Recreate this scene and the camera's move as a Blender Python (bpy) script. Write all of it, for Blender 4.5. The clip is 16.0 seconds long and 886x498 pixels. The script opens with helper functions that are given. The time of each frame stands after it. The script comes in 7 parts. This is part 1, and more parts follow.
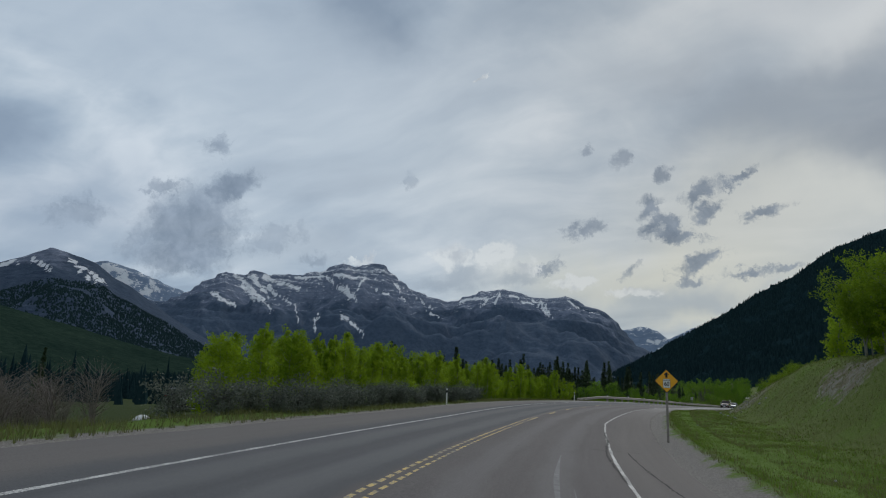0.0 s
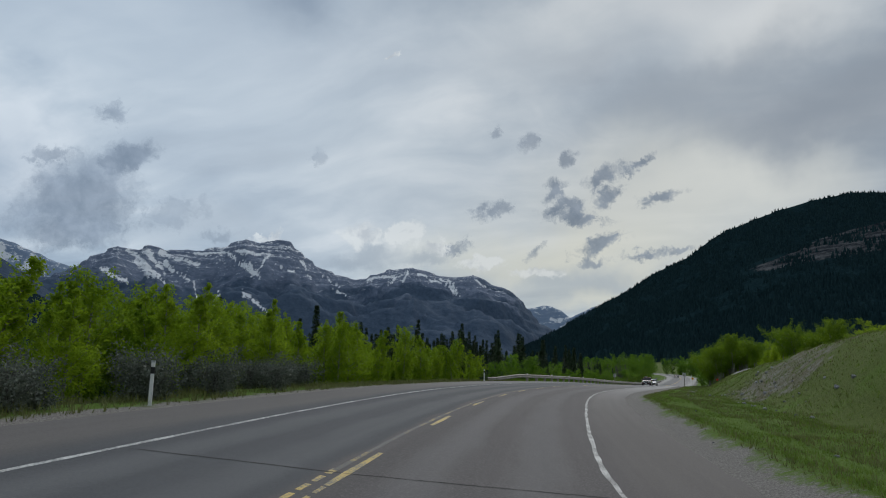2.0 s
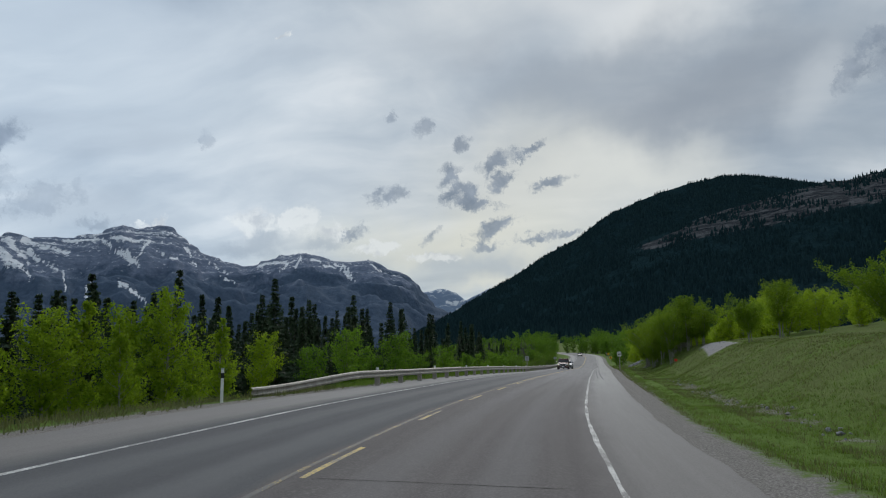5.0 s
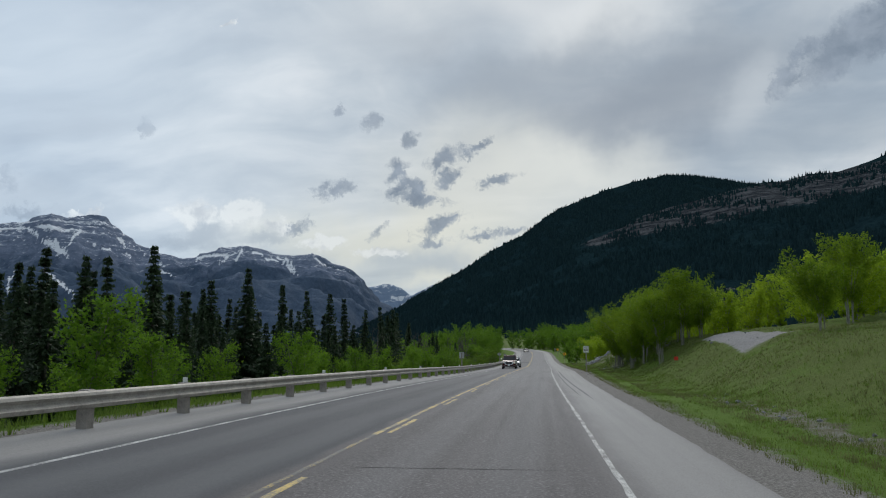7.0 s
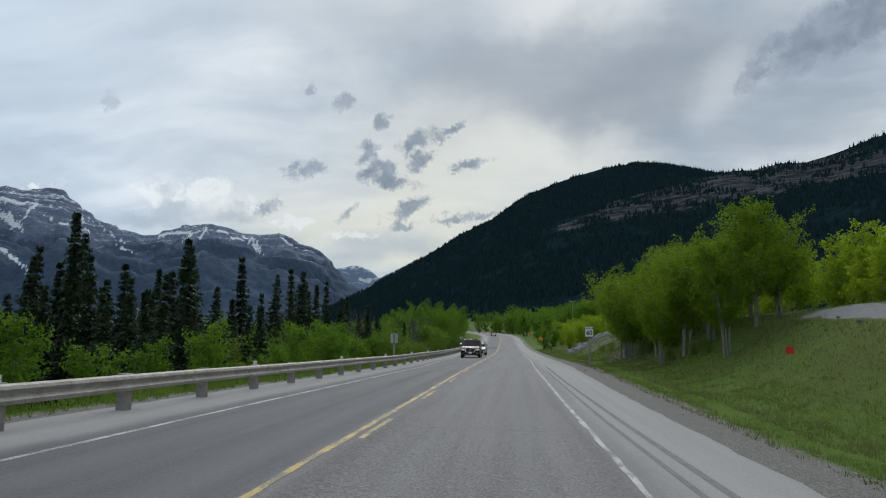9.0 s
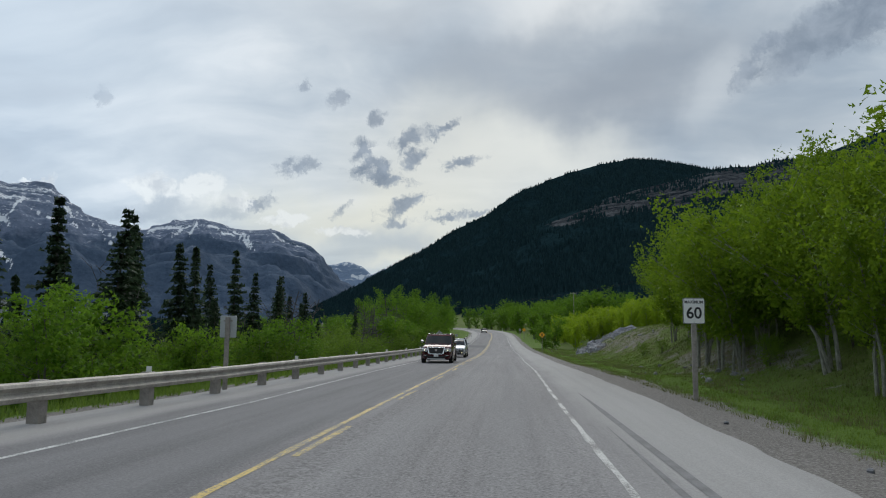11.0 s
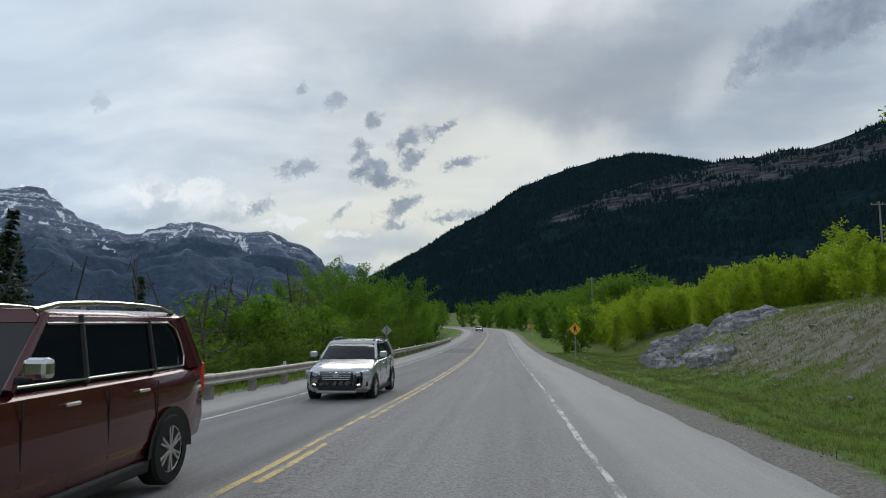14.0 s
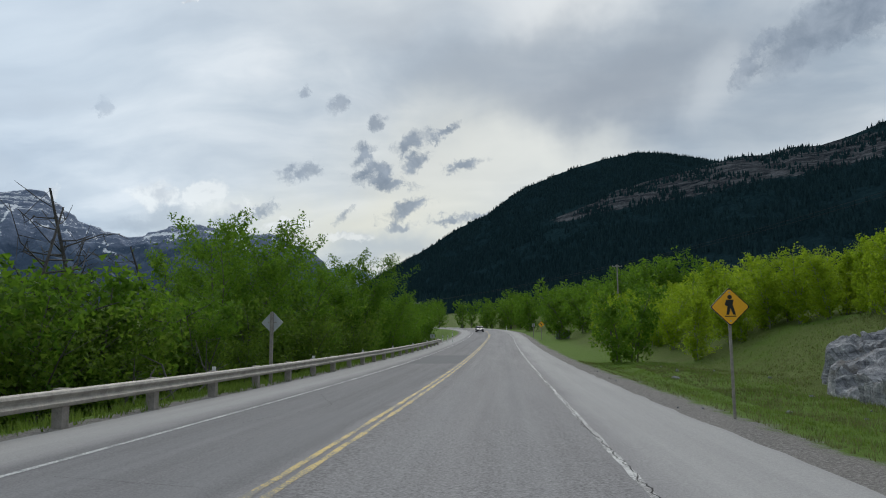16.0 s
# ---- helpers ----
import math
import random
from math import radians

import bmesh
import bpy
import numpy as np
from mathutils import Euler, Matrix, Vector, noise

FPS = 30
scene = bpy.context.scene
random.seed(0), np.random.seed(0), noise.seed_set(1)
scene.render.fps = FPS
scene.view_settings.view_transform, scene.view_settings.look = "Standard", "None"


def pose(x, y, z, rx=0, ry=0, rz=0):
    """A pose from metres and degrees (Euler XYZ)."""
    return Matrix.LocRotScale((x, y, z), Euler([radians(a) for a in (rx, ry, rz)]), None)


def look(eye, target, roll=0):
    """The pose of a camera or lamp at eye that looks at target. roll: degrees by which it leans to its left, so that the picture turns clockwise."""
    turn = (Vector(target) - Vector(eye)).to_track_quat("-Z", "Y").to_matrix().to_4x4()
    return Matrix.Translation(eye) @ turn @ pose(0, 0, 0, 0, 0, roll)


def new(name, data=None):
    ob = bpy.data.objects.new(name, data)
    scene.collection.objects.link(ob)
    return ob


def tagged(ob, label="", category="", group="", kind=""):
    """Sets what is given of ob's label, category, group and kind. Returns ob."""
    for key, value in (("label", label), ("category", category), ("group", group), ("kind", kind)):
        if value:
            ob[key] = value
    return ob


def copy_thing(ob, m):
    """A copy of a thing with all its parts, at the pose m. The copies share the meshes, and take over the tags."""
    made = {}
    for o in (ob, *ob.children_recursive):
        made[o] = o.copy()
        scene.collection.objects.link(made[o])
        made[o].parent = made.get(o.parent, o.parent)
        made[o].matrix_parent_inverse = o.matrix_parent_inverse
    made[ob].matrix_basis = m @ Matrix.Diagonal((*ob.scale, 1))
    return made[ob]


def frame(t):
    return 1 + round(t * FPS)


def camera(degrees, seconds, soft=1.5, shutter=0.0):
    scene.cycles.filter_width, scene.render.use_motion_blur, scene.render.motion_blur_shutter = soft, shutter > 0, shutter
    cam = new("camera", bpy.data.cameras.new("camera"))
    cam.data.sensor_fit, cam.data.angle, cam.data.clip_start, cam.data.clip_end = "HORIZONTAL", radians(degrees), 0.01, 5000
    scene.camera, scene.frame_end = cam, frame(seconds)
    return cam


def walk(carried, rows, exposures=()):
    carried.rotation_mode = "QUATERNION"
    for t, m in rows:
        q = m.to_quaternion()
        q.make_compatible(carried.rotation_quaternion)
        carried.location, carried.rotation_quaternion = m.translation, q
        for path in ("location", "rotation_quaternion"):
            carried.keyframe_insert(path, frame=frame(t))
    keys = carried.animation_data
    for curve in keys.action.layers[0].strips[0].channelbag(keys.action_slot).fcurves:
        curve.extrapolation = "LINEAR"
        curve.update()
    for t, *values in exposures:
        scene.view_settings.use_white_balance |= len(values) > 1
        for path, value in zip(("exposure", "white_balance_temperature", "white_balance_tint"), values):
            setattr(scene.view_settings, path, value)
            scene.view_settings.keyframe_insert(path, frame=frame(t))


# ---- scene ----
# ---------------------------------------------------------------- camera and its walk
PATH = [
    (0.0, pose(25.988, -213.221, 6.151, 100.960, -1.786, 31.159)),
    (0.5, pose(23.177, -206.677, 6.039, 100.753, -1.036, 29.695)),
    (1.0, pose(20.471, -200.113, 5.921, 99.640, -0.988, 27.041)),
    (1.5, pose(18.016, -193.559, 5.815, 100.012, -1.013, 25.601)),
    (2.0, pose(15.825, -186.939, 5.742, 99.385, -1.314, 23.370)),
    (2.5, pose(13.861, -180.232, 5.746, 99.037, -0.783, 21.825)),
    (3.0, pose(12.023, -173.530, 5.777, 99.153, -0.566, 20.607)),
    (3.5, pose(10.323, -166.929, 5.748, 99.192, 0.139, 19.336)),
    (4.0, pose(8.889, -160.527, 5.690, 98.609, 0.230, 17.759)),
    (4.5, pose(7.757, -154.333, 5.649, 98.299, 0.474, 16.221)),
    (7.0, pose(4.298, -121.158, 5.121, 97.737, 0.550, 10.102)),
    (7.5, pose(3.793, -114.518, 4.972, 97.383, 0.273, 9.481)),
    (8.0, pose(3.368, -107.874, 4.833, 96.816, 0.050, 8.656)),
    (8.5, pose(3.028, -101.196, 4.693, 96.500, -0.236, 7.973)),
    (9.0, pose(2.764, -94.509, 4.510, 96.336, -0.367, 7.388)),
    (11.5, pose(2.073, -61.137, 3.578, 96.125, -0.558, 6.753)),
    (12.0, pose(1.953, -54.335, 3.483, 96.385, -0.294, 6.837)),
    (12.5, pose(1.823, -47.425, 3.309, 96.289, -0.169, 6.866)),
    (13.0, pose(1.682, -40.542, 3.088, 96.100, -0.102, 6.847)),
    (13.5, pose(1.527, -33.763, 2.863, 96.144, 0.131, 6.886)),
    (14.0, pose(1.343, -27.068, 2.660, 96.169, 0.284, 6.878)),
    (14.5, pose(1.119, -20.389, 2.452, 96.082, 0.296, 6.980)),
    (15.0, pose(0.856, -13.642, 2.240, 96.028, 0.353, 7.013)),
    (15.5, pose(0.580, -6.741, 2.051, 96.113, 0.462, 7.096)),
    (16.0, pose(0.318, 0.344, 1.863, 96.392, 0.481, 7.201)),
]
cam = camera(66.93, 16.0, soft=1.1)
walk(cam, PATH, exposures=[(0.0, -0.40), (3.0, -0.26), (7.5, -0.09), (11.5, -0.02), (16.0, -0.02)])


# ---------------------------------------------------------------- sky and sun
def sky_direction(az, el):
    """A unit vector from an azimuth (degrees right of +y) and an elevation."""
    a, e = radians(az), radians(el)
    return Vector((math.sin(a) * math.cos(e), math.cos(a) * math.cos(e), math.sin(e)))


class Nodes:
    """Short-hand for building node trees."""

    def __init__(self, tree):
        self.tree = tree
        tree.nodes.clear()

    def add(self, kind, inputs=None, **settings):
        n = self.tree.nodes.new(kind)
        for k, v in settings.items():
            setattr(n, k, v)
        for k, v in (inputs or {}).items():
            self.put(n.inputs[k], v)
        return n

    def put(self, socket, v):
        if isinstance(v, bpy.types.NodeSocket):
            self.tree.links.new(v, socket)
        elif isinstance(v, bpy.types.Node):
            self.tree.links.new(v.outputs[0], socket)
        else:
            socket.default_value = v

    def math(self, op, a, b=0.0, c=0.0, clamp=False):
        return self.add("ShaderNodeMath", {0: a, 1: b, 2: c}, operation=op, use_clamp=clamp).outputs[0]

    def vec(self, op, a, b=(0, 0, 0)):
        n = self.add("ShaderNodeVectorMath", {0: a, 1: b}, operation=op)
        return n.outputs["Value"] if op in ("LENGTH", "DOT_PRODUCT", "DISTANCE") else n.outputs["Vector"]

    def scaled(self, a, k):
        n = self.add("ShaderNodeVectorMath", {0: a}, operation="SCALE")
        self.put(n.inputs["Scale"], k)
        return n.outputs["Vector"]

    def noise(self, vector, scale, detail=4.0, rough=0.55, distortion=0.0):
        return self.add("ShaderNodeTexNoise", {"Vector": vector, "Scale": scale, "Detail": detail, "Roughness": rough,
                                               "Distortion": distortion}).outputs["Fac"]

    def ramp(self, fac, stops, mode="EASE"):
        n = self.add("ShaderNodeValToRGB", {"Fac": fac})
        n.color_ramp.interpolation = mode
        while len(n.color_ramp.elements) < len(stops):
            n.color_ramp.elements.new(0.5)
        for e, (p, c) in zip(n.color_ramp.elements, stops):
            e.position = p
            e.color = (*c, 1) if len(c) == 3 else c
        return n.outputs["Color"]

    def step(self, fac, a, b):
        """0 below a, 1 above b, smooth between."""
        n = self.add("ShaderNodeMapRange", {"Value": fac, "From Min": a, "From Max": b}, interpolation_type="SMOOTHSTEP")
        return n.outputs["Result"]

    def mix(self, fac, a, b, blend="MIX"):
        n = self.add("ShaderNodeMix", data_type="RGBA", blend_type=blend)
        for i, v in ((0, fac), (6, a), (7, b)):
            self.put(n.inputs[i], (*v, 1) if isinstance(v, tuple) and len(v) == 3 else v)
        return n.outputs[2]


SUN_AZ, SUN_EL = -4.0, 36.0

world = bpy.data.worlds.new("sky")
scene.world = world
world.use_nodes = True
N = Nodes(world.node_tree)
way = N.add("ShaderNodeTexCoord").outputs["Generated"]
axes = N.add("ShaderNodeSeparateXYZ", {0: way})
up = axes.outputs["Z"]
nishita = N.add("ShaderNodeTexSky", sky_type="NISHITA", sun_disc=False, sun_elevation=radians(SUN_EL),
                sun_rotation=radians(SUN_AZ), altitude=1300.0, air_density=1.0, dust_density=1.5)
clear = N.scaled(nishita.outputs["Color"], 0.10)
# high sheet of cloud, seen in perspective: the plane coordinates of each direction
lift = N.math("MAXIMUM", N.math("ADD", up, 0.26), 0.12)
plane = N.vec("MULTIPLY", N.scaled(way, N.math("DIVIDE", 1.0, lift)), (1.0, 1.0, 0.0))
drift = N.vec("SUBTRACT", N.add("ShaderNodeTexNoise", {"Vector": plane, "Scale": 1.3, "Detail": 3.0}).outputs["Color"], (0.5, 0.5, 0.5))
bent = N.vec("ADD", plane, N.scaled(drift, 0.45))
# combed from upper left to lower right
combed = N.vec("ADD", N.vec("MULTIPLY", bent, (0.9, 2.1, 1.0)), N.scaled(N.vec("MULTIPLY", bent, (0.0, 0.9, 0.0)), 0.4))
sheet = N.noise(N.vec("MULTIPLY", bent, (0.9, 1.0, 1.0)), 1.7, 6.0, 0.52, 0.3)
fine = N.noise(combed, 2.4, 5.0, 0.5, 0.0)
tone = N.math("ADD", N.math("MULTIPLY", sheet, 0.68), N.math("MULTIPLY", fine, 0.32))
cloud = N.ramp(tone, [(0.35, (0.30, 0.365, 0.45)), (0.45, (0.43, 0.50, 0.58)), (0.53, (0.59, 0.645, 0.70)), (0.62, (0.82, 0.84, 0.86))], "LINEAR")

# directions shaken at two sizes, so that every cloud has a broken outline
shake = N.vec("SUBTRACT", N.add("ShaderNodeTexNoise", {"Vector": way, "Scale": 26.0, "Detail": 7.0, "Roughness": 0.66}).outputs["Color"], (0.5, 0.5, 0.5))
ragged_way = N.vec("ADD", way, N.scaled(shake, 0.060))
sway = N.vec("SUBTRACT", N.add("ShaderNodeTexNoise", {"Vector": way, "Scale": 4.5, "Detail": 5.0, "Roughness": 0.55}).outputs["Color"], (0.5, 0.5, 0.5))
soft_way = N.vec("ADD", way, N.scaled(sway, 0.20))
wisp = N.noise(ragged_way, 42.0, 5.0, 0.65, 0.6)
curd = N.noise(way, 30.0, 6.0, 0.60, 0.3)


def inside(direction, az, el, wide, high, lean):
    """How deep inside an ellipse of directions one lies: 1 at its middle, 0 at its rim, below 0 outside."""
    a = radians(az)
    out = sky_direction(az, el)
    side = Vector((math.cos(a), -math.sin(a), 0))
    top = side.cross(out)
    side, top = side * math.cos(lean) + top * math.sin(lean), top * math.cos(lean) - side * math.sin(lean)
    p = N.math("MULTIPLY", N.vec("DOT_PRODUCT", direction, side), 1 / radians(wide))
    q = N.math("MULTIPLY", N.vec("DOT_PRODUCT", direction, top), 1 / radians(high))
    r = N.math("SQRT", N.math("ADD", N.math("MULTIPLY", p, p), N.math("MULTIPLY", q, q)))
    front = N.math("MULTIPLY", N.math("SUBTRACT", 0.6, N.vec("DOT_PRODUCT", direction, out)), 40.0)
    return N.math("SUBTRACT", 1.0, N.math("MAXIMUM", r, front))


def bank(cloud, az, el, wide, high, lean, colour, amount):
    """A broad soft part of the sheet, thicker or thinner than the rest."""
    k = N.step(inside(soft_way, az, el, wide * 1.15, high * 1.15, lean), -0.45, 1.0)
    return N.mix(N.math("MULTIPLY", k, amount), cloud, colour)


# thin bright parts, then thick grey ones: azimuth, elevation, half-widths, lean
cloud = bank(cloud, -34.0, 15.0, 20.0, 6.0, -0.12, (0.70, 0.735, 0.765), 0.60)
cloud = bank(cloud, -45.0, 23.0, 18.0, 4.0, -0.2, (0.64, 0.69, 0.735), 0.45)
cloud = bank(cloud, 4.5, 26.0, 7.0, 2.6, 0.1, (0.95, 0.95, 0.94), 0.85)
cloud = bank(cloud, -1.0, 29.0, 9.0, 2.4, -0.2, (0.92, 0.92, 0.92), 0.6)
cloud = bank(cloud, -30.0, 25.5, 20.0, 5.0, -0.1, (0.76, 0.79, 0.82), 0.50)
cloud = bank(cloud, -27.0, 29.5, 9.0, 1.6, 0.05, (0.46, 0.52, 0.59), 0.55)
cloud = bank(cloud, -12.0, 26.5, 10.0, 3.2, 0.2, (0.74, 0.765, 0.79), 0.45)
cloud = bank(cloud, 8.0, 19.6, 13.5, 4.4, 0.12, (0.335, 0.375, 0.43), 0.92)
cloud = bank(cloud, -3.0, 22.0, 9.0, 2.6, 0.35, (0.40, 0.445, 0.50), 0.70)
cloud = bank(cloud, 20.0, 14.6, 9.0, 2.6, 0.05, (0.44, 0.49, 0.545), 0.65)
cloud = bank(cloud, 15.6, 18.6, 2.0, 3.0, -0.4, (0.70, 0.73, 0.76), 0.55)
cloud = bank(cloud, 24.0, 25.5, 7.0, 1.8, 0.3, (0.72, 0.75, 0.78), 0.6)
cloud = bank(cloud, -63.0, 12.0, 9.0, 5.0, 0.1, (0.40, 0.46, 0.545), 0.65)
cloud = bank(cloud, -58.0, 27.0, 14.0, 4.0, 0.1, (0.52, 0.58, 0.65), 0.5)
# the brighter, warmer part low ahead, where the sun stands behind the cloud
cloud = bank(cloud, -6.0, 12.5, 12.0, 5.2, 0.1, (0.84, 0.825, 0.755), 0.85)
cloud = bank(cloud, -14.0, 8.6, 12.0, 2.6, 0.0, (0.86, 0.83, 0.71), 0.80)
cloud = bank(cloud, 2.5, 14.8, 6.0, 2.2, 0.1, (0.88, 0.87, 0.81), 0.75)
cloud = bank(cloud, -11.0, 5.2, 6.0, 0.9, 0.0, (0.84, 0.82, 0.72), 0.80)
cloud = bank(cloud, -13.0, 6.6, 8.0, 1.0, 0.0, (0.49, 0.545, 0.60), 0.60)
cloud = bank(cloud, -46.0, 9.6, 9.0, 1.6, 0.0, (0.62, 0.66, 0.70), 0.60)

# cumulus heads: white tops over grey bodies
head = N.ramp(curd, [(0.38, (0.60, 0.62, 0.645)), (0.55, (0.88, 0.88, 0.86))], "LINEAR")
for az, el, wide, high, lean in ((-30.6, 10.3, 2.5, 1.7, 0.15), (-27.2, 10.6, 2.3, 1.5, 0.2), (-24.2, 9.6, 2.4, 1.0, 0.1), (-20.0, 8.2, 2.6, 0.8, 0.1),
                                 (-15.5, 7.6, 2.6, 0.7, 0.0), (-28.6, 25.3, 1.0, 0.35, 0.7), (-38.4, 9.7, 1.6, 0.5, 0.3)):
    k = N.step(N.math("ADD", inside(ragged_way, az, el, wide, high, lean), N.math("MULTIPLY", N.math("SUBTRACT", curd, 0.5), 1.6)), 0.05, 0.55)
    cloud = N.mix(N.math("MULTIPLY", k, 0.80), cloud, head)
for az, el, wide, high, lean in ((-29.6, 8.6, 3.6, 1.1, 0.1), (-25.0, 8.4, 3.0, 0.8, 0.15), (-31.5, 7.8, 3.5, 0.8, 0.0)):
    k = N.step(inside(ragged_way, az, el, wide, high, lean), -0.1, 0.9)
    cloud = N.mix(N.math("MULTIPLY", k, 0.60), cloud, (0.40, 0.45, 0.51))


body = N.ramp(curd, [(0.35, (0.20, 0.245, 0.31)), (0.65, (0.33, 0.38, 0.455))], "LINEAR")
torn = N.math("SUBTRACT", wisp, 0.5)


def puff(cloud, az, el, wide, high, lean, dense=0.90, fray=2.0, edge=0.75):
    """A torn grey scrap of low cloud, dark in its body and thin at its rim."""
    k = N.step(N.math("ADD", inside(ragged_way, az, el, wide * 1.3, high * 1.35, lean), N.math("MULTIPLY", torn, fray)), 0.0, edge)
    return N.mix(N.math("MULTIPLY", k, dense), cloud, body)


# scraps ahead
for spot in ((-19.2, 19.7, 0.6, 0.35, 0.5, 0.7), (-16.3, 18.6, 0.95, 0.55, 0.5, 0.7), (-12.9, 17.2, 1.0, 0.5, 0.5, 0.8), (-9.9, 15.3, 1.9, 0.75, 0.35), (-6.8, 16.1, 1.6, 0.40, 0.45),
             (-14.0, 14.4, 1.3, 0.8, 0.6), (-13.0, 13.0, 1.4, 0.85, 0.3), (-12.4, 12.2, 2.5, 0.55, -0.1)):
    cloud = puff(cloud, *spot)
for spot in ((-9.4, 13.8, 1.2, 0.6, 0.5), (-5.4, 13.5, 1.6, 0.42, 0.15), (-19.6, 12.7, 1.6, 0.75, 0.1, 0.8), (-22.1, 9.7, 1.2, 0.6, 0.4, 0.75), (-15.7, 9.3, 0.9, 0.35, 0.6, 0.75),
             (-10.1, 9.8, 2.2, 0.75, 0.3), (-6.2, 9.0, 1.6, 0.38, 0.1), (-10.6, 8.4, 1.7, 0.35, 0.0, 0.8), (-3.8, 9.4, 1.3, 0.25, 0.1, 0.8)):
    cloud = puff(cloud, *spot)
cloud = puff(cloud, -34.7, 16.8, 0.5, 0.8, 0.0, 0.35)
# heavier clouds to either side
for spot in ((-52.6, 11.4, 4.2, 3.2, 0.5, 0.80, 0.8, 0.7), (-49.6, 15.0, 2.2, 1.2, 0.6, 0.8, 0.8, 0.6), (-53.5, 8.8, 4.0, 1.4, 0.0, 0.7, 0.8, 0.8), (-51.2, 18.0, 0.9, 0.9, 0.7, 0.65), (-55.2, 14.3, 1.4, 0.7, 0.4, 0.6),
             (-61.0, 11.5, 2.0, 1.1, 0.4, 0.5), (-46.0, 11.0, 2.6, 1.2, 0.4, 0.4), (-42.3, 9.8, 1.4, 0.5, 0.0, 0.5)):
    cloud = puff(cloud, *spot)
for spot in ((24.0, 21.4, 5.0, 1.7, 0.35, 0.75, 0.9, 0.6), (18.4, 19.6, 0.9, 1.7, -0.5, 0.65), (19.8, 21.2, 1.2, 0.7, 0.3, 0.6), (30.0, 22.5, 5.0, 2.2, 0.3, 0.7, 0.9, 0.6)):
    cloud = puff(cloud, *spot)
# bluer overall, and thinner towards the open valley than over the hills
thin = N.step(N.vec("DOT_PRODUCT", way, sky_direction(-72.0, 12.0)), 0.50, 1.0)
cloud = N.mix(thin, N.vec("MULTIPLY", cloud, (0.90, 0.935, 0.95)), N.vec("MULTIPLY", cloud, (1.06, 1.15, 1.235)))
sky_colour = N.mix(0.94, clear, cloud)
below = N.step(up, -0.02, 0.01)
sky_colour = N.mix(below, (0.12, 0.13, 0.12), sky_colour)
back = N.add("ShaderNodeBackground", {"Color": sky_colour, "Strength": 1.0})
N.add("ShaderNodeOutputWorld", {"Surface": back.outputs[0]})

sun = new("sun", bpy.data.lights.new("sun", "SUN"))
sun.data.energy, sun.data.angle, sun.data.color = 1.3, radians(40), (1.0, 0.96, 0.90)
sun.matrix_world = look(sky_direction(SUN_AZ, SUN_EL) * 100, (0, 0, 0))


# ---------------------------------------------------------------- lie of the land
# The road's yellow line as knots: y, x, height.  +y is ahead, d is metres right of the yellow line.
ROAD = [(-330, 75.25, 5.9), (-260, 39.25, 5.2), (-229, 24.68, 4.9), (-215, 19.01, 4.67), (-200, 13.87, 4.5), (-185, 9.59, 4.47),
        (-170, 6.07, 4.4), (-155, 3.38, 4.23), (-140, 1.8, 4.0), (-125, 1.02, 3.7), (-110, 0.5, 3.37), (-95, 0.03, 2.98),
        (-80, -0.4, 2.56), (-60, -0.92, 2.04), (-40, -1.35, 1.49), (-20, -1.97, 0.88), (0, -2.43, 0.33), (25, -3.25, -0.25),
        (55, -4.35, -0.65), (90, -5.65, -0.75), (130, -7.15, -0.45), (170, -10.05, 0.0), (210, -17.55, 0.4), (260, -37.55, 0.7),
        (330, -79.55, 0.9), (430, -149.55, 0.9)]
KD = 0.85   # breadth of one step of d
RY, RX, RZ = (np.array(v, float) for v in zip(*ROAD))


def hermite(y, ys, vs):
    """A smooth curve through knots, straight beyond them."""
    y = np.asarray(y, float)
    m = np.gradient(vs, ys)
    i = np.clip(np.searchsorted(ys, y) - 1, 0, len(ys) - 2)
    h = ys[i + 1] - ys[i]
    t = np.clip((y - ys[i]) / h, 0, 1)
    v = (2 * t**3 - 3 * t**2 + 1) * vs[i] + (t**3 - 2 * t**2 + t) * h * m[i] + (3 * t**2 - 2 * t**3) * vs[i + 1] + (t**3 - t**2) * h * m[i + 1]
    return v + np.where(y < ys[0], (y - ys[0]) * m[0], 0) + np.where(y > ys[-1], (y - ys[-1]) * m[-1] * 0.3, 0)


def road_x(y):
    return hermite(y, RY, RX)


def road_z(y):
    y = np.clip(y, -330, 430)
    return hermite(y, RY, RZ)


def crossfall(y, d):
    """The paving leans to the inside of the bend."""
    lean = np.interp(y, [-230, -200, -160, -115, -85, -55, 0, 40], [0.06, 0.058, 0.04, 0.035, 0.022, -0.012, -0.008, 0.0])
    return -lean * np.clip(d, -10, 10)


def road_cos(y):
    s = (road_x(np.asarray(y, float) + 1) - road_x(np.asarray(y, float) - 1)) / 2
    return 1 / np.sqrt(1 + s * s)


def lattice(x, y, seed):
    n = np.sin(x * 127.1 + y * 311.7 + seed * 74.7) * 43758.5453
    return n - np.floor(n)


def soft_noise(x, y, seed=0):
    x, y = np.asarray(x, float), np.asarray(y, float)
    i, j = np.floor(x), np.floor(y)
    u, v = x - i, y - j
    u, v = u * u * u * (u * (u * 6 - 15) + 10), v * v * v * (v * (v * 6 - 15) + 10)
    a, b = lattice(i, j, seed), lattice(i + 1, j, seed)
    c, d = lattice(i, j + 1, seed), lattice(i + 1, j + 1, seed)
    return (a + (b - a) * u) * (1 - v) + (c + (d - c) * u) * v - 0.5


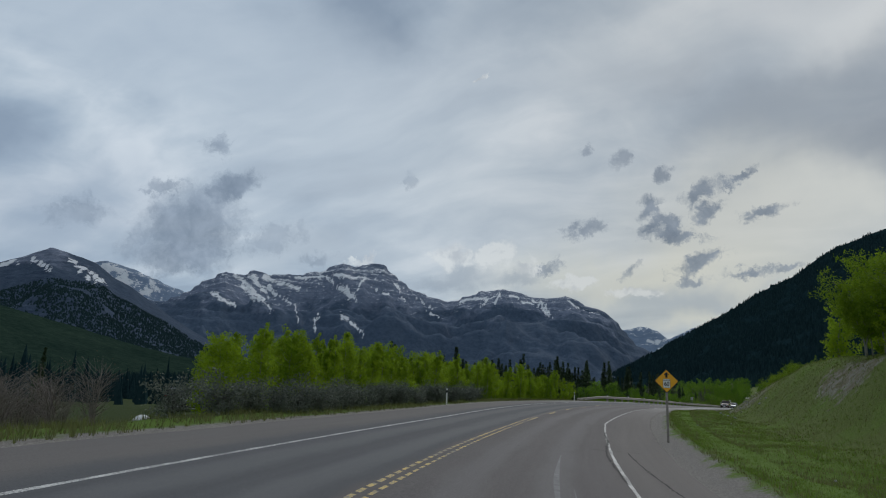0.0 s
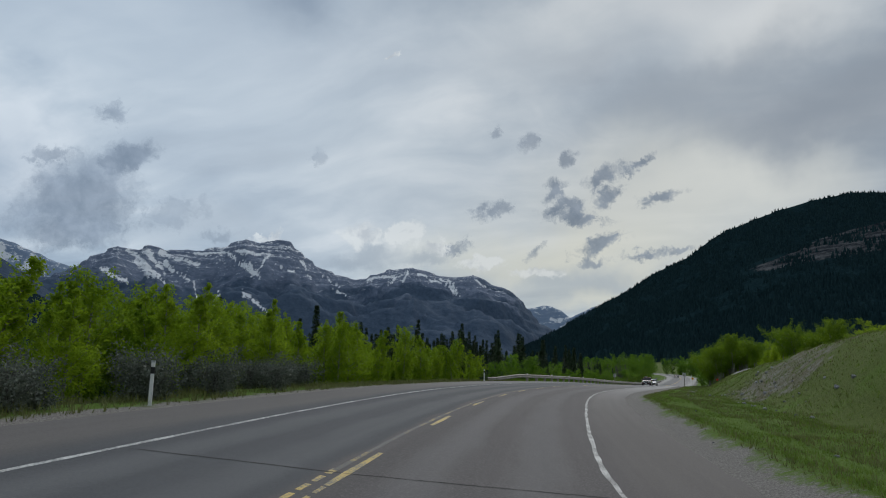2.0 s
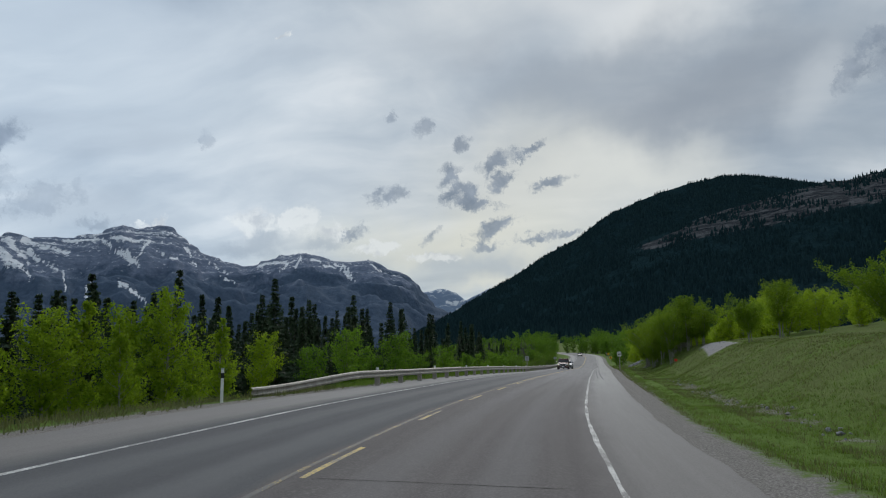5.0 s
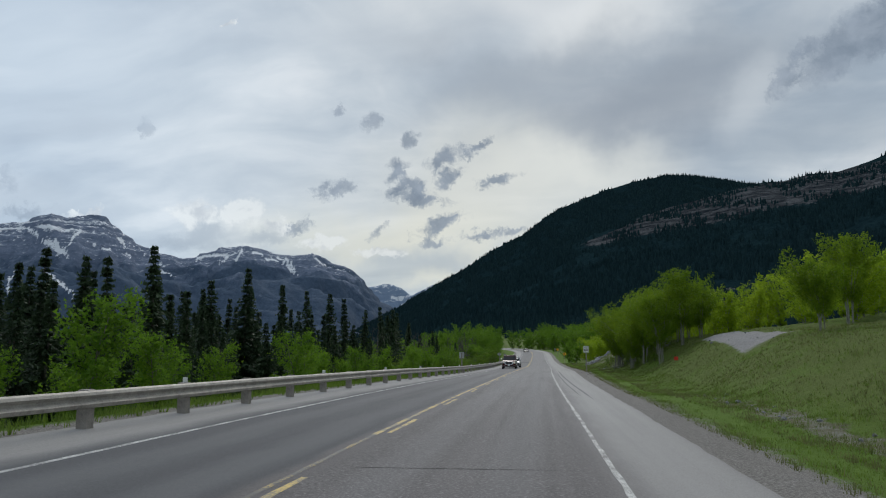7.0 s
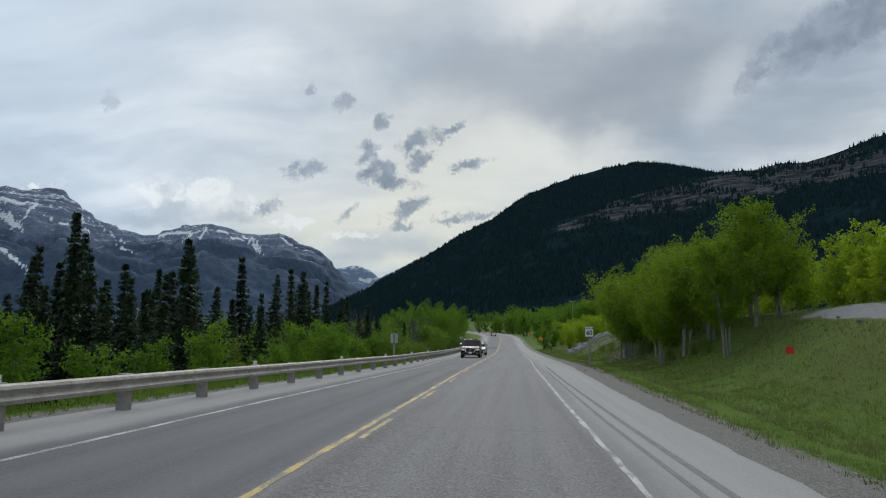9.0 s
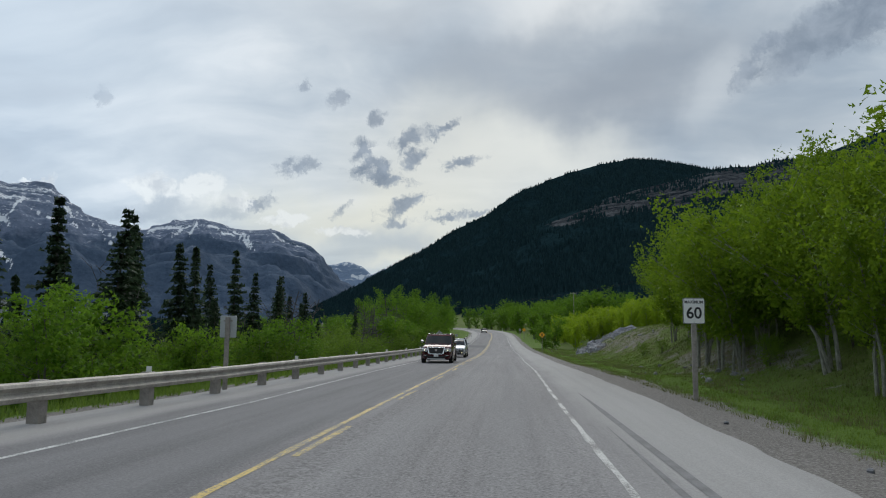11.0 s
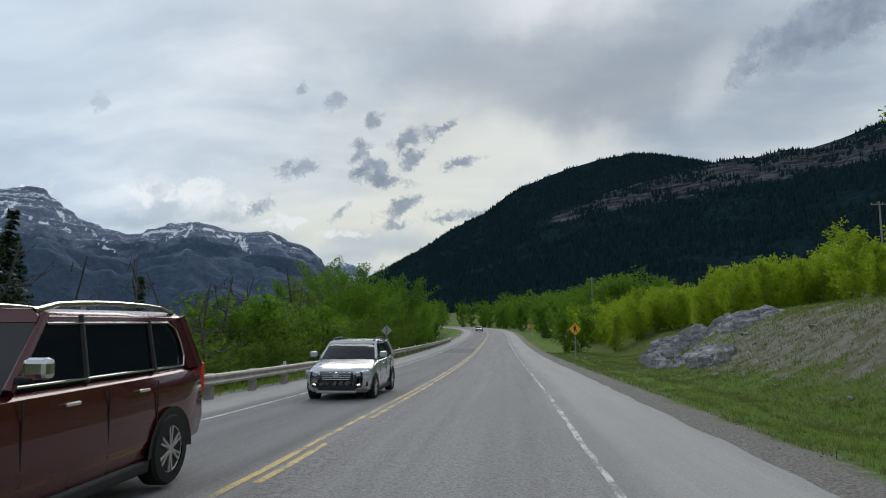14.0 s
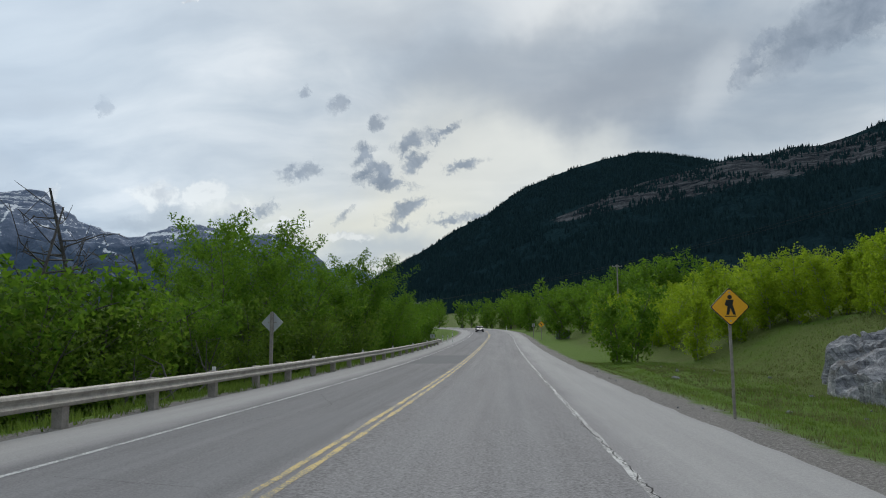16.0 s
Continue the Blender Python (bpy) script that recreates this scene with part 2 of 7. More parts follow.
def fbm(x, y, octaves=4, seed=0, gain=0.5):
    total, k = 0.0, 1.0
    for o in range(octaves):
        total = total + k * soft_noise(np.asarray(x) * 2**o, np.asarray(y) * 2**o, seed + o * 7)
        k *= gain
    return total


def smooth(a, b, v):
    t = np.clip((np.asarray(v, float) - a) / (b - a), 0, 1)
    return t * t * (3 - 2 * t)


def relief(y, d):
    """Height of the natural ground over the road's height at y, d metres right of the yellow line."""
    y, d = np.asarray(y, float), np.asarray(d, float)
    # verge, then the cut bank on the right
    tall = np.interp(y, [-240, -185, -167, -157, -146, -125, -110, -85, -75, -20, 15, 30, 45, 80, 200], [4.2, 4.3, 4.3, 3.5, 2.8, 2.7, 2.7, 3.0, 3.3, 3.2, 3.1, 3.0, 2.6, 1.8, 1.4])
    foot = np.interp(y, [-240, -185, -165, -150, -138, -110, -60, 0, 14, 22, 30, 45, 70, 100], [16.5, 16.5, 15.5, 14.5, 13.2, 13.0, 13.5, 12.5, 13.0, 16.0, 17.0, 16.5, 15.5, 15.0])
    wide = np.interp(y, [-185, -150, -110], [7.0, 7.5, 9.5])
    right = -0.15 * smooth(8.0, 10.0, d) + (tall + 0.15) * smooth(foot, foot + wide, d) + 0.11 * np.maximum(0, np.minimum(d, 90) - foot - 8.0)
    right = right + 0.50 * smooth(8.5, 10.0, d) * (1 - smooth(-160, -135, y))
    # on the left the bank falls away to the valley floor
    drop = 1.0 + 3.2 * smooth(-175, -120, y)
    left = -0.10 * smooth(7.6, 8.6, -d) - drop * smooth(8.8, 19.0, -d) - 0.035 * np.maximum(0, np.minimum(-d, 90) - 18)
    base = np.where(d > 0, right, left)
    away = smooth(8.6, 12.0, np.abs(d))
    bumps = 0.35 * fbm(d * 0.16, y * 0.16, 3, 3) + 0.12 * fbm(d * 0.8, y * 0.8, 3, 9)
    # the made road: a slight crown, lower than the paving that lies on it
    return base + away * bumps - 0.07 * (1 - smooth(8.0, 8.8, np.where(d > 0, d, -d + 0.8))) + crossfall(y, d)


def place(y, d, up=0.0):
    """World point at y, d metres right of the yellow line, on the ground or up metres over it."""
    return Vector((float(road_x(y) + d * KD / road_cos(y)), float(y), float(road_z(y) + relief(y, d)) + up))


def place_all(y, d):
    return road_x(y) + d * KD / road_cos(y), y, road_z(y) + relief(y, d)


def paving_all(y, d):
    return road_x(y) + d * KD / road_cos(y), y, road_z(y) + crossfall(y, d)


def paving(y, d):
    """World point on the paved road."""
    return Vector((float(road_x(y) + d * KD / road_cos(y)), float(y), float(road_z(y) + crossfall(y, d))))


def heading(y):
    return math.atan2(float(road_x(y + 1) - road_x(y - 1)), 2.0)


def on_ground(x, y):
    d = float((x - road_x(y)) * road_cos(y)) / KD
    return Vector((x, y, float(road_z(y) + relief(y, d))))


# ---------------------------------------------------------------- mesh helpers
def mesh_ob(name, verts, faces, material=None, parent=None, label="", smooth_shade=False):
    me = bpy.data.meshes.new(name)
    me.from_pydata([tuple(v) for v in verts], [], [tuple(f) for f in faces])
    me.update()
    if smooth_shade:
        me.shade_smooth()
    ob = new(name, me)
    if material:
        me.materials.append(material)
    if parent:
        ob.parent = parent
    if label:
        ob["label"] = label
    return ob


def part(name, bm, material, parent=None, label=""):
    me = bpy.data.meshes.new(name)
    bm.to_mesh(me)
    bm.free()
    me.materials.append(material)
    ob = new(name, me)
    if parent:
        ob.parent = parent
    if label:
        ob["label"] = label
    return ob


def box(bm, size, at=(0, 0, 0), turn=None, bevel=0.0):
    m = Matrix.Translation(at) @ (turn or Matrix.Identity(4)) @ Matrix.Diagonal((*size, 1))
    r = bmesh.ops.create_cube(bm, size=1.0, matrix=m)
    if bevel:
        bmesh.ops.bevel(bm, geom=list({e for v in r["verts"] for e in v.link_edges}), offset=bevel, segments=2, affect="EDGES", profile=0.5)
    return bm


def tube(bm, a, b, r0, r1, sides=8, caps=True):
    a, b = Vector(a), Vector(b)
    m = Matrix.Translation((a + b) / 2) @ (b - a).to_track_quat("Z", "Y").to_matrix().to_4x4()
    bmesh.ops.create_cone(bm, cap_ends=caps, segments=sides, radius1=r0, radius2=r1, depth=(b - a).length, matrix=m)
    return bm


def uv_from(ob, pairs):
    """Stores (d, y) for every vertex as the mesh's map, for materials that follow the road."""
    me = ob.data
    layer = me.uv_layers.new(name="along")
    idx = np.empty(len(me.loops), dtype=np.int32)
    me.loops.foreach_get("vertex_index", idx)
    layer.data.foreach_set("uv", np.asarray(pairs, dtype=np.float32)[idx].ravel())


def grid_faces(rows, n):
    i, j = np.meshgrid(np.arange(rows - 1), np.arange(n - 1), indexing="ij")
    k = (i * n + j).ravel()
    return np.stack([k, k + 1, k + n + 1, k + n], 1)


def sheet_ob(name, verts, faces, pairs, mat):
    me = bpy.data.meshes.new(name)
    me.vertices.add(len(verts))
    me.vertices.foreach_set("co", np.asarray(verts, dtype=np.float32).ravel())
    me.loops.add(faces.size)
    me.loops.foreach_set("vertex_index", faces.astype(np.int32).ravel())
    me.polygons.add(len(faces))
    me.polygons.foreach_set("loop_start", np.arange(0, faces.size, faces.shape[1], dtype=np.int32))
    me.update(calc_edges=True)
    me.shade_smooth()
    me.materials.append(mat)
    ob = new(name, me)
    if pairs is not None:
        uv_from(ob, pairs)
    return ob


def grid_ob(name, ys, ds, point, mat):
    y, d = (v.ravel() for v in np.meshgrid(np.asarray(ys, float), np.asarray(ds, float), indexing="ij"))
    return sheet_ob(name, np.stack(point(y, d), 1), grid_faces(len(ys), len(ds)), np.stack([d, y], 1), mat)


# ---------------------------------------------------------------- materials
def material(name, build):
    m = bpy.data.materials.new(name)
    m.use_nodes = True
    n = Nodes(m.node_tree)
    out = n.add("ShaderNodeOutputMaterial")
    bsdf = n.add("ShaderNodeBsdfPrincipled")
    n.put(out.inputs["Surface"], bsdf.outputs[0])
    build(n, bsdf, out)
    return m


def bump(n, height, strength, distance=0.02):
    return n.add("ShaderNodeBump", {"Height": height, "Strength": strength, "Distance": distance}).outputs[0]


def plain(name, colour, rough=0.6, metal=0.0, vary=0.12, scale=9.0, relief_depth=0.0):
    """Colour with fine and broad variation."""
    def build(n, b, out):
        p = n.add("ShaderNodeTexCoord").outputs["Object"]
        v = n.math("ADD", n.math("MULTIPLY", n.noise(p, scale, 5.0), 0.6), n.math("MULTIPLY", n.noise(p, scale * 7, 3.0), 0.4))
        dark = tuple(c * (1 - vary * 2) for c in colour)
        light = tuple(min(1, c * (1 + vary * 2)) for c in colour)
        n.put(b.inputs["Base Color"], n.ramp(v, [(0.25, dark), (0.75, light)], "LINEAR"))
        b.inputs["Roughness"].default_value, b.inputs["Metallic"].default_value = rough, metal
        if relief_depth:
            n.put(b.inputs["Normal"], bump(n, v, 0.6, relief_depth))
    return material(name, build)


def along(n):
    u = n.add("ShaderNodeUVMap", uv_map="along").outputs[0]
    s = n.add("ShaderNodeSeparateXYZ", {0: u})
    return u, s.outputs["X"], s.outputs["Y"]


def build_asphalt(n, b, out):
    uv, d, y = along(n)
    p = n.add("ShaderNodeNewGeometry").outputs["Position"]
    grit = n.noise(p, 34.0, 4.0, 0.75)
    stone = n.noise(p, 12.0, 4.0, 0.7)
    broad = n.noise(n.vec("MULTIPLY", uv, (0.55, 0.06, 1.0)), 1.0, 5.0, 0.6)
    streak = n.noise(n.vec("MULTIPLY", uv, (2.2, 0.035, 1.0)), 1.0, 4.0, 0.6)
    v = n.math("ADD", n.math("MULTIPLY", grit, 0.60), n.math("ADD", n.math("MULTIPLY", broad, 0.25), n.math("MULTIPLY", streak, 0.20)))
    aged = n.ramp(v, [(0.36, (0.080, 0.071, 0.071)), (0.52, (0.120, 0.108, 0.107)), (0.70, (0.170, 0.156, 0.154))], "LINEAR")
    newer = n.ramp(v, [(0.36, (0.062, 0.064, 0.070)), (0.52, (0.088, 0.090, 0.097)), (0.70, (0.122, 0.124, 0.131))], "LINEAR")
    pale = n.ramp(v, [(0.36, (0.30, 0.289, 0.281)), (0.55, (0.405, 0.391, 0.378)), (0.72, (0.495, 0.478, 0.463))], "LINEAR")
    dim = n.ramp(v, [(0.36, (0.112, 0.100, 0.095)), (0.55, (0.158, 0.143, 0.135)), (0.72, (0.21, 0.193, 0.182))], "LINEAR")
    pale = n.mix(n.step(y, -185.0, -95.0), dim, pale)
    wave = n.math("MULTIPLY", n.math("SUBTRACT", n.noise(n.vec("MULTIPLY", uv, (0.6, 0.25, 1.0)), 1.0, 4.0, 0.6), 0.5), 0.9)
    dw = n.math("ADD", d, wave)
    # the far stretch was chip-sealed and has bleached
    sealed = n.ramp(v, [(0.38, (0.140, 0.133, 0.135)), (0.52, (0.248, 0.237, 0.237)), (0.66, (0.365, 0.350, 0.345))], "LINEAR")
    aged = n.mix(n.step(y, -150.0, -60.0), aged, sealed)
    newer = n.mix(n.math("MULTIPLY", n.step(y, -140.0, -50.0), 0.62), newer, sealed)
    col = n.mix(n.step(dw, -0.5, -0.2), newer, aged)
    # dust that traffic leaves lying on both shoulders
    dust_r = n.math("MULTIPLY", n.math("MULTIPLY", n.step(dw, 4.8, 6.2), 0.85), n.math("SUBTRACT", 1.0, n.math("MULTIPLY", n.step(dw, 7.4, 8.4), 0.20)))
    dust_l = n.math("MULTIPLY", n.step(dw, -4.5, -5.6), 0.80)
    col = n.mix(dust_r, col, pale)
    col = n.mix(dust_l, col, pale)
    # wheel paths, polished a little paler
    for c in (1.45, 3.5, -1.3, -3.2):
        near = n.step(n.math("ABSOLUTE", n.math("SUBTRACT", dw, c)), 0.75, 0.15)
        col = n.mix(n.math("MULTIPLY", near, 0.22), col, (0.25, 0.248, 0.25))
    # coarse chippings showing in the lane
    lane = n.math("MULTIPLY", n.math("MULTIPLY", n.step(dw, -0.1, 0.6), n.step(dw, 5.4, 4.6)), n.math("ADD", 0.3, n.math("MULTIPLY", n.step(y, -150.0, -100.0), 0.7)))
    chip = n.noise(p, 26.0, 3.0, 0.6)
    col = n.mix(n.math("MULTIPLY", n.math("MULTIPLY", lane, n.step(chip, 0.52, 0.66)), 0.5), col, (0.40, 0.39, 0.385))
    col = n.mix(n.math("MULTIPLY", n.math("MULTIPLY", lane, n.step(chip, 0.47, 0.33)), 0.5), col, (0.075, 0.073, 0.074))
    # crumbled strip beside the yellow line
    crumb = n.math("MULTIPLY", n.step(n.math("ABSOLUTE", n.math("SUBTRACT", dw, 0.45)), 0.5, 0.1), n.step(stone, 0.45, 0.6))
    col = n.mix(n.math("MULTIPLY", crumb, 0.45), col, (0.085, 0.08, 0.078))
    n.put(b.inputs["Base Color"], col)
    n.put(b.inputs["Roughness"], n.math("ADD", 0.78, n.math("MULTIPLY", broad, 0.2)))
    b.inputs["Specular IOR Level"].default_value = 0.3
    n.put(b.inputs["Normal"], bump(n, n.math("ADD", n.math("MULTIPLY", grit, 0.5), n.math("MULTIPLY", stone, 0.7)), 0.55, 0.02))


def build_ground(n, b, out):
    uv, d, y = along(n)
    p = n.add("ShaderNodeNewGeometry").outputs["Position"]
    fine = n.noise(p, 7.0, 5.0, 0.7)
    blades = n.noise(n.vec("MULTIPLY", p, (1.0, 1.0, 0.3)), 30.0, 3.0, 0.7)
    broad = n.noise(p, 0.22, 4.0, 0.6)
    v = n.math("ADD", n.math("MULTIPLY", fine, 0.4), n.math("MULTIPLY", blades, 0.6))
    green = n.ramp(v, [(0.3, (0.066, 0.114, 0.018)), (0.5, (0.104, 0.172, 0.027)), (0.7, (0.150, 0.228, 0.042))], "LINEAR")
    dry = n.ramp(v, [(0.32, (0.060, 0.084, 0.020)), (0.5, (0.105, 0.138, 0.035)), (0.66, (0.165, 0.192, 0.062))], "LINEAR")
    gravel = n.ramp(n.noise(p, 22.0, 4.0, 0.75), [(0.32, (0.12, 0.110, 0.102)), (0.5, (0.228, 0.212, 0.196)), (0.68, (0.38, 0.358, 0.338))], "LINEAR")
    wob = n.math("MULTIPLY", n.math("SUBTRACT", n.noise(p, 0.7, 4.0, 0.65), 0.5), 2.2)
    dw = n.math("ADD", d, wob)
    high = n.step(dw, 12.5, 17.0)
    col = n.mix(n.math("MULTIPLY", n.math("MULTIPLY", high, n.step(broad, 0.30, 0.52)), 0.92), green, dry)
    # bare stony ground where the bank was cut, in a few places
    torn = n.math("MULTIPLY", n.math("SUBTRACT", n.noise(p, 0.5, 7.0, 0.72), 0.46), 3.2)
    bare = 0.0
    for cy, cd, ry, rd in ((-156.0, 18.5, 7.0, 4.0), (0.0, 18.0, 16.0, 4.0), (-38.0, 16.0, 12.0, 2.0), (-183.0, 21.0, 5.0, 1.8), (-116.0, 13.4, 23.0, 0.9)):
        q = n.add("ShaderNodeCombineXYZ", {0: n.math("DIVIDE", n.math("SUBTRACT", d, cd), rd), 1: n.math("DIVIDE", n.math("SUBTRACT", y, cy), ry)}).outputs[0]
        bare = n.math("MAXIMUM", bare, n.step(n.math("ADD", n.vec("LENGTH", q), torn), 1.05, 0.75))
    col = n.mix(n.math("MULTIPLY", bare, 0.80), col, n.mix(n.step(n.noise(p, 1.6, 4.0, 0.7), 0.42, 0.60), gravel, (0.15, 0.125, 0.095)))
    # a smooth slope of pale broken rock, scraped bare
    slant = n.math("SUBTRACT", n.math("SUBTRACT", d, 22.4), n.math("MULTIPLY", n.math("ADD", y, 73.0), 0.11))
    ragged = n.math("MULTIPLY", n.math("SUBTRACT", n.noise(p, 0.55, 6.0, 0.7), 0.5), 2.4)
    across = n.step(n.math("ABSOLUTE", n.math("ADD", slant, n.math("MULTIPLY", ragged, 0.6))), 2.0, 1.75)
    length = n.step(n.math("ABSOLUTE", n.math("ADD", n.math("ADD", y, 73.0), n.math("MULTIPLY", ragged, 2.0))), 11.0, 9.5)
    pale = n.ramp(n.noise(n.vec("MULTIPLY", p, (1.0, 0.5, 1.0)), 7.0, 6.0, 0.8), [(0.3, (0.21, 0.20, 0.20)), (0.5, (0.285, 0.275, 0.272)), (0.7, (0.36, 0.35, 0.345))], "LINEAR")
    col = n.mix(n.math("MULTIPLY", across, length), col, pale)
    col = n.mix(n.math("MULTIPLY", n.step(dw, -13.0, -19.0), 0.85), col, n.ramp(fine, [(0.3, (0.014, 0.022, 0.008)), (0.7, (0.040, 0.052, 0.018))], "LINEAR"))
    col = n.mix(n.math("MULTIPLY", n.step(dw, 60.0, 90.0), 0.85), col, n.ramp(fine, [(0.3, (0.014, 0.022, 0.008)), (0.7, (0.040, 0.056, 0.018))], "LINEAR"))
    wider = n.math("MULTIPLY", n.step(y, -140.0, -110.0), n.step(y, -15.0, -45.0))
    edge = n.math("MULTIPLY", n.step(n.math("ADD", dw, n.math("MULTIPLY", n.math("SUBTRACT", fine, 0.5), 1.6)), n.math("ADD", 9.7, n.math("MULTIPLY", wider, 0.7)), n.math("ADD", 9.0, n.math("MULTIPLY", wider, 0.7))), n.step(dw, -8.7, -8.0))
    col = n.mix(edge, col, gravel)
    n.put(b.inputs["Base Color"], col)
    b.inputs["Roughness"].default_value = 0.95
    b.inputs["Specular IOR Level"].default_value = 0.1
    n.put(b.inputs["Normal"], bump(n, v, 0.9, 0.06))


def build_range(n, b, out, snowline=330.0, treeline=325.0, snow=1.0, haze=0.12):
    """Far mountain: forest below, banded limestone above, snow lying in the gullies and along the ledges."""
    g = n.add("ShaderNodeNewGeometry")
    p = g.outputs["Position"]
    z = n.add("ShaderNodeSeparateXYZ", {0: p}).outputs["Z"]
    slope = n.add("ShaderNodeSeparateXYZ", {0: g.outputs["Normal"]}).outputs["Z"]
    big = n.noise(p, 0.0035, 5.0, 0.55)
    mid = n.noise(p, 0.013, 6.0, 0.62)
    tiny = n.noise(p, 0.05, 5.0, 0.7)
    bandz = n.math("ADD", z, n.math("ADD", n.math("MULTIPLY", big, 150.0), n.math("MULTIPLY", mid, 40.0)))
    bands = n.noise(n.add("ShaderNodeCombineXYZ", {2: bandz}).outputs[0], 0.040, 4.0, 0.7)
    rv = n.math("ADD", n.math("MULTIPLY", bands, 0.4), n.math("ADD", n.math("MULTIPLY", tiny, 0.35), n.math("MULTIPLY", mid, 0.25)))
    # rock and forest tints already carry some blue of the distance haze
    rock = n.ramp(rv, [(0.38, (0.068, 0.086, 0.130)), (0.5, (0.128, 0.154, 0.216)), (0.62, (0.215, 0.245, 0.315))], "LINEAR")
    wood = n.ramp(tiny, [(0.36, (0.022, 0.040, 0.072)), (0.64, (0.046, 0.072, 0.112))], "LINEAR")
    edge = n.math("ADD", n.math("ADD", z, n.math("MULTIPLY", n.math("SUBTRACT", mid, 0.5), 260.0)), n.math("MULTIPLY", n.math("SUBTRACT", big, 0.5), 420.0))
    col = n.mix(n.math("MULTIPLY", n.step(edge, treeline + 45, treeline - 35), 0.92), rock, wood)
    # snow lies in the drifts, broken by rock, and thinly along the ledges near the crest
    drift = n.add("ShaderNodeAttribute", attribute_name="drift").outputs["Fac"]
    grainy = n.noise(n.vec("MULTIPLY", p, (1.0, 1.0, 1.8)), 0.042, 6.0, 0.72, 0.8)
    hold = n.math("ADD", n.math("MULTIPLY", grainy, 0.45), n.math("ADD", n.math("MULTIPLY", bands, 0.55), n.math("MULTIPLY", slope, 0.10)))
    high = n.step(n.math("ADD", z, n.math("MULTIPLY", n.math("SUBTRACT", big, 0.5), 300.0)), snowline - 150, snowline + 190)
    packed = n.step(n.math("ADD", drift, n.math("MULTIPLY", n.math("SUBTRACT", n.math("ADD", n.math("MULTIPLY", grainy, 0.6), n.math("MULTIPLY", bands, 0.4)), 0.5), 4.2)), 0.26, 0.50)
    packed = n.math("MULTIPLY", packed, n.step(drift, 0.0, 0.12))
    dusting = n.math("MULTIPLY", n.step(n.math("ADD", hold, n.math("MULTIPLY", high, 0.05)), 0.655, 0.70), n.step(high, 0.15, 0.6))
    lies = n.math("MULTIPLY", n.math("MAXIMUM", packed, dusting), snow)
    # distance haze painted into the base colour, strongest on the far peaks
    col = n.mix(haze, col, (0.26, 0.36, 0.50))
    col = n.mix(lies, col, (0.70, 0.73, 0.77))
    n.put(b.inputs["Base Color"], col)
    b.inputs["Roughness"].default_value = 0.95
    b.inputs["Specular IOR Level"].default_value = 0.05
    n.put(b.inputs["Normal"], bump(n, n.math("ADD", rv, n.math("MULTIPLY", mid, 0.8)), 0.8, 10.0))


def build_wooded(n, b, out):
    """Forested hill with pale rock showing in a band of low cliffs."""
    g = n.add("ShaderNodeNewGeometry")
    p = g.outputs["Position"]
    z = n.add("ShaderNodeSeparateXYZ", {0: p}).outputs["Z"]
    tiny = n.noise(p, 0.09, 5.0, 0.7)
    mid = n.noise(p, 0.012, 5.0, 0.6)
    # forest colour shifted to blue, standing for the haze before the hill
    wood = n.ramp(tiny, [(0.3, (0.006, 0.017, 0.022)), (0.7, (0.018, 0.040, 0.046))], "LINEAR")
    strata = n.noise(n.vec("MULTIPLY", p, (0.4, 0.4, 3.0)), 0.03, 5.0, 0.7)
    rock = n.ramp(n.math("ADD", n.math("MULTIPLY", strata, 0.6), n.math("MULTIPLY", tiny, 0.4)), [(0.41, (0.012, 0.016, 0.022)), (0.49, (0.050, 0.054, 0.060)), (0.59, (0.125, 0.128, 0.135))], "LINEAR")
    at = n.add("ShaderNodeUVMap", uv_map="along").outputs[0]
    w = n.add("ShaderNodeSeparateXYZ", {0: at}).outputs["X"]
    bare = n.step(n.math("ADD", w, n.math("MULTIPLY", n.math("SUBTRACT", n.math("ADD", n.math("MULTIPLY", mid, 0.5), n.math("MULTIPLY", tiny, 0.5)), 0.5), 2.2)), 0.45, 0.72)
    n.put(b.inputs["Base Color"], n.mix(n.math("MULTIPLY", bare, 0.9), wood, rock))
    b.inputs["Roughness"].default_value = 0.95
    b.inputs["Specular IOR Level"].default_value = 0.0
    n.put(b.inputs["Normal"], bump(n, n.math("ADD", strata, tiny), 0.8, 6.0))


def leaf_material(name, dark, light, through_light=0.35, gloss=0.25):
    def build(n, b, out):
        g = n.add("ShaderNodeNewGeometry")
        info = n.add("ShaderNodeObjectInfo").outputs["Random"]
        patch = n.noise(n.add("ShaderNodeTexCoord").outputs["Object"], 1.3, 3.0, 0.6)
        v = n.math("ADD", n.math("MULTIPLY", g.outputs["Random Per Island"], 0.40), n.math("ADD", n.math("MULTIPLY", info, 0.25), n.math("SUBTRACT", n.math("MULTIPLY", patch, 1.1), 0.37)))
        col = n.ramp(v, [(0.1, dark), (0.9, light)], "LINEAR")
        n.put(b.inputs["Base Color"], col)
        b.inputs["Roughness"].default_value = 0.6
        b.inputs["Specular IOR Level"].default_value = gloss
        tr = n.add("ShaderNodeBsdfTranslucent", {"Color": col})
        mixed = n.add("ShaderNodeMixShader", {0: through_light, 1: b.outputs[0], 2: tr.outputs[0]})
        n.put(out.inputs["Surface"], mixed.outputs[0])
    return material(name, build)


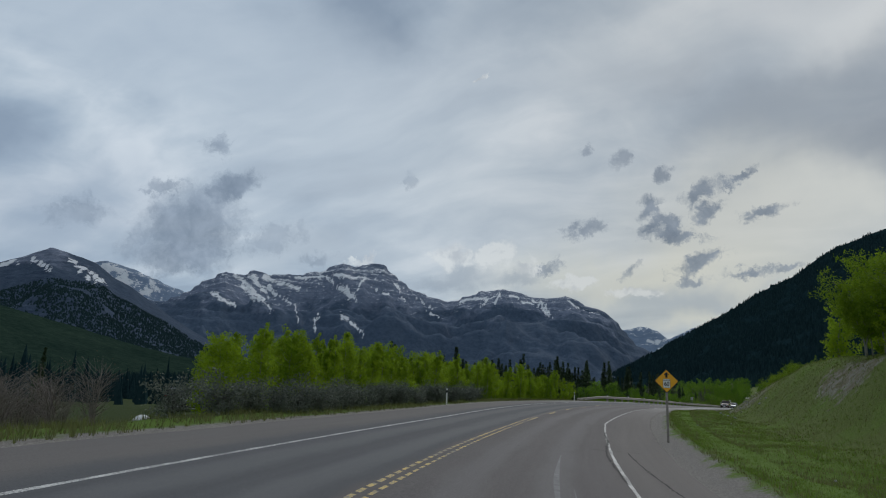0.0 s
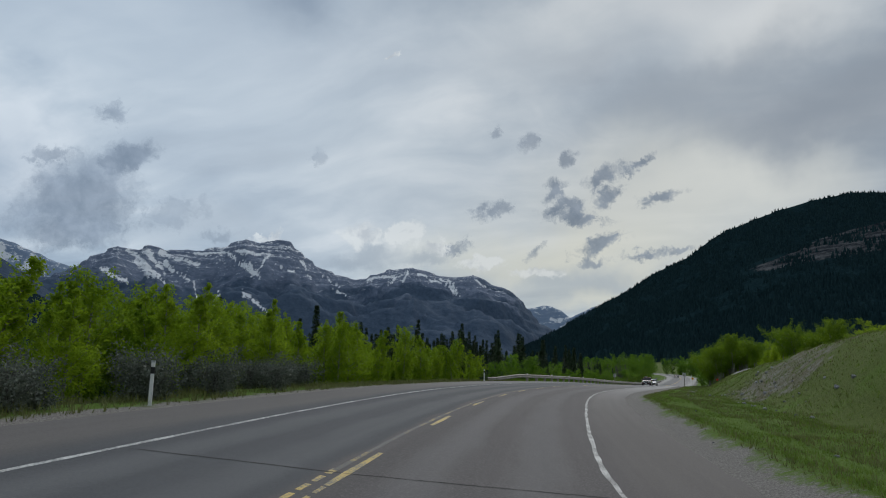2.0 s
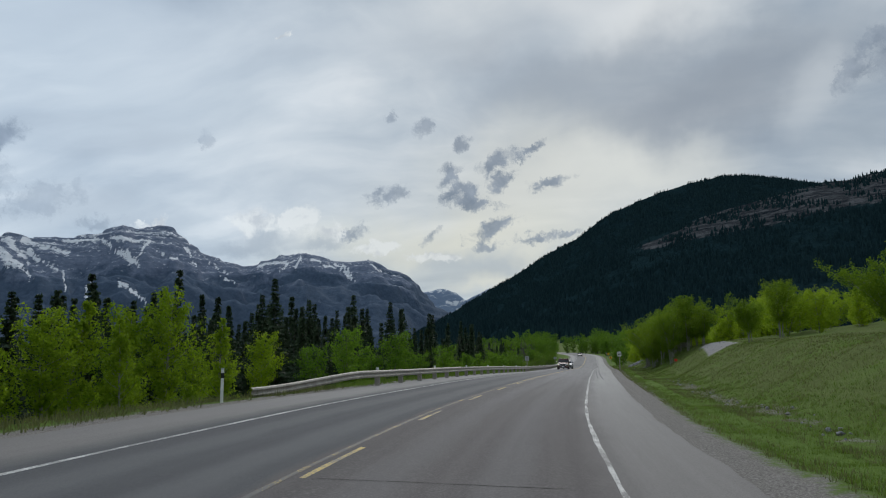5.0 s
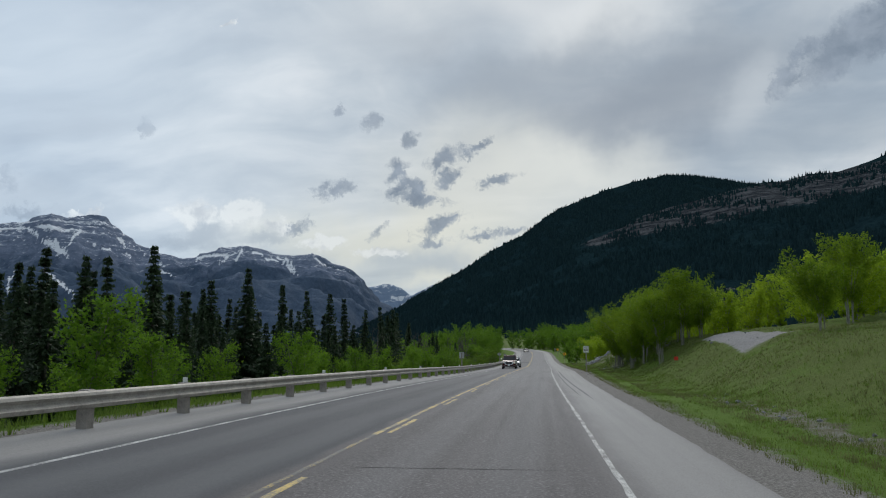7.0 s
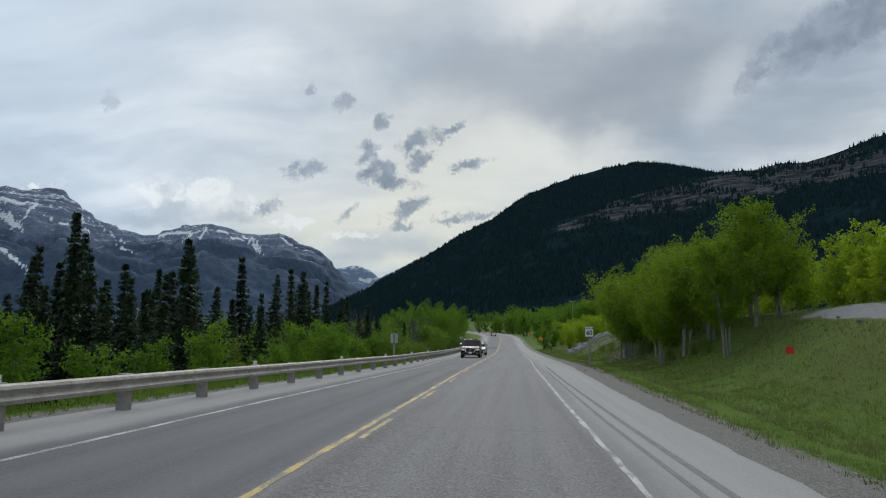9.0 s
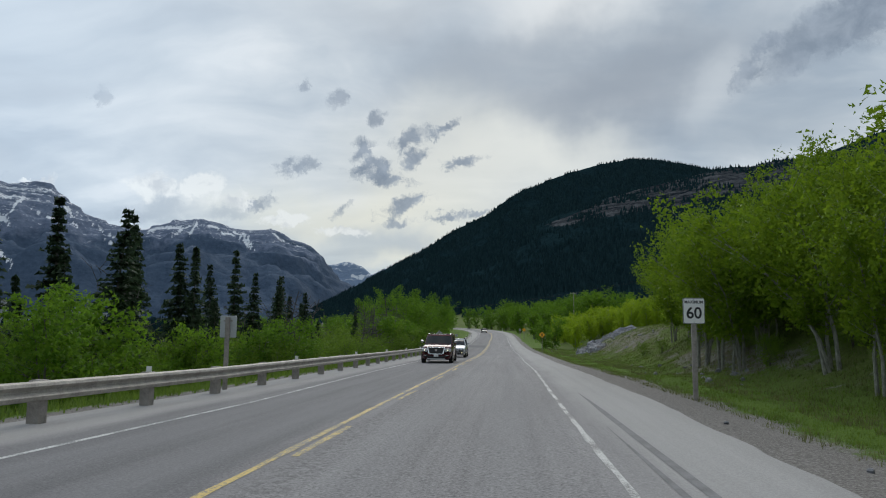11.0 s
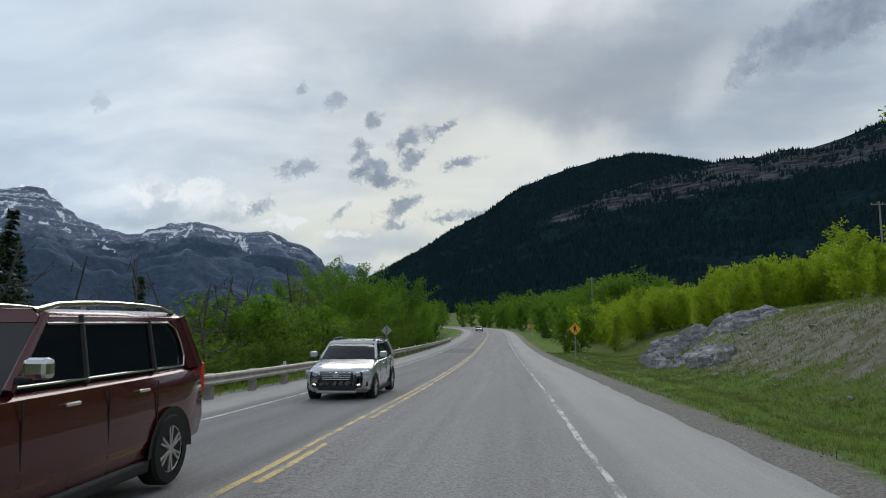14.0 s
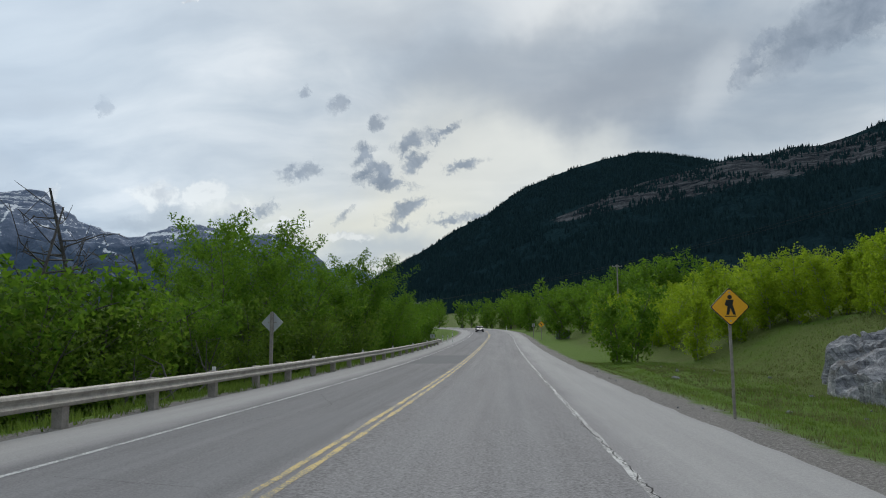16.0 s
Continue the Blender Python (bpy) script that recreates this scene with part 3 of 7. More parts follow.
def build_bark(n, b, out, dark=(0.055, 0.05, 0.042), light=(0.19, 0.18, 0.155)):
    p = n.add("ShaderNodeTexCoord").outputs["Object"]
    v = n.noise(n.vec("MULTIPLY", p, (1, 1, 0.25)), 14.0, 5.0, 0.7)
    n.put(b.inputs["Base Color"], n.ramp(v, [(0.3, dark), (0.7, light)], "LINEAR"))
    b.inputs["Roughness"].default_value = 0.9
    n.put(b.inputs["Normal"], bump(n, v, 0.8, 0.02))


def build_paint(n, b, out, colour, worn, amount):
    """Road paint, rubbed through to the asphalt."""
    uv, d, y = along(n)
    p = n.add("ShaderNodeNewGeometry").outputs["Position"]
    grit = n.noise(p, 30.0, 4.0, 0.75)
    patch = n.noise(n.vec("MULTIPLY", p, (1, 1, 1)), 1.3, 4.0, 0.6)
    gone = n.step(n.math("ADD", n.math("MULTIPLY", grit, 0.6), n.math("MULTIPLY", patch, 0.4)), amount + 0.06, amount - 0.04)
    n.put(b.inputs["Base Color"], n.mix(gone, tuple(colour), tuple(worn)))
    b.inputs["Roughness"].default_value = 0.7
    n.put(b.inputs["Normal"], bump(n, grit, 0.4, 0.01))


ASPHALT = material("asphalt", build_asphalt)
GROUND = material("grass_ground", build_ground)
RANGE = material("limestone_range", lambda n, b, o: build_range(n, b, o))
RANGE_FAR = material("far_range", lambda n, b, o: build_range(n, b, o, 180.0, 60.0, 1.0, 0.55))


def build_foothill(n, b, out):
    p = n.add("ShaderNodeNewGeometry").outputs["Position"]
    v = n.math("ADD", n.math("MULTIPLY", n.noise(p, 0.10, 5.0, 0.7), 0.6), n.math("MULTIPLY", n.noise(p, 0.008, 4.0, 0.6), 0.4))
    n.put(b.inputs["Base Color"], n.ramp(v, [(0.36, (0.012, 0.026, 0.022)), (0.64, (0.034, 0.058, 0.042))], "LINEAR"))
    b.inputs["Roughness"].default_value = 0.95
    b.inputs["Specular IOR Level"].default_value = 0.0
    n.put(b.inputs["Normal"], bump(n, v, 0.9, 8.0))


FOOTHILL = material("foothill_woods", build_foothill)
SLOPE = material("wooded_slope", lambda n, b, o: build_range(n, b, o, 360.0, 330.0, 0.9, 0.02))
HILL = material("wooded_hill", build_wooded)
WHITE_LINE = material("white_road_paint", lambda n, b, o: build_paint(n, b, o, (0.62, 0.62, 0.60), (0.21, 0.21, 0.21), 0.49))
WORN_WHITE = material("worn_white_road_paint", lambda n, b, o: build_paint(n, b, o, (0.58, 0.58, 0.56), (0.19, 0.185, 0.182), 0.485))
YELLOW_FAINT = material("faded_yellow_paint", lambda n, b, o: build_paint(n, b, o, (0.50, 0.36, 0.10), (0.115, 0.112, 0.108), 0.55))
YELLOW_LINE = material("yellow_road_paint", lambda n, b, o: build_paint(n, b, o, (0.64, 0.46, 0.13), (0.20, 0.19, 0.165), 0.49))
BARK = material("bark", build_bark)
TWIG_BARK = material("reddish_twigs", lambda n, b, o: build_bark(n, b, o, (0.12, 0.10, 0.09), (0.30, 0.26, 0.24)))
DEAD_BARK = material("dead_bark", lambda n, b, o: build_bark(n, b, o, (0.035, 0.032, 0.030), (0.13, 0.12, 0.112)))
ASPEN_BARK = material("aspen_bark", lambda n, b, o: build_bark(n, b, o, (0.10, 0.10, 0.08), (0.33, 0.33, 0.28)))
LEAF_BRIGHT = leaf_material("aspen_leaves", (0.130, 0.235, 0.009), (0.330, 0.450, 0.026), 0.60)
LEAF_HEDGE = leaf_material("young_aspen_leaves", (0.175, 0.290, 0.011), (0.400, 0.520, 0.036), 0.66)
LEAF_CLUMP = leaf_material("clump_leaves", (0.085, 0.170, 0.008), (0.240, 0.350, 0.022), 0.55)
LEAF_MID = leaf_material("poplar_leaves", (0.064, 0.158, 0.012), (0.190, 0.330, 0.028), 0.58)
LEAF_OLIVE = leaf_material("brush_leaves", (0.076, 0.148, 0.015), (0.195, 0.300, 0.036), 0.56)
SAGE = leaf_material("silver_willow_leaves", (0.070, 0.088, 0.068), (0.185, 0.205, 0.165), 0.2)
TWIG_BUD = leaf_material("twig_buds", (0.075, 0.068, 0.050), (0.17, 0.15, 0.115), 0.3)
NEEDLE = leaf_material("spruce_needles", (0.018, 0.038, 0.020), (0.060, 0.096, 0.044), 0.2)


# ---------------------------------------------------------------- ground, road, hills
def steps(*spans):
    out = []
    for a, b, s in spans:
        n = max(1, round((b - a) / s))
        out += [a + (b - a) * i / n for i in range(n)]
    return out + [spans[-1][1]]


ground_y = steps((-700, -330, 40), (-330, -236, 6), (-236, 60, 1.0), (60, 260, 4), (260, 700, 22), (700, 4600, 190))
ground_d = steps((-4400, -600, 200), (-600, -120, 24), (-120, -40, 5), (-40, -8, 1.0), (-8, 8, 2.0), (8, 34, 0.75), (34, 120, 5), (120, 600, 24), (600, 4400, 200))
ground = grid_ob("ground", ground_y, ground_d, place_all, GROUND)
tagged(ground, "green roadside grass with gravel edges and dry bank", "ground", kind="structure")

road_y = steps((-330, -236, 4), (-236, 60, 0.8), (60, 330, 3))
road_d = steps((-7.6, -4.2, 0.7), (-4.2, 4.85, 0.9), (4.85, 8.0, 0.55))


def road_point(y, d):
    rim = (d < -7.5) | (d > 7.9)
    x, y, z = paving_all(y, d + np.where(rim, 0.14 * fbm(y * 0.9, d, 4, 31), 0))
    return x, y, z - 0.05 * rim


road = grid_ob("road", road_y, road_d, road_point, ASPHALT)
tagged(road, "worn grey two-lane asphalt highway with dusty shoulders", "road", kind="structure")


def stripe(name, runs, d0, width, paint, label, lift=0.004, ragged=0.012, shift_d=lambda y: 0.0):
    """Painted line along the road: runs of (from, to)."""
    verts, faces, pairs, at = [], [], [], 0
    for a, b in runs:
        y = np.linspace(a, b, max(3, int((b - a) / 0.7)))
        d = np.stack([d0 + s * width / 2 + ragged * 2 * soft_noise(y * 2.3, s * 3 + width, 5) + shift_d(y) for s in (-1, 1)], 1).ravel()
        y = np.repeat(y, 2)
        x, y, z = paving_all(y, d)
        verts.append(np.stack([x, y, z + lift], 1))
        pairs.append(np.stack([d, y], 1))
        faces.append(grid_faces(len(y) // 2, 2) + at)
        at += len(y)
    ob = sheet_ob(name, np.concatenate(verts), np.concatenate(faces), np.concatenate(pairs), paint)
    return tagged(ob, label, "road marking", kind="structure")


def right_line(y):
    return np.interp(y, [-213, -200, -188, -172, -155, -120, -100, -70, -55, -35, -12, 10, 60], [0.43, 0.2, -0.25, 0.2, 0.33, 0.28, 0.1, -0.05, -0.15, 0.0, 0.05, -0.07, 0.0])


def left_line(y):
    return np.interp(y, [-225, -200, -178, -150, -118, -100, -80, -57, -40, -12, 14], [0.0, 0.04, -0.1, -0.2, -0.3, -0.3, -0.2, 0.15, -0.25, -0.15, -0.3])


stripe("edge_line_right", [(-300, 330)], 5.12, 0.115, WORN_WHITE, "worn white painted edge line on asphalt", ragged=0.030, shift_d=right_line)
stripe("edge_line_left", [(-300, 330)], -4.18, 0.13, WHITE_LINE, "thin white painted edge line on asphalt", shift_d=left_line)
# milled across on the bend, rubbed nearly away after it, then whole again
milled = [(y, y + 0.42) for y in np.arange(-240, -192, 0.62)]
stripe("centre_line_milled", milled, -0.15, 0.12, YELLOW_LINE, "yellow centre line broken by milled rumble cuts")
stripe("centre_line_milled", milled, 0.13, 0.10, YELLOW_LINE, "yellow centre line broken by milled rumble cuts")
stripe("centre_line_faded", [(-192, -116)], -0.13, 0.11, YELLOW_FAINT, "yellow centre line rubbed nearly away")
stripe("centre_line_solid", [(-116, 330)], -0.14, 0.14, YELLOW_LINE, "faded solid yellow centre line", ragged=0.028)
dashes = [(y, y + 3.2) for y in np.arange(-193, 0, 8.6)]
stripe("centre_line_broken", [(a, b) for a, b in dashes if a < -20] + [(-14, 330)], 0.13, 0.13, YELLOW_LINE, "faded broken yellow centre line", ragged=0.028)


SURFACE = {}


def ridge_ob(name, skyline, centre, r_foot, r_crest, r_back, z_foot, mat, rough, seed, step=0.22, shape=1.25, rows=46, cliff=None, under=0.0, beds=0.0, snow=()):
    """A range seen from the valley: skyline is (azimuth, elevation) of its summits and saddles as seen from centre.
    beds: depth of the rock steps; snow: drifts of (azimuth, elevation, azimuth, elevation, breadth)."""
    az = np.array([s[0] for s in skyline], float)
    el = np.array([s[1] for s in skyline], float)
    cols = np.arange(az[0], az[-1] + step / 2, step)
    back = 6
    k, a = (v.ravel() for v in np.meshgrid(np.arange(rows + back), cols, indexing="ij"))
    e = np.interp(a, az, el)
    e = e - under + 0.22 * rough * fbm(a * 0.9, seed, 4, seed) * np.minimum(1.0, e / 3)
    top = 4.0 + np.tan(np.radians(e)) * r_crest
    v = np.minimum(k / (rows - 1), 1)
    # spurs and gullies running down from the crest, fading out at the skyline
    r = r_foot + (r_crest - r_foot) * v
    t = np.radians(a)
    wx, wy = r * np.sin(t) / 620, r * np.cos(t) / 620
    cut = 0.42 - np.abs(fbm(wx + 0.35 * fbm(wx * 1.7, wy * 1.7, 2, seed + 8), wy, 5, seed + 3)) * 3.0
    fine = fbm(wx * 5, wy * 5, 4, seed + 5)
    lip = np.minimum(1, (1 - v) * 3.0) ** 0.8 * np.minimum(1, v * 3)
    w = np.maximum(0, k - rows + 1) / back
    r = r + (r_back - r_crest) * w
    z = z_foot + (top - z_foot) * (v**shape + rough * lip * (0.20 * cut + 0.07 * fine) - w)
    if beds:
        # the rock breaks in steps along its dipping beds
        bed = (z + 60 * fbm(a * 0.10, v * 1.2, 3, seed + 21) + 5 * a) / 46.0
        part_up = bed - np.floor(bed)
        z = z + beds * (smooth(0.35, 0.65, part_up) - part_up) * smooth(0.35, 0.6, v) * (1 - w)
    seen = np.degrees(np.arctan2(z - 4, r))
    lies = np.zeros(a.size)
    wob_a, wob_e = 0.35 * fbm(a * 1.6, seen * 1.6, 4, seed + 31), 0.30 * fbm(a * 1.6 + 40, seen * 1.6, 4, seed + 32)
    for a0, e0, a1, e1, broad in snow:
        pa, pe, da, de = a + wob_a - a0, seen + wob_e - e0, a1 - a0, e1 - e0
        f = np.clip((pa * da + pe * de) / (da * da + de * de), 0, 1)
        lies = np.maximum(lies, 1 - np.hypot(pa - f * da, pe - f * de) / (broad * (1.1 - 0.5 * f)))
    SURFACE[name] = (rows, len(cols), centre[0] + r * np.sin(t), centre[1] + r * np.cos(t), z, cliff(a, seen) if cliff else a * 0)
    verts = np.stack([centre[0] + r * np.sin(t), centre[1] + r * np.cos(t), z], 1)
    ob = sheet_ob(name, verts, grid_faces(rows + back, len(cols)), np.stack([SURFACE[name][5] if cliff else a, v], 1), mat)
    ob.data.attributes.new("drift", "FLOAT", "POINT").data.foreach_set("value", lies.astype(np.float32))
    return ob


HUB = (12.0, -120.0)
# snow in the gullies under the flat summit and along the shoulder beside it
DRIFTS = [(-49.8, 7.9, -47.6, 6.2, 0.30), (-48.6, 8.0, -46.9, 6.4, 0.30), (-47.5, 7.9, -44.6, 7.2, 0.26), (-47.0, 7.2, -45.3, 5.9, 0.22), (-51.6, 6.3, -49.9, 5.5, 0.20), (-49.3, 7.1, -46.6, 5.2, 0.22),
          (-45.0, 8.0, -42.6, 8.3, 0.20), (-42.3, 8.2, -39.6, 6.5, 0.24), (-41.6, 8.6, -38.6, 8.5, 0.20), (-38.9, 8.3, -40.2, 6.9, 0.18), (-40.6, 7.4, -39.6, 6.6, 0.18), (-37.8, 7.4, -36.5, 7.0, 0.20),
          (-41.0, 5.2, -39.2, 3.7, 0.20), (-44.9, 5.8, -44.6, 4.4, 0.12), (-43.2, 5.2, -43.4, 3.6, 0.14)]
LEDGES = [(-34.4, 6.9, -32.9, 6.0, 0.10), (-33.6, 6.0, -32.2, 5.2, 0.12), (-30.3, 6.7, -27.3, 7.4, 0.16), (-28.3, 7.1, -28.9, 6.2, 0.15), (-27.0, 7.6, -27.5, 6.4, 0.22),
          (-26.2, 7.4, -22.9, 6.0, 0.18), (-24.3, 6.9, -22.9, 6.7, 0.14), (-23.3, 6.6, -22.6, 5.4, 0.16), (-21.2, 7.0, -20.1, 6.4, 0.15), (-36.4, 8.2, -35.4, 6.6, 0.12)]
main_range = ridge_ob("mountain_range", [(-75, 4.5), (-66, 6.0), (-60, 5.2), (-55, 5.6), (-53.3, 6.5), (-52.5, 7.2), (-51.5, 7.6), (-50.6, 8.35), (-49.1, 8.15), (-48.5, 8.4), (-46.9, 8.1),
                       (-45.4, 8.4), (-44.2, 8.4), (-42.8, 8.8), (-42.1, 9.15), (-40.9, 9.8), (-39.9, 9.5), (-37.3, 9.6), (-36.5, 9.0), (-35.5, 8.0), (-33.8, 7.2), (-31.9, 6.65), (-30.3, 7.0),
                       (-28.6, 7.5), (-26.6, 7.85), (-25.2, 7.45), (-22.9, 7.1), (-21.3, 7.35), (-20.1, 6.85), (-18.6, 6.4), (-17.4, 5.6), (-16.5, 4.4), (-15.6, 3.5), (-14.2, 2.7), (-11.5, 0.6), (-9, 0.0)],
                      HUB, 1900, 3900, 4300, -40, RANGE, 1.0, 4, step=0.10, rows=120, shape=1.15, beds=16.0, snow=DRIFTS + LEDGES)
tagged(main_range, "grey limestone mountain range streaked with spring snow", "mountain", kind="structure")
left_slope = ridge_ob("wooded_mountain", [(-100, 9), (-76, 9.5), (-69, 7.4), (-67.6, 7.45), (-66.3, 8.0), (-64.5, 9.0), (-63.0, 8.65), (-61.3, 8.15), (-60, 7.2), (-57.8, 6.0), (-55.5, 4.4), (-53.7, 3.35), (-50.9, 1.85), (-47, 0.7), (-42, 0.0)],
                      HUB, 1100, 2200, 2600, -30, SLOPE, 0.45, 11, shape=1.1, snow=[(-65.6, 7.9, -64.6, 7.4, 0.25), (-63.2, 8.3, -60.8, 6.6, 0.22), (-62.6, 7.4, -61.6, 6.6, 0.15), (-68.5, 7.1, -66.6, 7.5, 0.25)])
tagged(left_slope, "dark forested mountainside with patches of snow near its top", "mountain", kind="structure")
near_slope = ridge_ob("forested_foothill", [(-110, 7), (-80, 6.0), (-72, 5.0), (-68, 4.3), (-64, 3.3), (-60, 2.2), (-56, 1.3), (-51, 0.5), (-46, 0.0)], HUB, 700, 1300, 1600, -20, FOOTHILL, 0.25, 57, shape=1.1)
tagged(near_slope, "low dark green forested foothill", "hill", kind="structure")
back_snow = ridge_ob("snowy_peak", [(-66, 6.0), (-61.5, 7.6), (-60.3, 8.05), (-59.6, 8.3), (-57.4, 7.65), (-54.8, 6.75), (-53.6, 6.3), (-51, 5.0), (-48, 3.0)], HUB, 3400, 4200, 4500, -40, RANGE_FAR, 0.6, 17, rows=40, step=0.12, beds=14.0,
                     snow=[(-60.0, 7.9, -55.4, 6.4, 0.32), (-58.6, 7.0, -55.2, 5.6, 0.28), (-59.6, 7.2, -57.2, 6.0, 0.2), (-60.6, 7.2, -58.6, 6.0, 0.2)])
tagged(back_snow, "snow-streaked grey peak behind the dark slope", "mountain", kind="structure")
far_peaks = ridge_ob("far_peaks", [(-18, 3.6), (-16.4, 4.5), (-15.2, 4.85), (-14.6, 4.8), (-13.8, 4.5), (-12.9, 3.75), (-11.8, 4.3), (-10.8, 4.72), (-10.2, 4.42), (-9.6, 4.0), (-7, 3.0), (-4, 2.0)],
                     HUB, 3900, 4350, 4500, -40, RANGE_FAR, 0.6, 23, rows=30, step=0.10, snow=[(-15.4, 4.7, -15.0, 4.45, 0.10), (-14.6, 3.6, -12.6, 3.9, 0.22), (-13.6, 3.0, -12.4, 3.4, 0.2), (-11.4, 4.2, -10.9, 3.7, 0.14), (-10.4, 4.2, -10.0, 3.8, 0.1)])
tagged(far_peaks, "two small blue-grey snowy peaks far up the valley", "mountain", kind="structure")


def cliff_band(a, e):
    """1 where the right-hand hill shows bare rock: a band that climbs to the right."""
    top = np.interp(a, [0, 3.4, 6.2, 8.5, 10.7, 15, 19, 25.2, 30, 60], [7.6, 8.6, 9.85, 10.75, 11.3, 11.85, 12.2, 12.7, 13.2, 14.2])
    deep = np.interp(a, [0, 3.4, 6.2, 8.5, 10.7, 15, 25], [0.2, 0.7, 1.4, 2.1, 2.5, 2.2, 1.9])
    mid = top - deep / 2
    return (1 - smooth(0.55, 1.35, np.abs(e - mid) / (deep / 2 + 0.05))) * smooth(0.0, 3.0, a)


front_sky = [(-15, 0.8), (-12, 2.2), (-9, 3.6), (-6, 5.0), (-3, 6.3), (0, 7.9), (3, 9.3), (6, 10.3), (9, 11.0), (12, 11.6), (14.5, 12.1), (15.8, 12.35), (17.3, 12.25), (19.2, 12.6), (21.0, 12.5), (22.9, 12.95), (25.4, 13.7), (30, 15.0), (40, 16.5), (60, 16), (90, 14)]
back_sky = [(-18, 0.9), (-15.7, 2.1), (-13.6, 3.3), (-10.9, 4.85), (-8.0, 6.45), (-5.8, 7.85), (-3.3, 9.0), (-1.8, 10.15), (-0.3, 11.05), (1.5, 11.7), (3.8, 12.5), (6.2, 13.05), (8.7, 13.35), (10.6, 13.2), (12.6, 12.75), (14.6, 12.2), (18, 11.3), (24, 10)]
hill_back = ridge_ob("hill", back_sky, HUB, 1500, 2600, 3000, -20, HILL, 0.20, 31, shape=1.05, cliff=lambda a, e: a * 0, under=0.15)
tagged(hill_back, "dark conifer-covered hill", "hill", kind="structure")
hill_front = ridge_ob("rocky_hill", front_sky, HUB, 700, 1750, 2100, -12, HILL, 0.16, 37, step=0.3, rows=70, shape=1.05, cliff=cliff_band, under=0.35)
tagged(hill_front, "dark forested hill with a band of pale cliffs", "hill", kind="structure")


# ---------------------------------------------------------------- trees and brush
rng = np.random.default_rng(5)


def blades(centres, size, rng, droop=0.0, slim=0.75):
    """Leaves: one small pointed blade for each centre, turned every way."""
    n = len(centres)
    a = rng.normal(size=(n, 3))
    a[:, 2] -= droop
    a /= np.linalg.norm(a, axis=1)[:, None]
    b = np.cross(a, rng.normal(size=(n, 3)))
    b /= np.linalg.norm(b, axis=1)[:, None]
    s = (size * rng.uniform(0.6, 1.3, n))[:, None]
    v = np.stack([centres - a * s * 0.5 + b * s * slim * 0.5, centres + a * s * 0.6, centres - a * s * 0.5 - b * s * slim * 0.5], 1)
    return v.reshape(-1, 3), np.arange(n * 3).reshape(n, 3)


def flat_ob(name, verts, faces, mat, parent=None):
    ob = sheet_ob(name, verts, faces, None, mat)
    ob.data.shade_flat()
    if parent:
        ob.parent = parent
    return ob


def stem(bm, points, r0, r1, sides=6):
    """A tapering bent limb through points, as one unbroken tube."""
    pts = [Vector(p) for p in points]
    along_it = (pts[-1] - pts[0]).normalized()
    ref = Vector((1, 0, 0)) if abs(along_it.x) < 0.7 else Vector((0, 1, 0))
    rings = []
    for i, p in enumerate(pts):
        t = (pts[min(i + 1, len(pts) - 1)] - pts[max(i - 1, 0)]).normalized()
        u = t.cross(ref).normalized()
        w = t.cross(u)
        r = r0 + (r1 - r0) * i / (len(pts) - 1)
        rings.append([bm.verts.new(p + (u * math.cos(6.2832 * k / sides) + w * math.sin(6.2832 * k / sides)) * r) for k in range(sides)])
    for lower, upper in zip(rings[:-1], rings[1:]):
        for k in range(sides):
            bm.faces.new((lower[k], lower[(k + 1) % sides], upper[(k + 1) % sides], upper[k]))


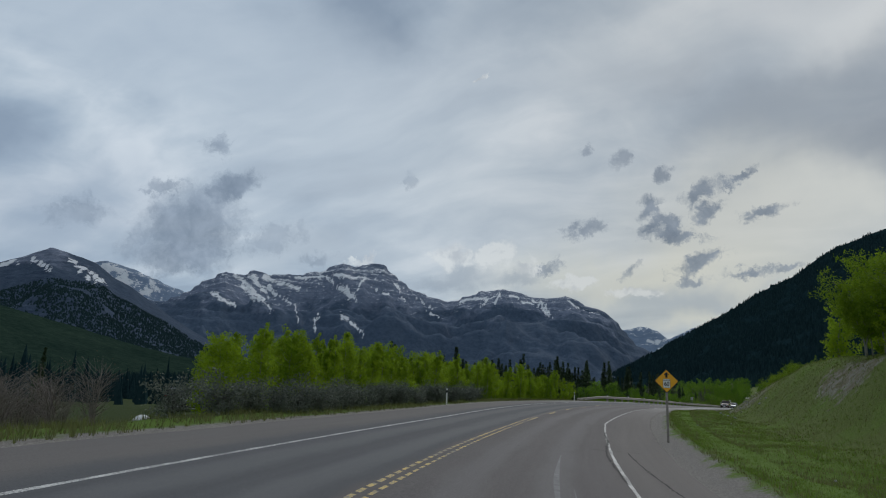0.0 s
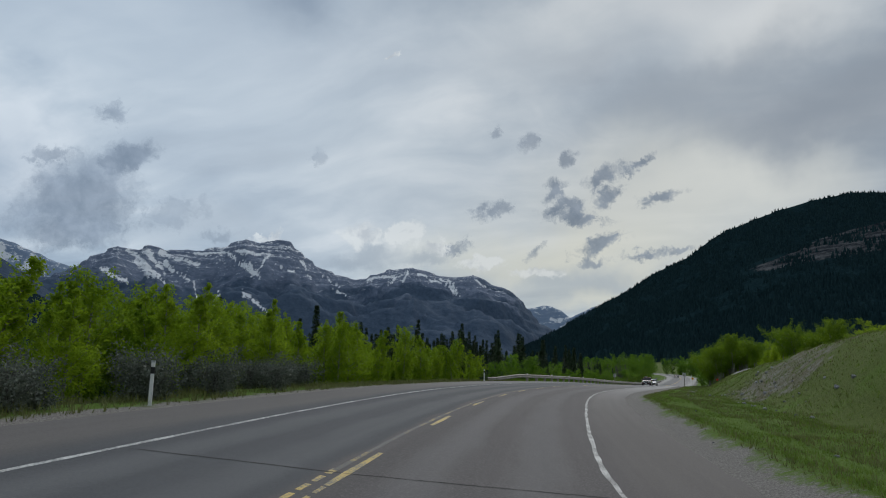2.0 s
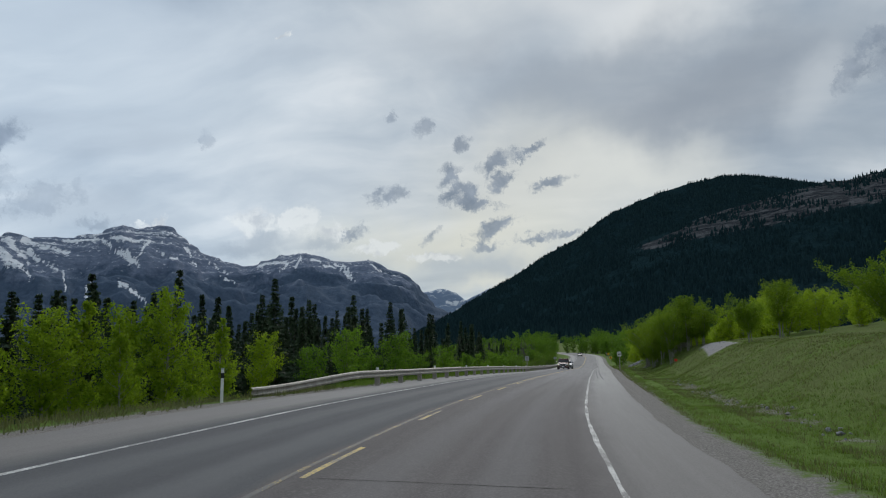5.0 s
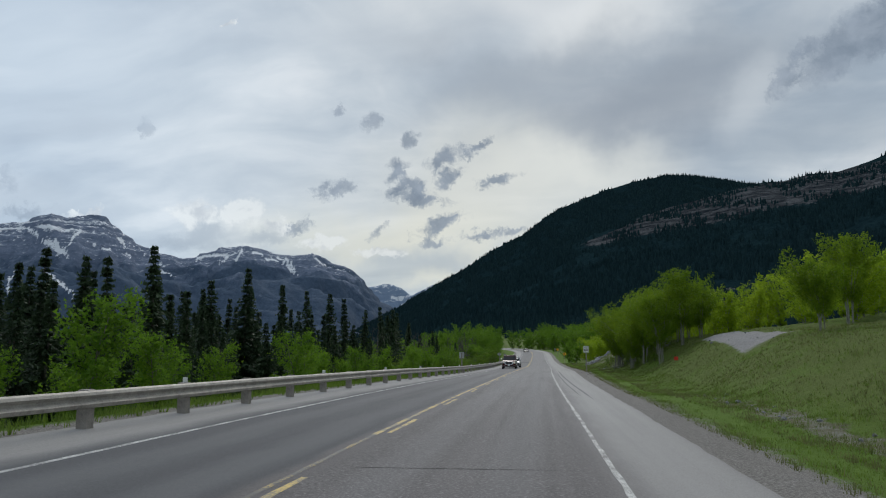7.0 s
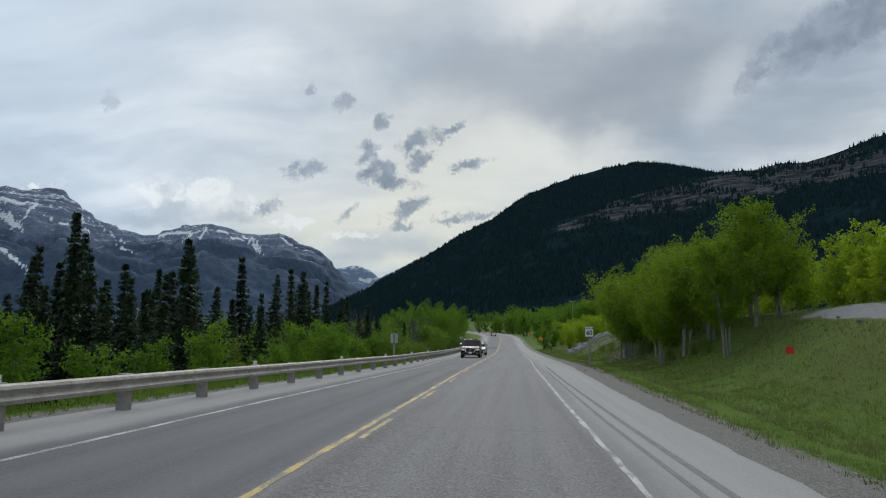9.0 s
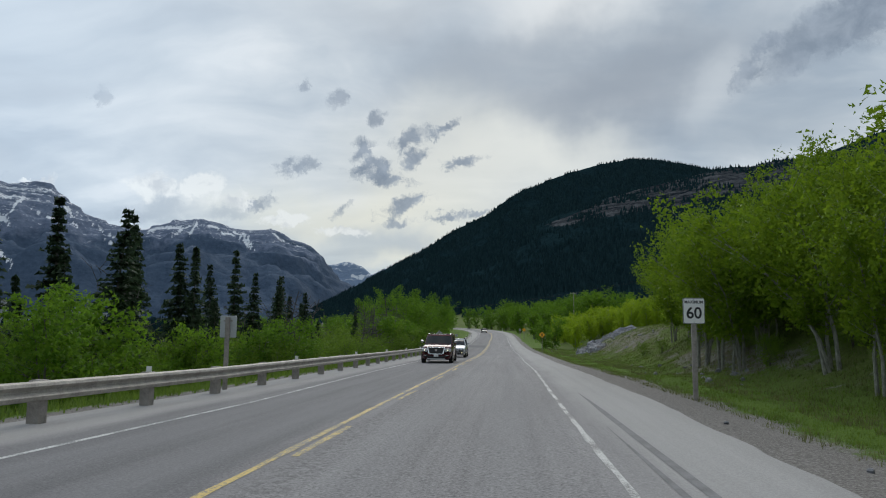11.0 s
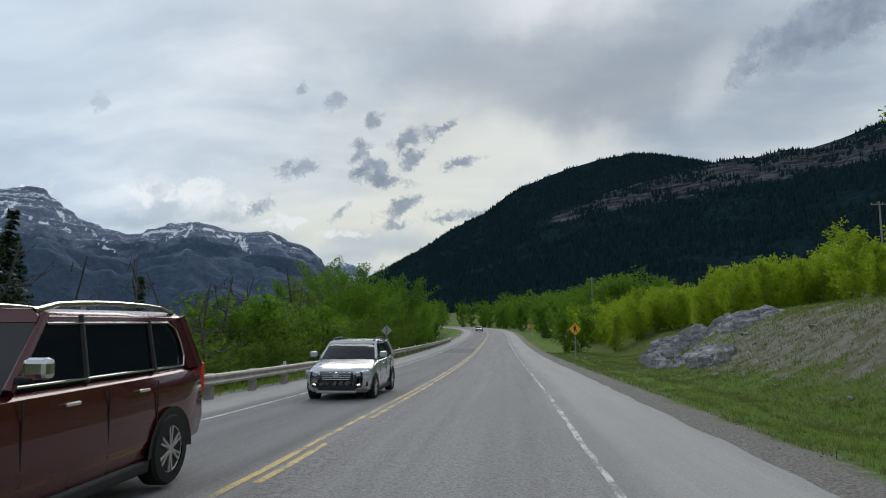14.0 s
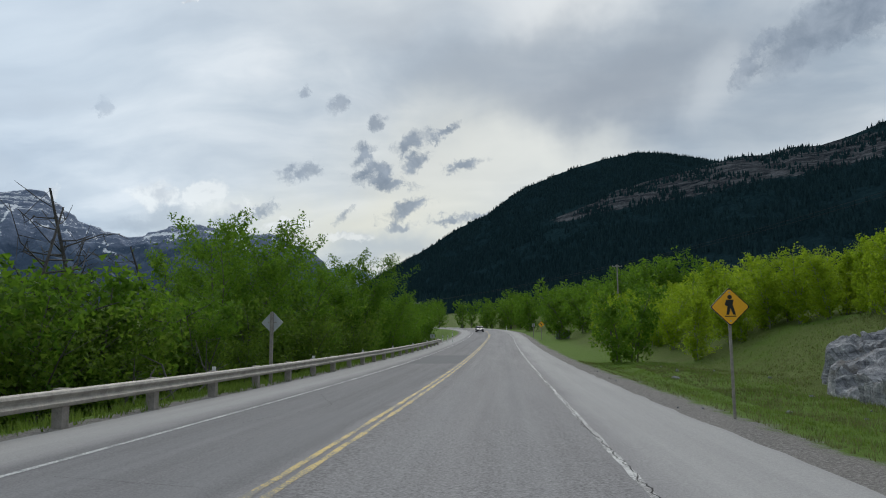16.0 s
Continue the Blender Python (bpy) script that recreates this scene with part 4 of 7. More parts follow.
def broadleaf(kind, seed, height, spread, leaves, leaf, leaf_mat, bark, low=0.18, stems=1, limbs=26, form="oval", gaps=0.5):
    """A broad-leaved tree: trunk with limbs, and a crown of separate leaves gathered along its twigs."""
    g = np.random.default_rng(seed)
    tree = new(kind)
    bm = bmesh.new()
    spots = []
    for k in range(stems):
        lean = g.normal(size=2) * (0.05 if stems == 1 else 0.16) * height
        base = g.normal(size=2) * (0.0 if stems == 1 else 0.10 * spread)
        tall = height * (1 if stems == 1 else g.uniform(0.72, 1.0))
        axis = [Vector((base[0] + lean[0] * f * f + g.normal() * 0.03 * height * f * (1 - f), base[1] + lean[1] * f * f + g.normal() * 0.03 * height * f * (1 - f), tall * f))
                for f in (0, 0.2, 0.4, 0.6, 0.8, 1.0)]
        thick = 0.016 * tall if stems == 1 else 0.012 * tall
        stem(bm, axis, thick, 0.012, 7)
        for i in range(limbs):
            f = low + (0.99 - low) * (i + g.uniform()) / limbs
            j = min(4, int(f * 5))
            root = axis[j].lerp(axis[j + 1], f * 5 - j)
            t = (f - low) / (1 - low)
            if form == "oval":
                reach = spread * (0.25 + 1.5 * math.sqrt(max(0, t * (1 - t) ** 0.8)))
            elif form == "cone":
                reach = spread * (1.12 * (1 - t) ** 0.75 + 0.10) * min(1, 0.45 + t * 4)
            elif form == "full":
                reach = spread * (0.62 + 0.75 * math.sqrt(max(0, t * (1 - t)))) * min(1, 1.5 - t)
            else:
                reach = spread * (0.8 + 0.5 * t)
            reach *= g.uniform(0.55, 1.2)
            az = i * 2.4 + g.normal() * 0.4
            rise = g.uniform(0.25, 0.85)
            tip = root + Vector((math.cos(az) * reach, math.sin(az) * reach, rise * reach + 0.05 * height * g.uniform()))
            mid = root.lerp(tip, 0.5) + Vector((0, 0, -0.06 * reach))
            stem(bm, [root, mid, tip], max(0.008, thick * 0.35 * (1 - 0.6 * f)), 0.004, 3)
            amount = int(leaves / (limbs * stems) * g.uniform(1 - gaps, 1 + gaps) * (0.2 + 0.9 * reach / spread))
            w = g.beta(2.0, 1.1, amount)
            line = np.where(w[:, None] < 0.5, np.array(root) + (np.array(mid) - np.array(root)) * (w[:, None] * 2),
                            np.array(mid) + (np.array(tip) - np.array(mid)) * (w[:, None] * 2 - 1))
            clump = g.normal(size=(6, 3)) * reach * 0.20
            spots.append(line + clump[g.integers(0, 6, amount)] + np.clip(g.normal(size=(amount, 3)), -2, 2) * (0.05 + 0.055 * reach))
    part("trunk", bm, bark, tree)
    v, f = blades(np.concatenate(spots), leaf, g)
    flat_ob("crown", v, f, leaf_mat, tree)
    return tree


def spruce(seed, height, spread, mat, ragged=0.3, low=0.05, tiers=None):
    """A spruce: straight trunk, tiers of drooping boughs fringed with needles."""
    g = np.random.default_rng(seed)
    tree = new("spruce_tree")
    bm = bmesh.new()
    stem(bm, [Vector((0, 0, 0)), Vector((0.02 * height * g.normal() * 0.3, 0, height * 0.5)), Vector((0, 0, height))], 0.014 * height, 0.01, 7)
    part("trunk", bm, BARK, tree)
    verts, faces = [], []
    tiers = tiers or int(height * 4.2)
    for i in range(tiers):
        f = low + (1 - low) * (i + g.uniform(0, 0.7)) / tiers
        reach0 = spread * (0.92 * (1 - f) ** 1.0 + 0.025) * (1 + ragged * g.normal() * 0.25)
        for k in range(int(g.integers(7, 10))):
            reach = max(0.12, reach0 * g.uniform(0.55 - 0.3 * ragged, 1.25))
            az = g.uniform(0, 2 * math.pi)
            side = np.array([-math.sin(az), math.cos(az), 0])
            out = np.array([math.cos(az), math.sin(az), 0])
            z0 = f * height
            # fringe of narrow needle sprays on both sides of the bough
            n = max(3, int(reach * 5.5))
            for j in range(n):
                w = (j + g.uniform()) / n
                p = out * reach * w + np.array([0, 0, z0 - 0.42 * reach * w + 0.22 * reach * w * w])
                long = (0.24 + 0.24 * reach) * (1 - 0.45 * w) * g.uniform(0.7, 1.25)
                for s in (-1, 1):
                    tip = p + side * s * long * 0.72 + out * long * 0.62 + np.array([0, 0, -long * g.uniform(0.15, 0.6)])
                    q = out * 0.13 + np.array([0, 0, 0.08 * g.normal()])
                    base = len(verts)
                    verts += [p - q, p + q + np.array([0, 0, 0.03]), tip]
                    faces.append((base, base + 1, base + 2))
    flat_ob("crown", np.array(verts), np.array(faces), mat, tree)
    return tree


def dead_tree(seed, height, limbs=16):
    """A bare grey snag."""
    g = np.random.default_rng(seed)
    tree = new("dead_tree")
    bm = bmesh.new()
    axis = [Vector((g.normal() * 0.05 * height * f, g.normal() * 0.05 * height * f, height * f)) for f in (0, 0.25, 0.5, 0.75, 1.0)]
    stem(bm, axis, 0.015 * height, 0.03, 7)
    part("trunk", bm, DEAD_BARK, tree)
    for i in range(limbs):
        bm = bmesh.new()
        f = g.uniform(0.3, 0.97)
        j = min(3, int(f * 4))
        p = axis[j].lerp(axis[j + 1], f * 4 - j)
        az, reach = g.uniform(0, 6.28), height * g.uniform(0.10, 0.28) * (1.25 - f)
        q = p + Vector((math.cos(az) * reach, math.sin(az) * reach, reach * g.uniform(-0.2, 0.7)))
        r = q + Vector((math.cos(az + g.normal() * 0.6) * reach * 0.7, math.sin(az + g.normal() * 0.6) * reach * 0.7, reach * g.uniform(-0.1, 0.9)))
        stem(bm, [p, q, r], 0.011 * height * (1.1 - f), 0.012, 4)
        for k in range(3):
            e = q.lerp(r, g.uniform())
            stem(bm, [e, e + Vector(g.normal(size=3) * reach * 0.45)], 0.016, 0.005, 3)
        part("limb", bm, DEAD_BARK, tree)
    return tree


def plant(models, spots, label, category, group, sink=0.1, turn_seed=3):
    """Copies of the models at spots of (x, y, height), each turned and scaled its own way."""
    g = np.random.default_rng(turn_seed)
    out = []
    for i, (x, y, h) in enumerate(spots):
        src, tall = models[i % len(models)]
        at = on_ground(x, y)
        k = h / tall
        m = Matrix.LocRotScale(at - Vector((0, 0, sink)), Euler((g.normal() * 0.03, g.normal() * 0.03, g.uniform(0, 6.28))), None)
        ob = copy_thing(src, m)
        wide = k * g.uniform(0.9, 1.15)
        ob.scale = (wide, wide, k)
        out.append(tagged(ob, label, category, group))
    return out


def discard(models):
    for src, tall in models:
        for o in (*src.children_recursive, src):
            bpy.data.objects.remove(o)


def scatter(n, y0, y1, d0, d1, h0, h1, seed, clear=1.2):
    """Random spots in a stretch of roadside, none closer together than clear metres."""
    g = np.random.default_rng(seed)
    out, tries = [], 0
    while len(out) < n and tries < n * 30:
        tries += 1
        y, d = g.uniform(y0, y1), g.uniform(d0, d1)
        p = place(y, d)
        if all((p.x - q[0]) ** 2 + (p.y - q[1]) ** 2 > clear**2 for q in out):
            out.append((p.x, p.y, g.uniform(h0, h1)))
    return out


def base_z(x, y):
    return on_ground(x, y).z


# models, built once
ASPEN = [(broadleaf("aspen_sapling", s, 6.0, 1.25, 6500, 0.135, LEAF_BRIGHT, ASPEN_BARK, 0.04, 1, 36, f, 0.6), 6.0) for s, f in ((1, "cone"), (2, "oval"), (3, "cone"), (4, "cone"))]
CLUMP = [(broadleaf("poplar_tree", s, 7.5, 2.0, 12000, 0.155, LEAF_CLUMP, ASPEN_BARK, 0.26, 4, 15, "oval", 0.45), 7.5) for s in (11, 12, 13)]
FAR_ASPEN = [(broadleaf("aspen_tree", s, 7.0, w, 4200, 0.20, LEAF_HEDGE, ASPEN_BARK, 0.03, 2, 22, f, 0.5), 7.0) for s, w, f in ((15, 1.7, "oval"), (16, 1.5, "cone"), (17, 1.7, "full"), (18, 1.4, "oval"))]
POPLAR = [(broadleaf("balsam_poplar", s, 12.0, 2.9, 24000, 0.17, LEAF_MID, BARK, 0.06, 3, 20, "oval", 0.5), 12.0) for s in (21, 22)]
FAR_POPLAR = [(broadleaf("poplar_tree", s, 8.0, 2.4, 2600, 0.34, LEAF_MID, BARK, 0.02, 3, 12, f, 0.4), 8.0) for s, f in ((25, "full"), (26, "oval"), (27, "oval"))]
SAPLING = [(broadleaf("young_poplar", s, 4.5, 1.2, 3200, 0.15, LEAF_MID, BARK, 0.04, 2, 16, "oval", 0.5), 4.5) for s in (31, 32, 33)]
BRUSH = [(broadleaf("willow_bush", s, 4.5, 1.9, 3000, 0.155, LEAF_OLIVE, DEAD_BARK, 0.04, 4, 10, "oval", 0.5), 4.5) for s in (41, 42, 43)]
SAGEBUSH = [(broadleaf("silver_willow", s, 1.4, 0.8, 2000, 0.09, SAGE, DEAD_BARK, 0.05, 5, 7, "bush", 0.5), 1.4) for s in (51, 52)]
BARE = [(broadleaf("bare_shrub", s, 2.4, 0.8, 420, 0.06, TWIG_BUD, TWIG_BARK, 0.10, 9, 20, "bush", 0.8), 2.4) for s in (61, 62)]
SPRUCE = [(spruce(s, 12.0, w, NEEDLE, r), 12.0) for s, w, r in ((71, 2.5, 0.35), (72, 2.0, 0.5), (73, 2.8, 0.3), (74, 2.2, 0.6))]
SNAG = [(dead_tree(s, 9.0, l), 9.0) for s, l in ((81, 22), (82, 15), (83, 26))]


def tops(rows):
    """Spots of (x, y, height of the tip) to spots of (x, y, tree height)."""
    return [(x, y, z - base_z(x, y) + 0.1) for x, y, z in rows]


def level(spots):
    """Spots of (x, y, height over the road) to spots of (x, y, tree height)."""
    return [(x, y, max(1.2, h + float(road_z(y)) - base_z(x, y))) for x, y, h in spots]


# bare snags: x, y, height of the tip
SNAG_TIPS = [(-14.2, -3.5, 5.6), (-14.7, -1.4, 5.1), (-16.3, 7.2, 4.7), (-16.6, 9.4, 5.5), (-16.8, 11.5, 5.5), (-17.9, 15.5, 5.3), (-17.8, 17.7, 6.1), (-16.4, 2.4, 4.1),
             (-17.9, 24.3, 7.3), (-15.9, 20.7, 6.2), (-15.6, 25.8, 5.2), (-21.7, -6.9, 6.9), (-21.3, -1.2, 6.7), (-22.2, 3.9, 6.4), (-14.3, 2.3, 4.8), (-19.5, 12.5, 5.0), (-20.5, 20.0, 6.4)]


# spruces that stand out: x, y, height of the tip
SPRUCE_TIPS = [(-28.3, -129.0, 10.1), (-32.8, -114.3, 10.6), (-33.2, -103.5, 10.1), (-32.1, -99.3, 11.2), (-29.2, -90.8, 9.9),
               (-28.2, -88.1, 10.7), (-24.9, -76.9, 10.8), (-23.2, -65.8, 11.4), (-22.3, -55.1, 11.0), (-23.9, -144.2, 10.1),
               (-37.2, -66.7, 12.3), (-32.7, -65.7, 10.7), (-37.5, -56.9, 11.8), (-36.6, -52.7, 10.9), (-35.8, -47.5, 12.5),
               (-33.6, -39.6, 10.2), (-33.6, -31.9, 13.3), (-27.2, -33.6, 11.9), (-27.1, -26.1, 10.5), (-29.8, -78.8, 10.1),
               (-19.2, -40.6, 9.7), (-21.6, -33.6, 10.5), (-22.6, -25.8, 9.5), (-21.5, -26.3, 9.3), (-27.4, -11.3, 9.1),
               (-24.7, -12.1, 10.5), (-22.7, -13.4, 8.2), (-22.3, -4.5, 6.5), (-27.0, 3.5, 9.1), (-26.6, 6.1, 7.1)]


# ---- left of the road
plant(ASPEN, scatter(34, -208, -168, -16, -12.0, 3.2, 4.5, 1, 1.2) + scatter(52, -203, -168, -23, -16, 4.0, 5.5, 45, 1.2) + scatter(30, -168, -138, -16, -11.6, 3.2, 4.7, 2, 1.2) + scatter(40, -168, -138, -23, -16, 4.0, 5.6, 46, 1.2) + scatter(12, -138, -126, -22, -12, 3.5, 5.0, 8, 1.6),
      "young aspen in bright spring leaf", "tree", "aspens along the road")
plant(SAGEBUSH, scatter(52, -215, -172, -11.6, -9.2, 0.7, 1.25, 3, 0.65), "grey-green silver willow bush", "bush", "silver willows on the verge")
plant(BARE, scatter(40, -226, -217, -18, -11.2, 1.0, 1.9, 4, 0.55), "leafless reddish-grey roadside shrub", "bush", "bare shrubs on the verge")
plant(SPRUCE, tops(SPRUCE_TIPS + [(23.0, 41.7, 8.2), (-25.0, -201.0, 8.1)]) + level(scatter(12, -44, 2, -27, -15.5, 1.8, 6.0, 47, 2.2)) + scatter(64, -126, -52, -46, -22, 9.5, 13.0, 5, 1.9) + scatter(34, -132, -64, -30, -18.5, 7.5, 11.0, 50, 1.8) + scatter(26, -104, -44, -24, -17, 7.5, 10.0, 49, 2.0) + scatter(20, -118, -60, -66, -46, 11, 14, 15, 3.0) + scatter(14, -150, -122, -40, -24, 8, 11, 14, 2.5),
      "tall dark green spruce", "tree", "spruces below the road")
plant(SAPLING, scatter(46, -124, -56, -18, -10.0, 2.0, 3.6, 6, 1.5) + scatter(14, -56, -25, -18, -11.0, 3.0, 5.0, 16, 1.6) + level(scatter(20, 10, 36, -21, -12.5, 3.0, 4.7, 51, 1.4)), "young poplar with fresh green leaves", "tree", "saplings behind the guardrail")
plant(BRUSH, level(scatter(40, -54, -12, -24, -11.3, 0.2, 1.7, 7, 1.5) + scatter(46, -12, 12, -22, -11.0, 0.6, 2.0, 37, 1.2) + scatter(40, 12, 44, -22, -11.0, 1.4, 3.4, 38, 1.3) + scatter(16, 44, 80, -26, -12, 2.0, 4.0, 17, 1.9)) + scatter(14, -62, -20, 15.5, 19.0, 0.8, 1.6, 48, 1.3), "tangled olive-green willow brush", "bush", "brush along the road")
plant(SNAG, tops(SNAG_TIPS) + scatter(8, -35, 5, -34, -22, 8.5, 11.0, 9, 2.5), "bare dead tree with broken limbs", "tree", "dead trees in the brush")
plant(POPLAR, [(-21.0, 45.0, 13.5), (-17.5, 39.0, 12.0), (-24.0, 52.0, 12.5), (-16.0, 46.0, 9.5), (-18.0, 70.0, 12.4), (-20.5, 76.0, 12.2), (-17.0, 61.0, 10.0), (-18.0, 88.0, 10.0), (-19.0, 104.0, 9.0), (-20.0, 114.0, 8.5),
               (-24.0, 90.0, 10.5), (-26.0, 62.0, 12.0), (-30.0, 120.0, 10.0), (-27.0, 105.0, 9.5)],
      "leafy green balsam poplar", "tree", "poplars behind the guardrail")
# ---- right of the road
ON_BANK = [place(y, d) for y, d in ((-176.5, 24.4), (-180, 24.6), (-173, 27.5), (-184, 25.0), (-179, 28.0), (-187, 27.5))]
plant(CLUMP, scatter(26, -62, -31, 15.2, 23.5, 5.6, 7.4, 21, 1.6) + scatter(14, -34, -22, 17.2, 25, 4.4, 5.9, 41, 1.5) + scatter(8, -19, -6, 21.5, 28, 4.0, 5.6, 42, 1.6) + [(p.x, p.y, h) for p, h in zip(ON_BANK, (5.6, 6.4, 6.0, 6.6, 6.8, 6.8))] + [(19.6, -87.4, 4.6), (24.0, -80.0, 6.0), (23.0, -113.9, 4.8), (25.2, -109.0, 4.2), (27.0, -117.0, 4.4), (27.5, -102.0, 4.6)], "leafy bright green poplar with many slender stems", "tree", "poplar clump beside the road")
plant(FAR_ASPEN, scatter(8, -188, -176, 24, 29, 2.6, 4.0, 20, 1.3) + scatter(14, -176, -150, 26, 40, 4.5, 6.5, 22, 2.0) + scatter(22, -140, -76, 33, 54, 3.6, 5.2, 23, 2.2) + scatter(34, -82, -40, 28, 50, 4.0, 6.2, 24, 1.8)
      + scatter(30, 20, 45, 24.0, 33, 3.8, 5.2, 25, 1.3) + scatter(66, 44, 100, 17.5, 30, 3.8, 5.4, 35, 1.35) + scatter(46, 24, 120, 28, 50, 4.2, 6.0, 36, 1.9) + scatter(34, -28, 24, 27, 46, 3.6, 5.4, 26, 1.8),
      "aspen in yellow-green spring leaf", "tree", "aspens above the bank")
# ---- up the road
plant(FAR_POPLAR, [(6.2, 46.0, 5.2), (7.6, 49.0, 5.4)] + scatter(64, 105, 235, 14, 48, 6.5, 10, 27, 2.6) + scatter(48, 122, 260, -70, -16, 6, 9.5, 28, 2.8) + scatter(84, 215, 360, -150, 40, 7.5, 11, 29, 3.2), "round green tree far along the road", "tree", "trees up the road")
for models in (ASPEN, CLUMP, FAR_ASPEN, POPLAR, FAR_POPLAR, SAPLING, BRUSH, SAGEBUSH, BARE, SPRUCE, SNAG):
    discard(models)


def far_woods(name, surface, count, tall, wide, seed, v0, v1, label, keep=0.5, needle=None):
    """Countless conifers standing on a far hillside, as one mesh."""
    g = np.random.default_rng(seed)
    rows, n, x, y, z, rock = SURFACE[surface]
    k = g.uniform(v0 * (rows - 1), v1 * (rows - 1), count)
    j = g.uniform(0, n - 1.01, count)
    k0, j0 = np.floor(k).astype(int), np.floor(j).astype(int)
    fk, fj = k - k0, j - j0

    def at(a):
        a = a.reshape(-1, n)
        k1 = np.minimum(k0 + 1, a.shape[0] - 1)
        return a[k0, j0] * (1 - fk) * (1 - fj) + a[k0, j0 + 1] * (1 - fk) * fj + a[k1, j0] * fk * (1 - fj) + a[k1, j0 + 1] * fk * fj

    px, py, pz, pr = at(x), at(y), at(z), at(rock)
    ok = 0.85 * pr + g.uniform(-0.35, 0.25, count) + 2.2 * fbm(px / 70 + pz / 30, py / 70, 3, seed) < keep
    px, py, pz = px[ok], py[ok], pz[ok]
    m = len(px)
    h = tall * g.uniform(0.55, 1.25, m)
    w = wide * g.uniform(0.7, 1.2, m)
    sides = 4
    t = np.linspace(0, 2 * math.pi, sides, endpoint=False)
    ring = np.stack([px[:, None] + w[:, None] * np.cos(t), py[:, None] + w[:, None] * np.sin(t), np.repeat((pz - 1.0)[:, None], sides, 1)], 2)
    tip = np.stack([px, py, pz + h], 1)[:, None, :]
    verts = np.concatenate([ring, tip], 1).reshape(-1, 3)
    base = (np.arange(m) * (sides + 1))[:, None, None]
    tri = np.array([(i, (i + 1) % sides, sides) for i in range(sides)])[None]
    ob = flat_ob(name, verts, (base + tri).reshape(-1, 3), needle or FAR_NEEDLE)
    return tagged(ob, label, "forest", kind="stuff")


# both needle colours have the blue of distance haze painted in
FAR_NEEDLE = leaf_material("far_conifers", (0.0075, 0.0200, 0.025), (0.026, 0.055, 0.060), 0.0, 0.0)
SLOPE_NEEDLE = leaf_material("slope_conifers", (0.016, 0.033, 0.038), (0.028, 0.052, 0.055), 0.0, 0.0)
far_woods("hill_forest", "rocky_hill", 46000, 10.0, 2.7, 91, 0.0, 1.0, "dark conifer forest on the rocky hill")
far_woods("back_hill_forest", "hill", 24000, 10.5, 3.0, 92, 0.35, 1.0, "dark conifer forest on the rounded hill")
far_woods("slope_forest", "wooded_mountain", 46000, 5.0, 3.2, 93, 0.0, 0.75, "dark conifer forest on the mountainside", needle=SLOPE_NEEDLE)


# the wooded valley floor beyond the roadside trees
vy, vd = np.meshgrid(np.linspace(-420, 900, 60), np.linspace(-700, -130, 40), indexing="ij")
SURFACE["valley"] = (60, 40, *(np.asarray(v).ravel() for v in place_all(vy.ravel(), vd.ravel())), np.zeros(vy.size))
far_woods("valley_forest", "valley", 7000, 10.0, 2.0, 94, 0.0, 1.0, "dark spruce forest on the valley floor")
ry, rd = np.meshgrid(np.linspace(120, 900, 50), np.linspace(60, 620, 40), indexing="ij")
SURFACE["right_flat"] = (50, 40, *(np.asarray(v).ravel() for v in place_all(ry.ravel(), rd.ravel())), np.zeros(ry.size))
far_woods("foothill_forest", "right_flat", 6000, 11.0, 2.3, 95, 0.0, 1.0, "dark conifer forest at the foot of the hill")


# ---------------------------------------------------------------- made things beside the road
SCALE = 0.93          # metres to one step of the lay-out above
TRUE = 1 / SCALE      # lay-out steps to one metre

GALVANISED = plain("weathered_galvanised_steel", (0.36, 0.335, 0.30), 0.6, 0.25, 0.25, 3.0)
POST_WOOD = plain("grey_weathered_timber", (0.27, 0.245, 0.22), 0.9, 0.0, 0.25, 5.0, 0.01)
SIGN_WHITE = plain("white_sign_face", (0.74, 0.74, 0.72), 0.45, 0.0, 0.04, 2.0)
SIGN_YELLOW = plain("amber_sign_face", (0.90, 0.43, 0.014), 0.45, 0.0, 0.04, 2.0)
SIGN_BACK = plain("bare_aluminium_sign_back", (0.44, 0.46, 0.47), 0.5, 0.4, 0.10, 2.5)
SIGN_BLACK = plain("black_sign_ink", (0.012, 0.012, 0.013), 0.5, 0.0, 0.1, 4.0)
RED_TAPE = plain("red_flagging", (0.62, 0.035, 0.015), 0.6, 0.0, 0.1, 4.0)


def build_rock(n, b, out):
    p = n.add("ShaderNodeNewGeometry").outputs["Position"]
    strata = n.noise(n.vec("MULTIPLY", p, (0.7, 0.7, 3.2)), 1.6, 6.0, 0.68, 0.6)
    fine = n.noise(p, 9.0, 5.0, 0.7)
    v = n.math("ADD", n.math("MULTIPLY", strata, 0.6), n.math("MULTIPLY", fine, 0.4))
    col = n.ramp(v, [(0.36, (0.045, 0.046, 0.052)), (0.46, (0.17, 0.174, 0.188)), (0.56, (0.31, 0.31, 0.32)), (0.66, (0.58, 0.57, 0.56))], "LINEAR")
    soil = n.step(n.noise(p, 0.7, 5.0, 0.6), 0.54, 0.64)
    col = n.mix(n.math("MULTIPLY", soil, 0.55), col, (0.15, 0.125, 0.095))
    n.put(b.inputs["Base Color"], col)
    b.inputs["Roughness"].default_value = 0.9
    n.put(b.inputs["Normal"], bump(n, v, 0.9, 0.12))


ROCK = material("grey_limestone", build_rock)


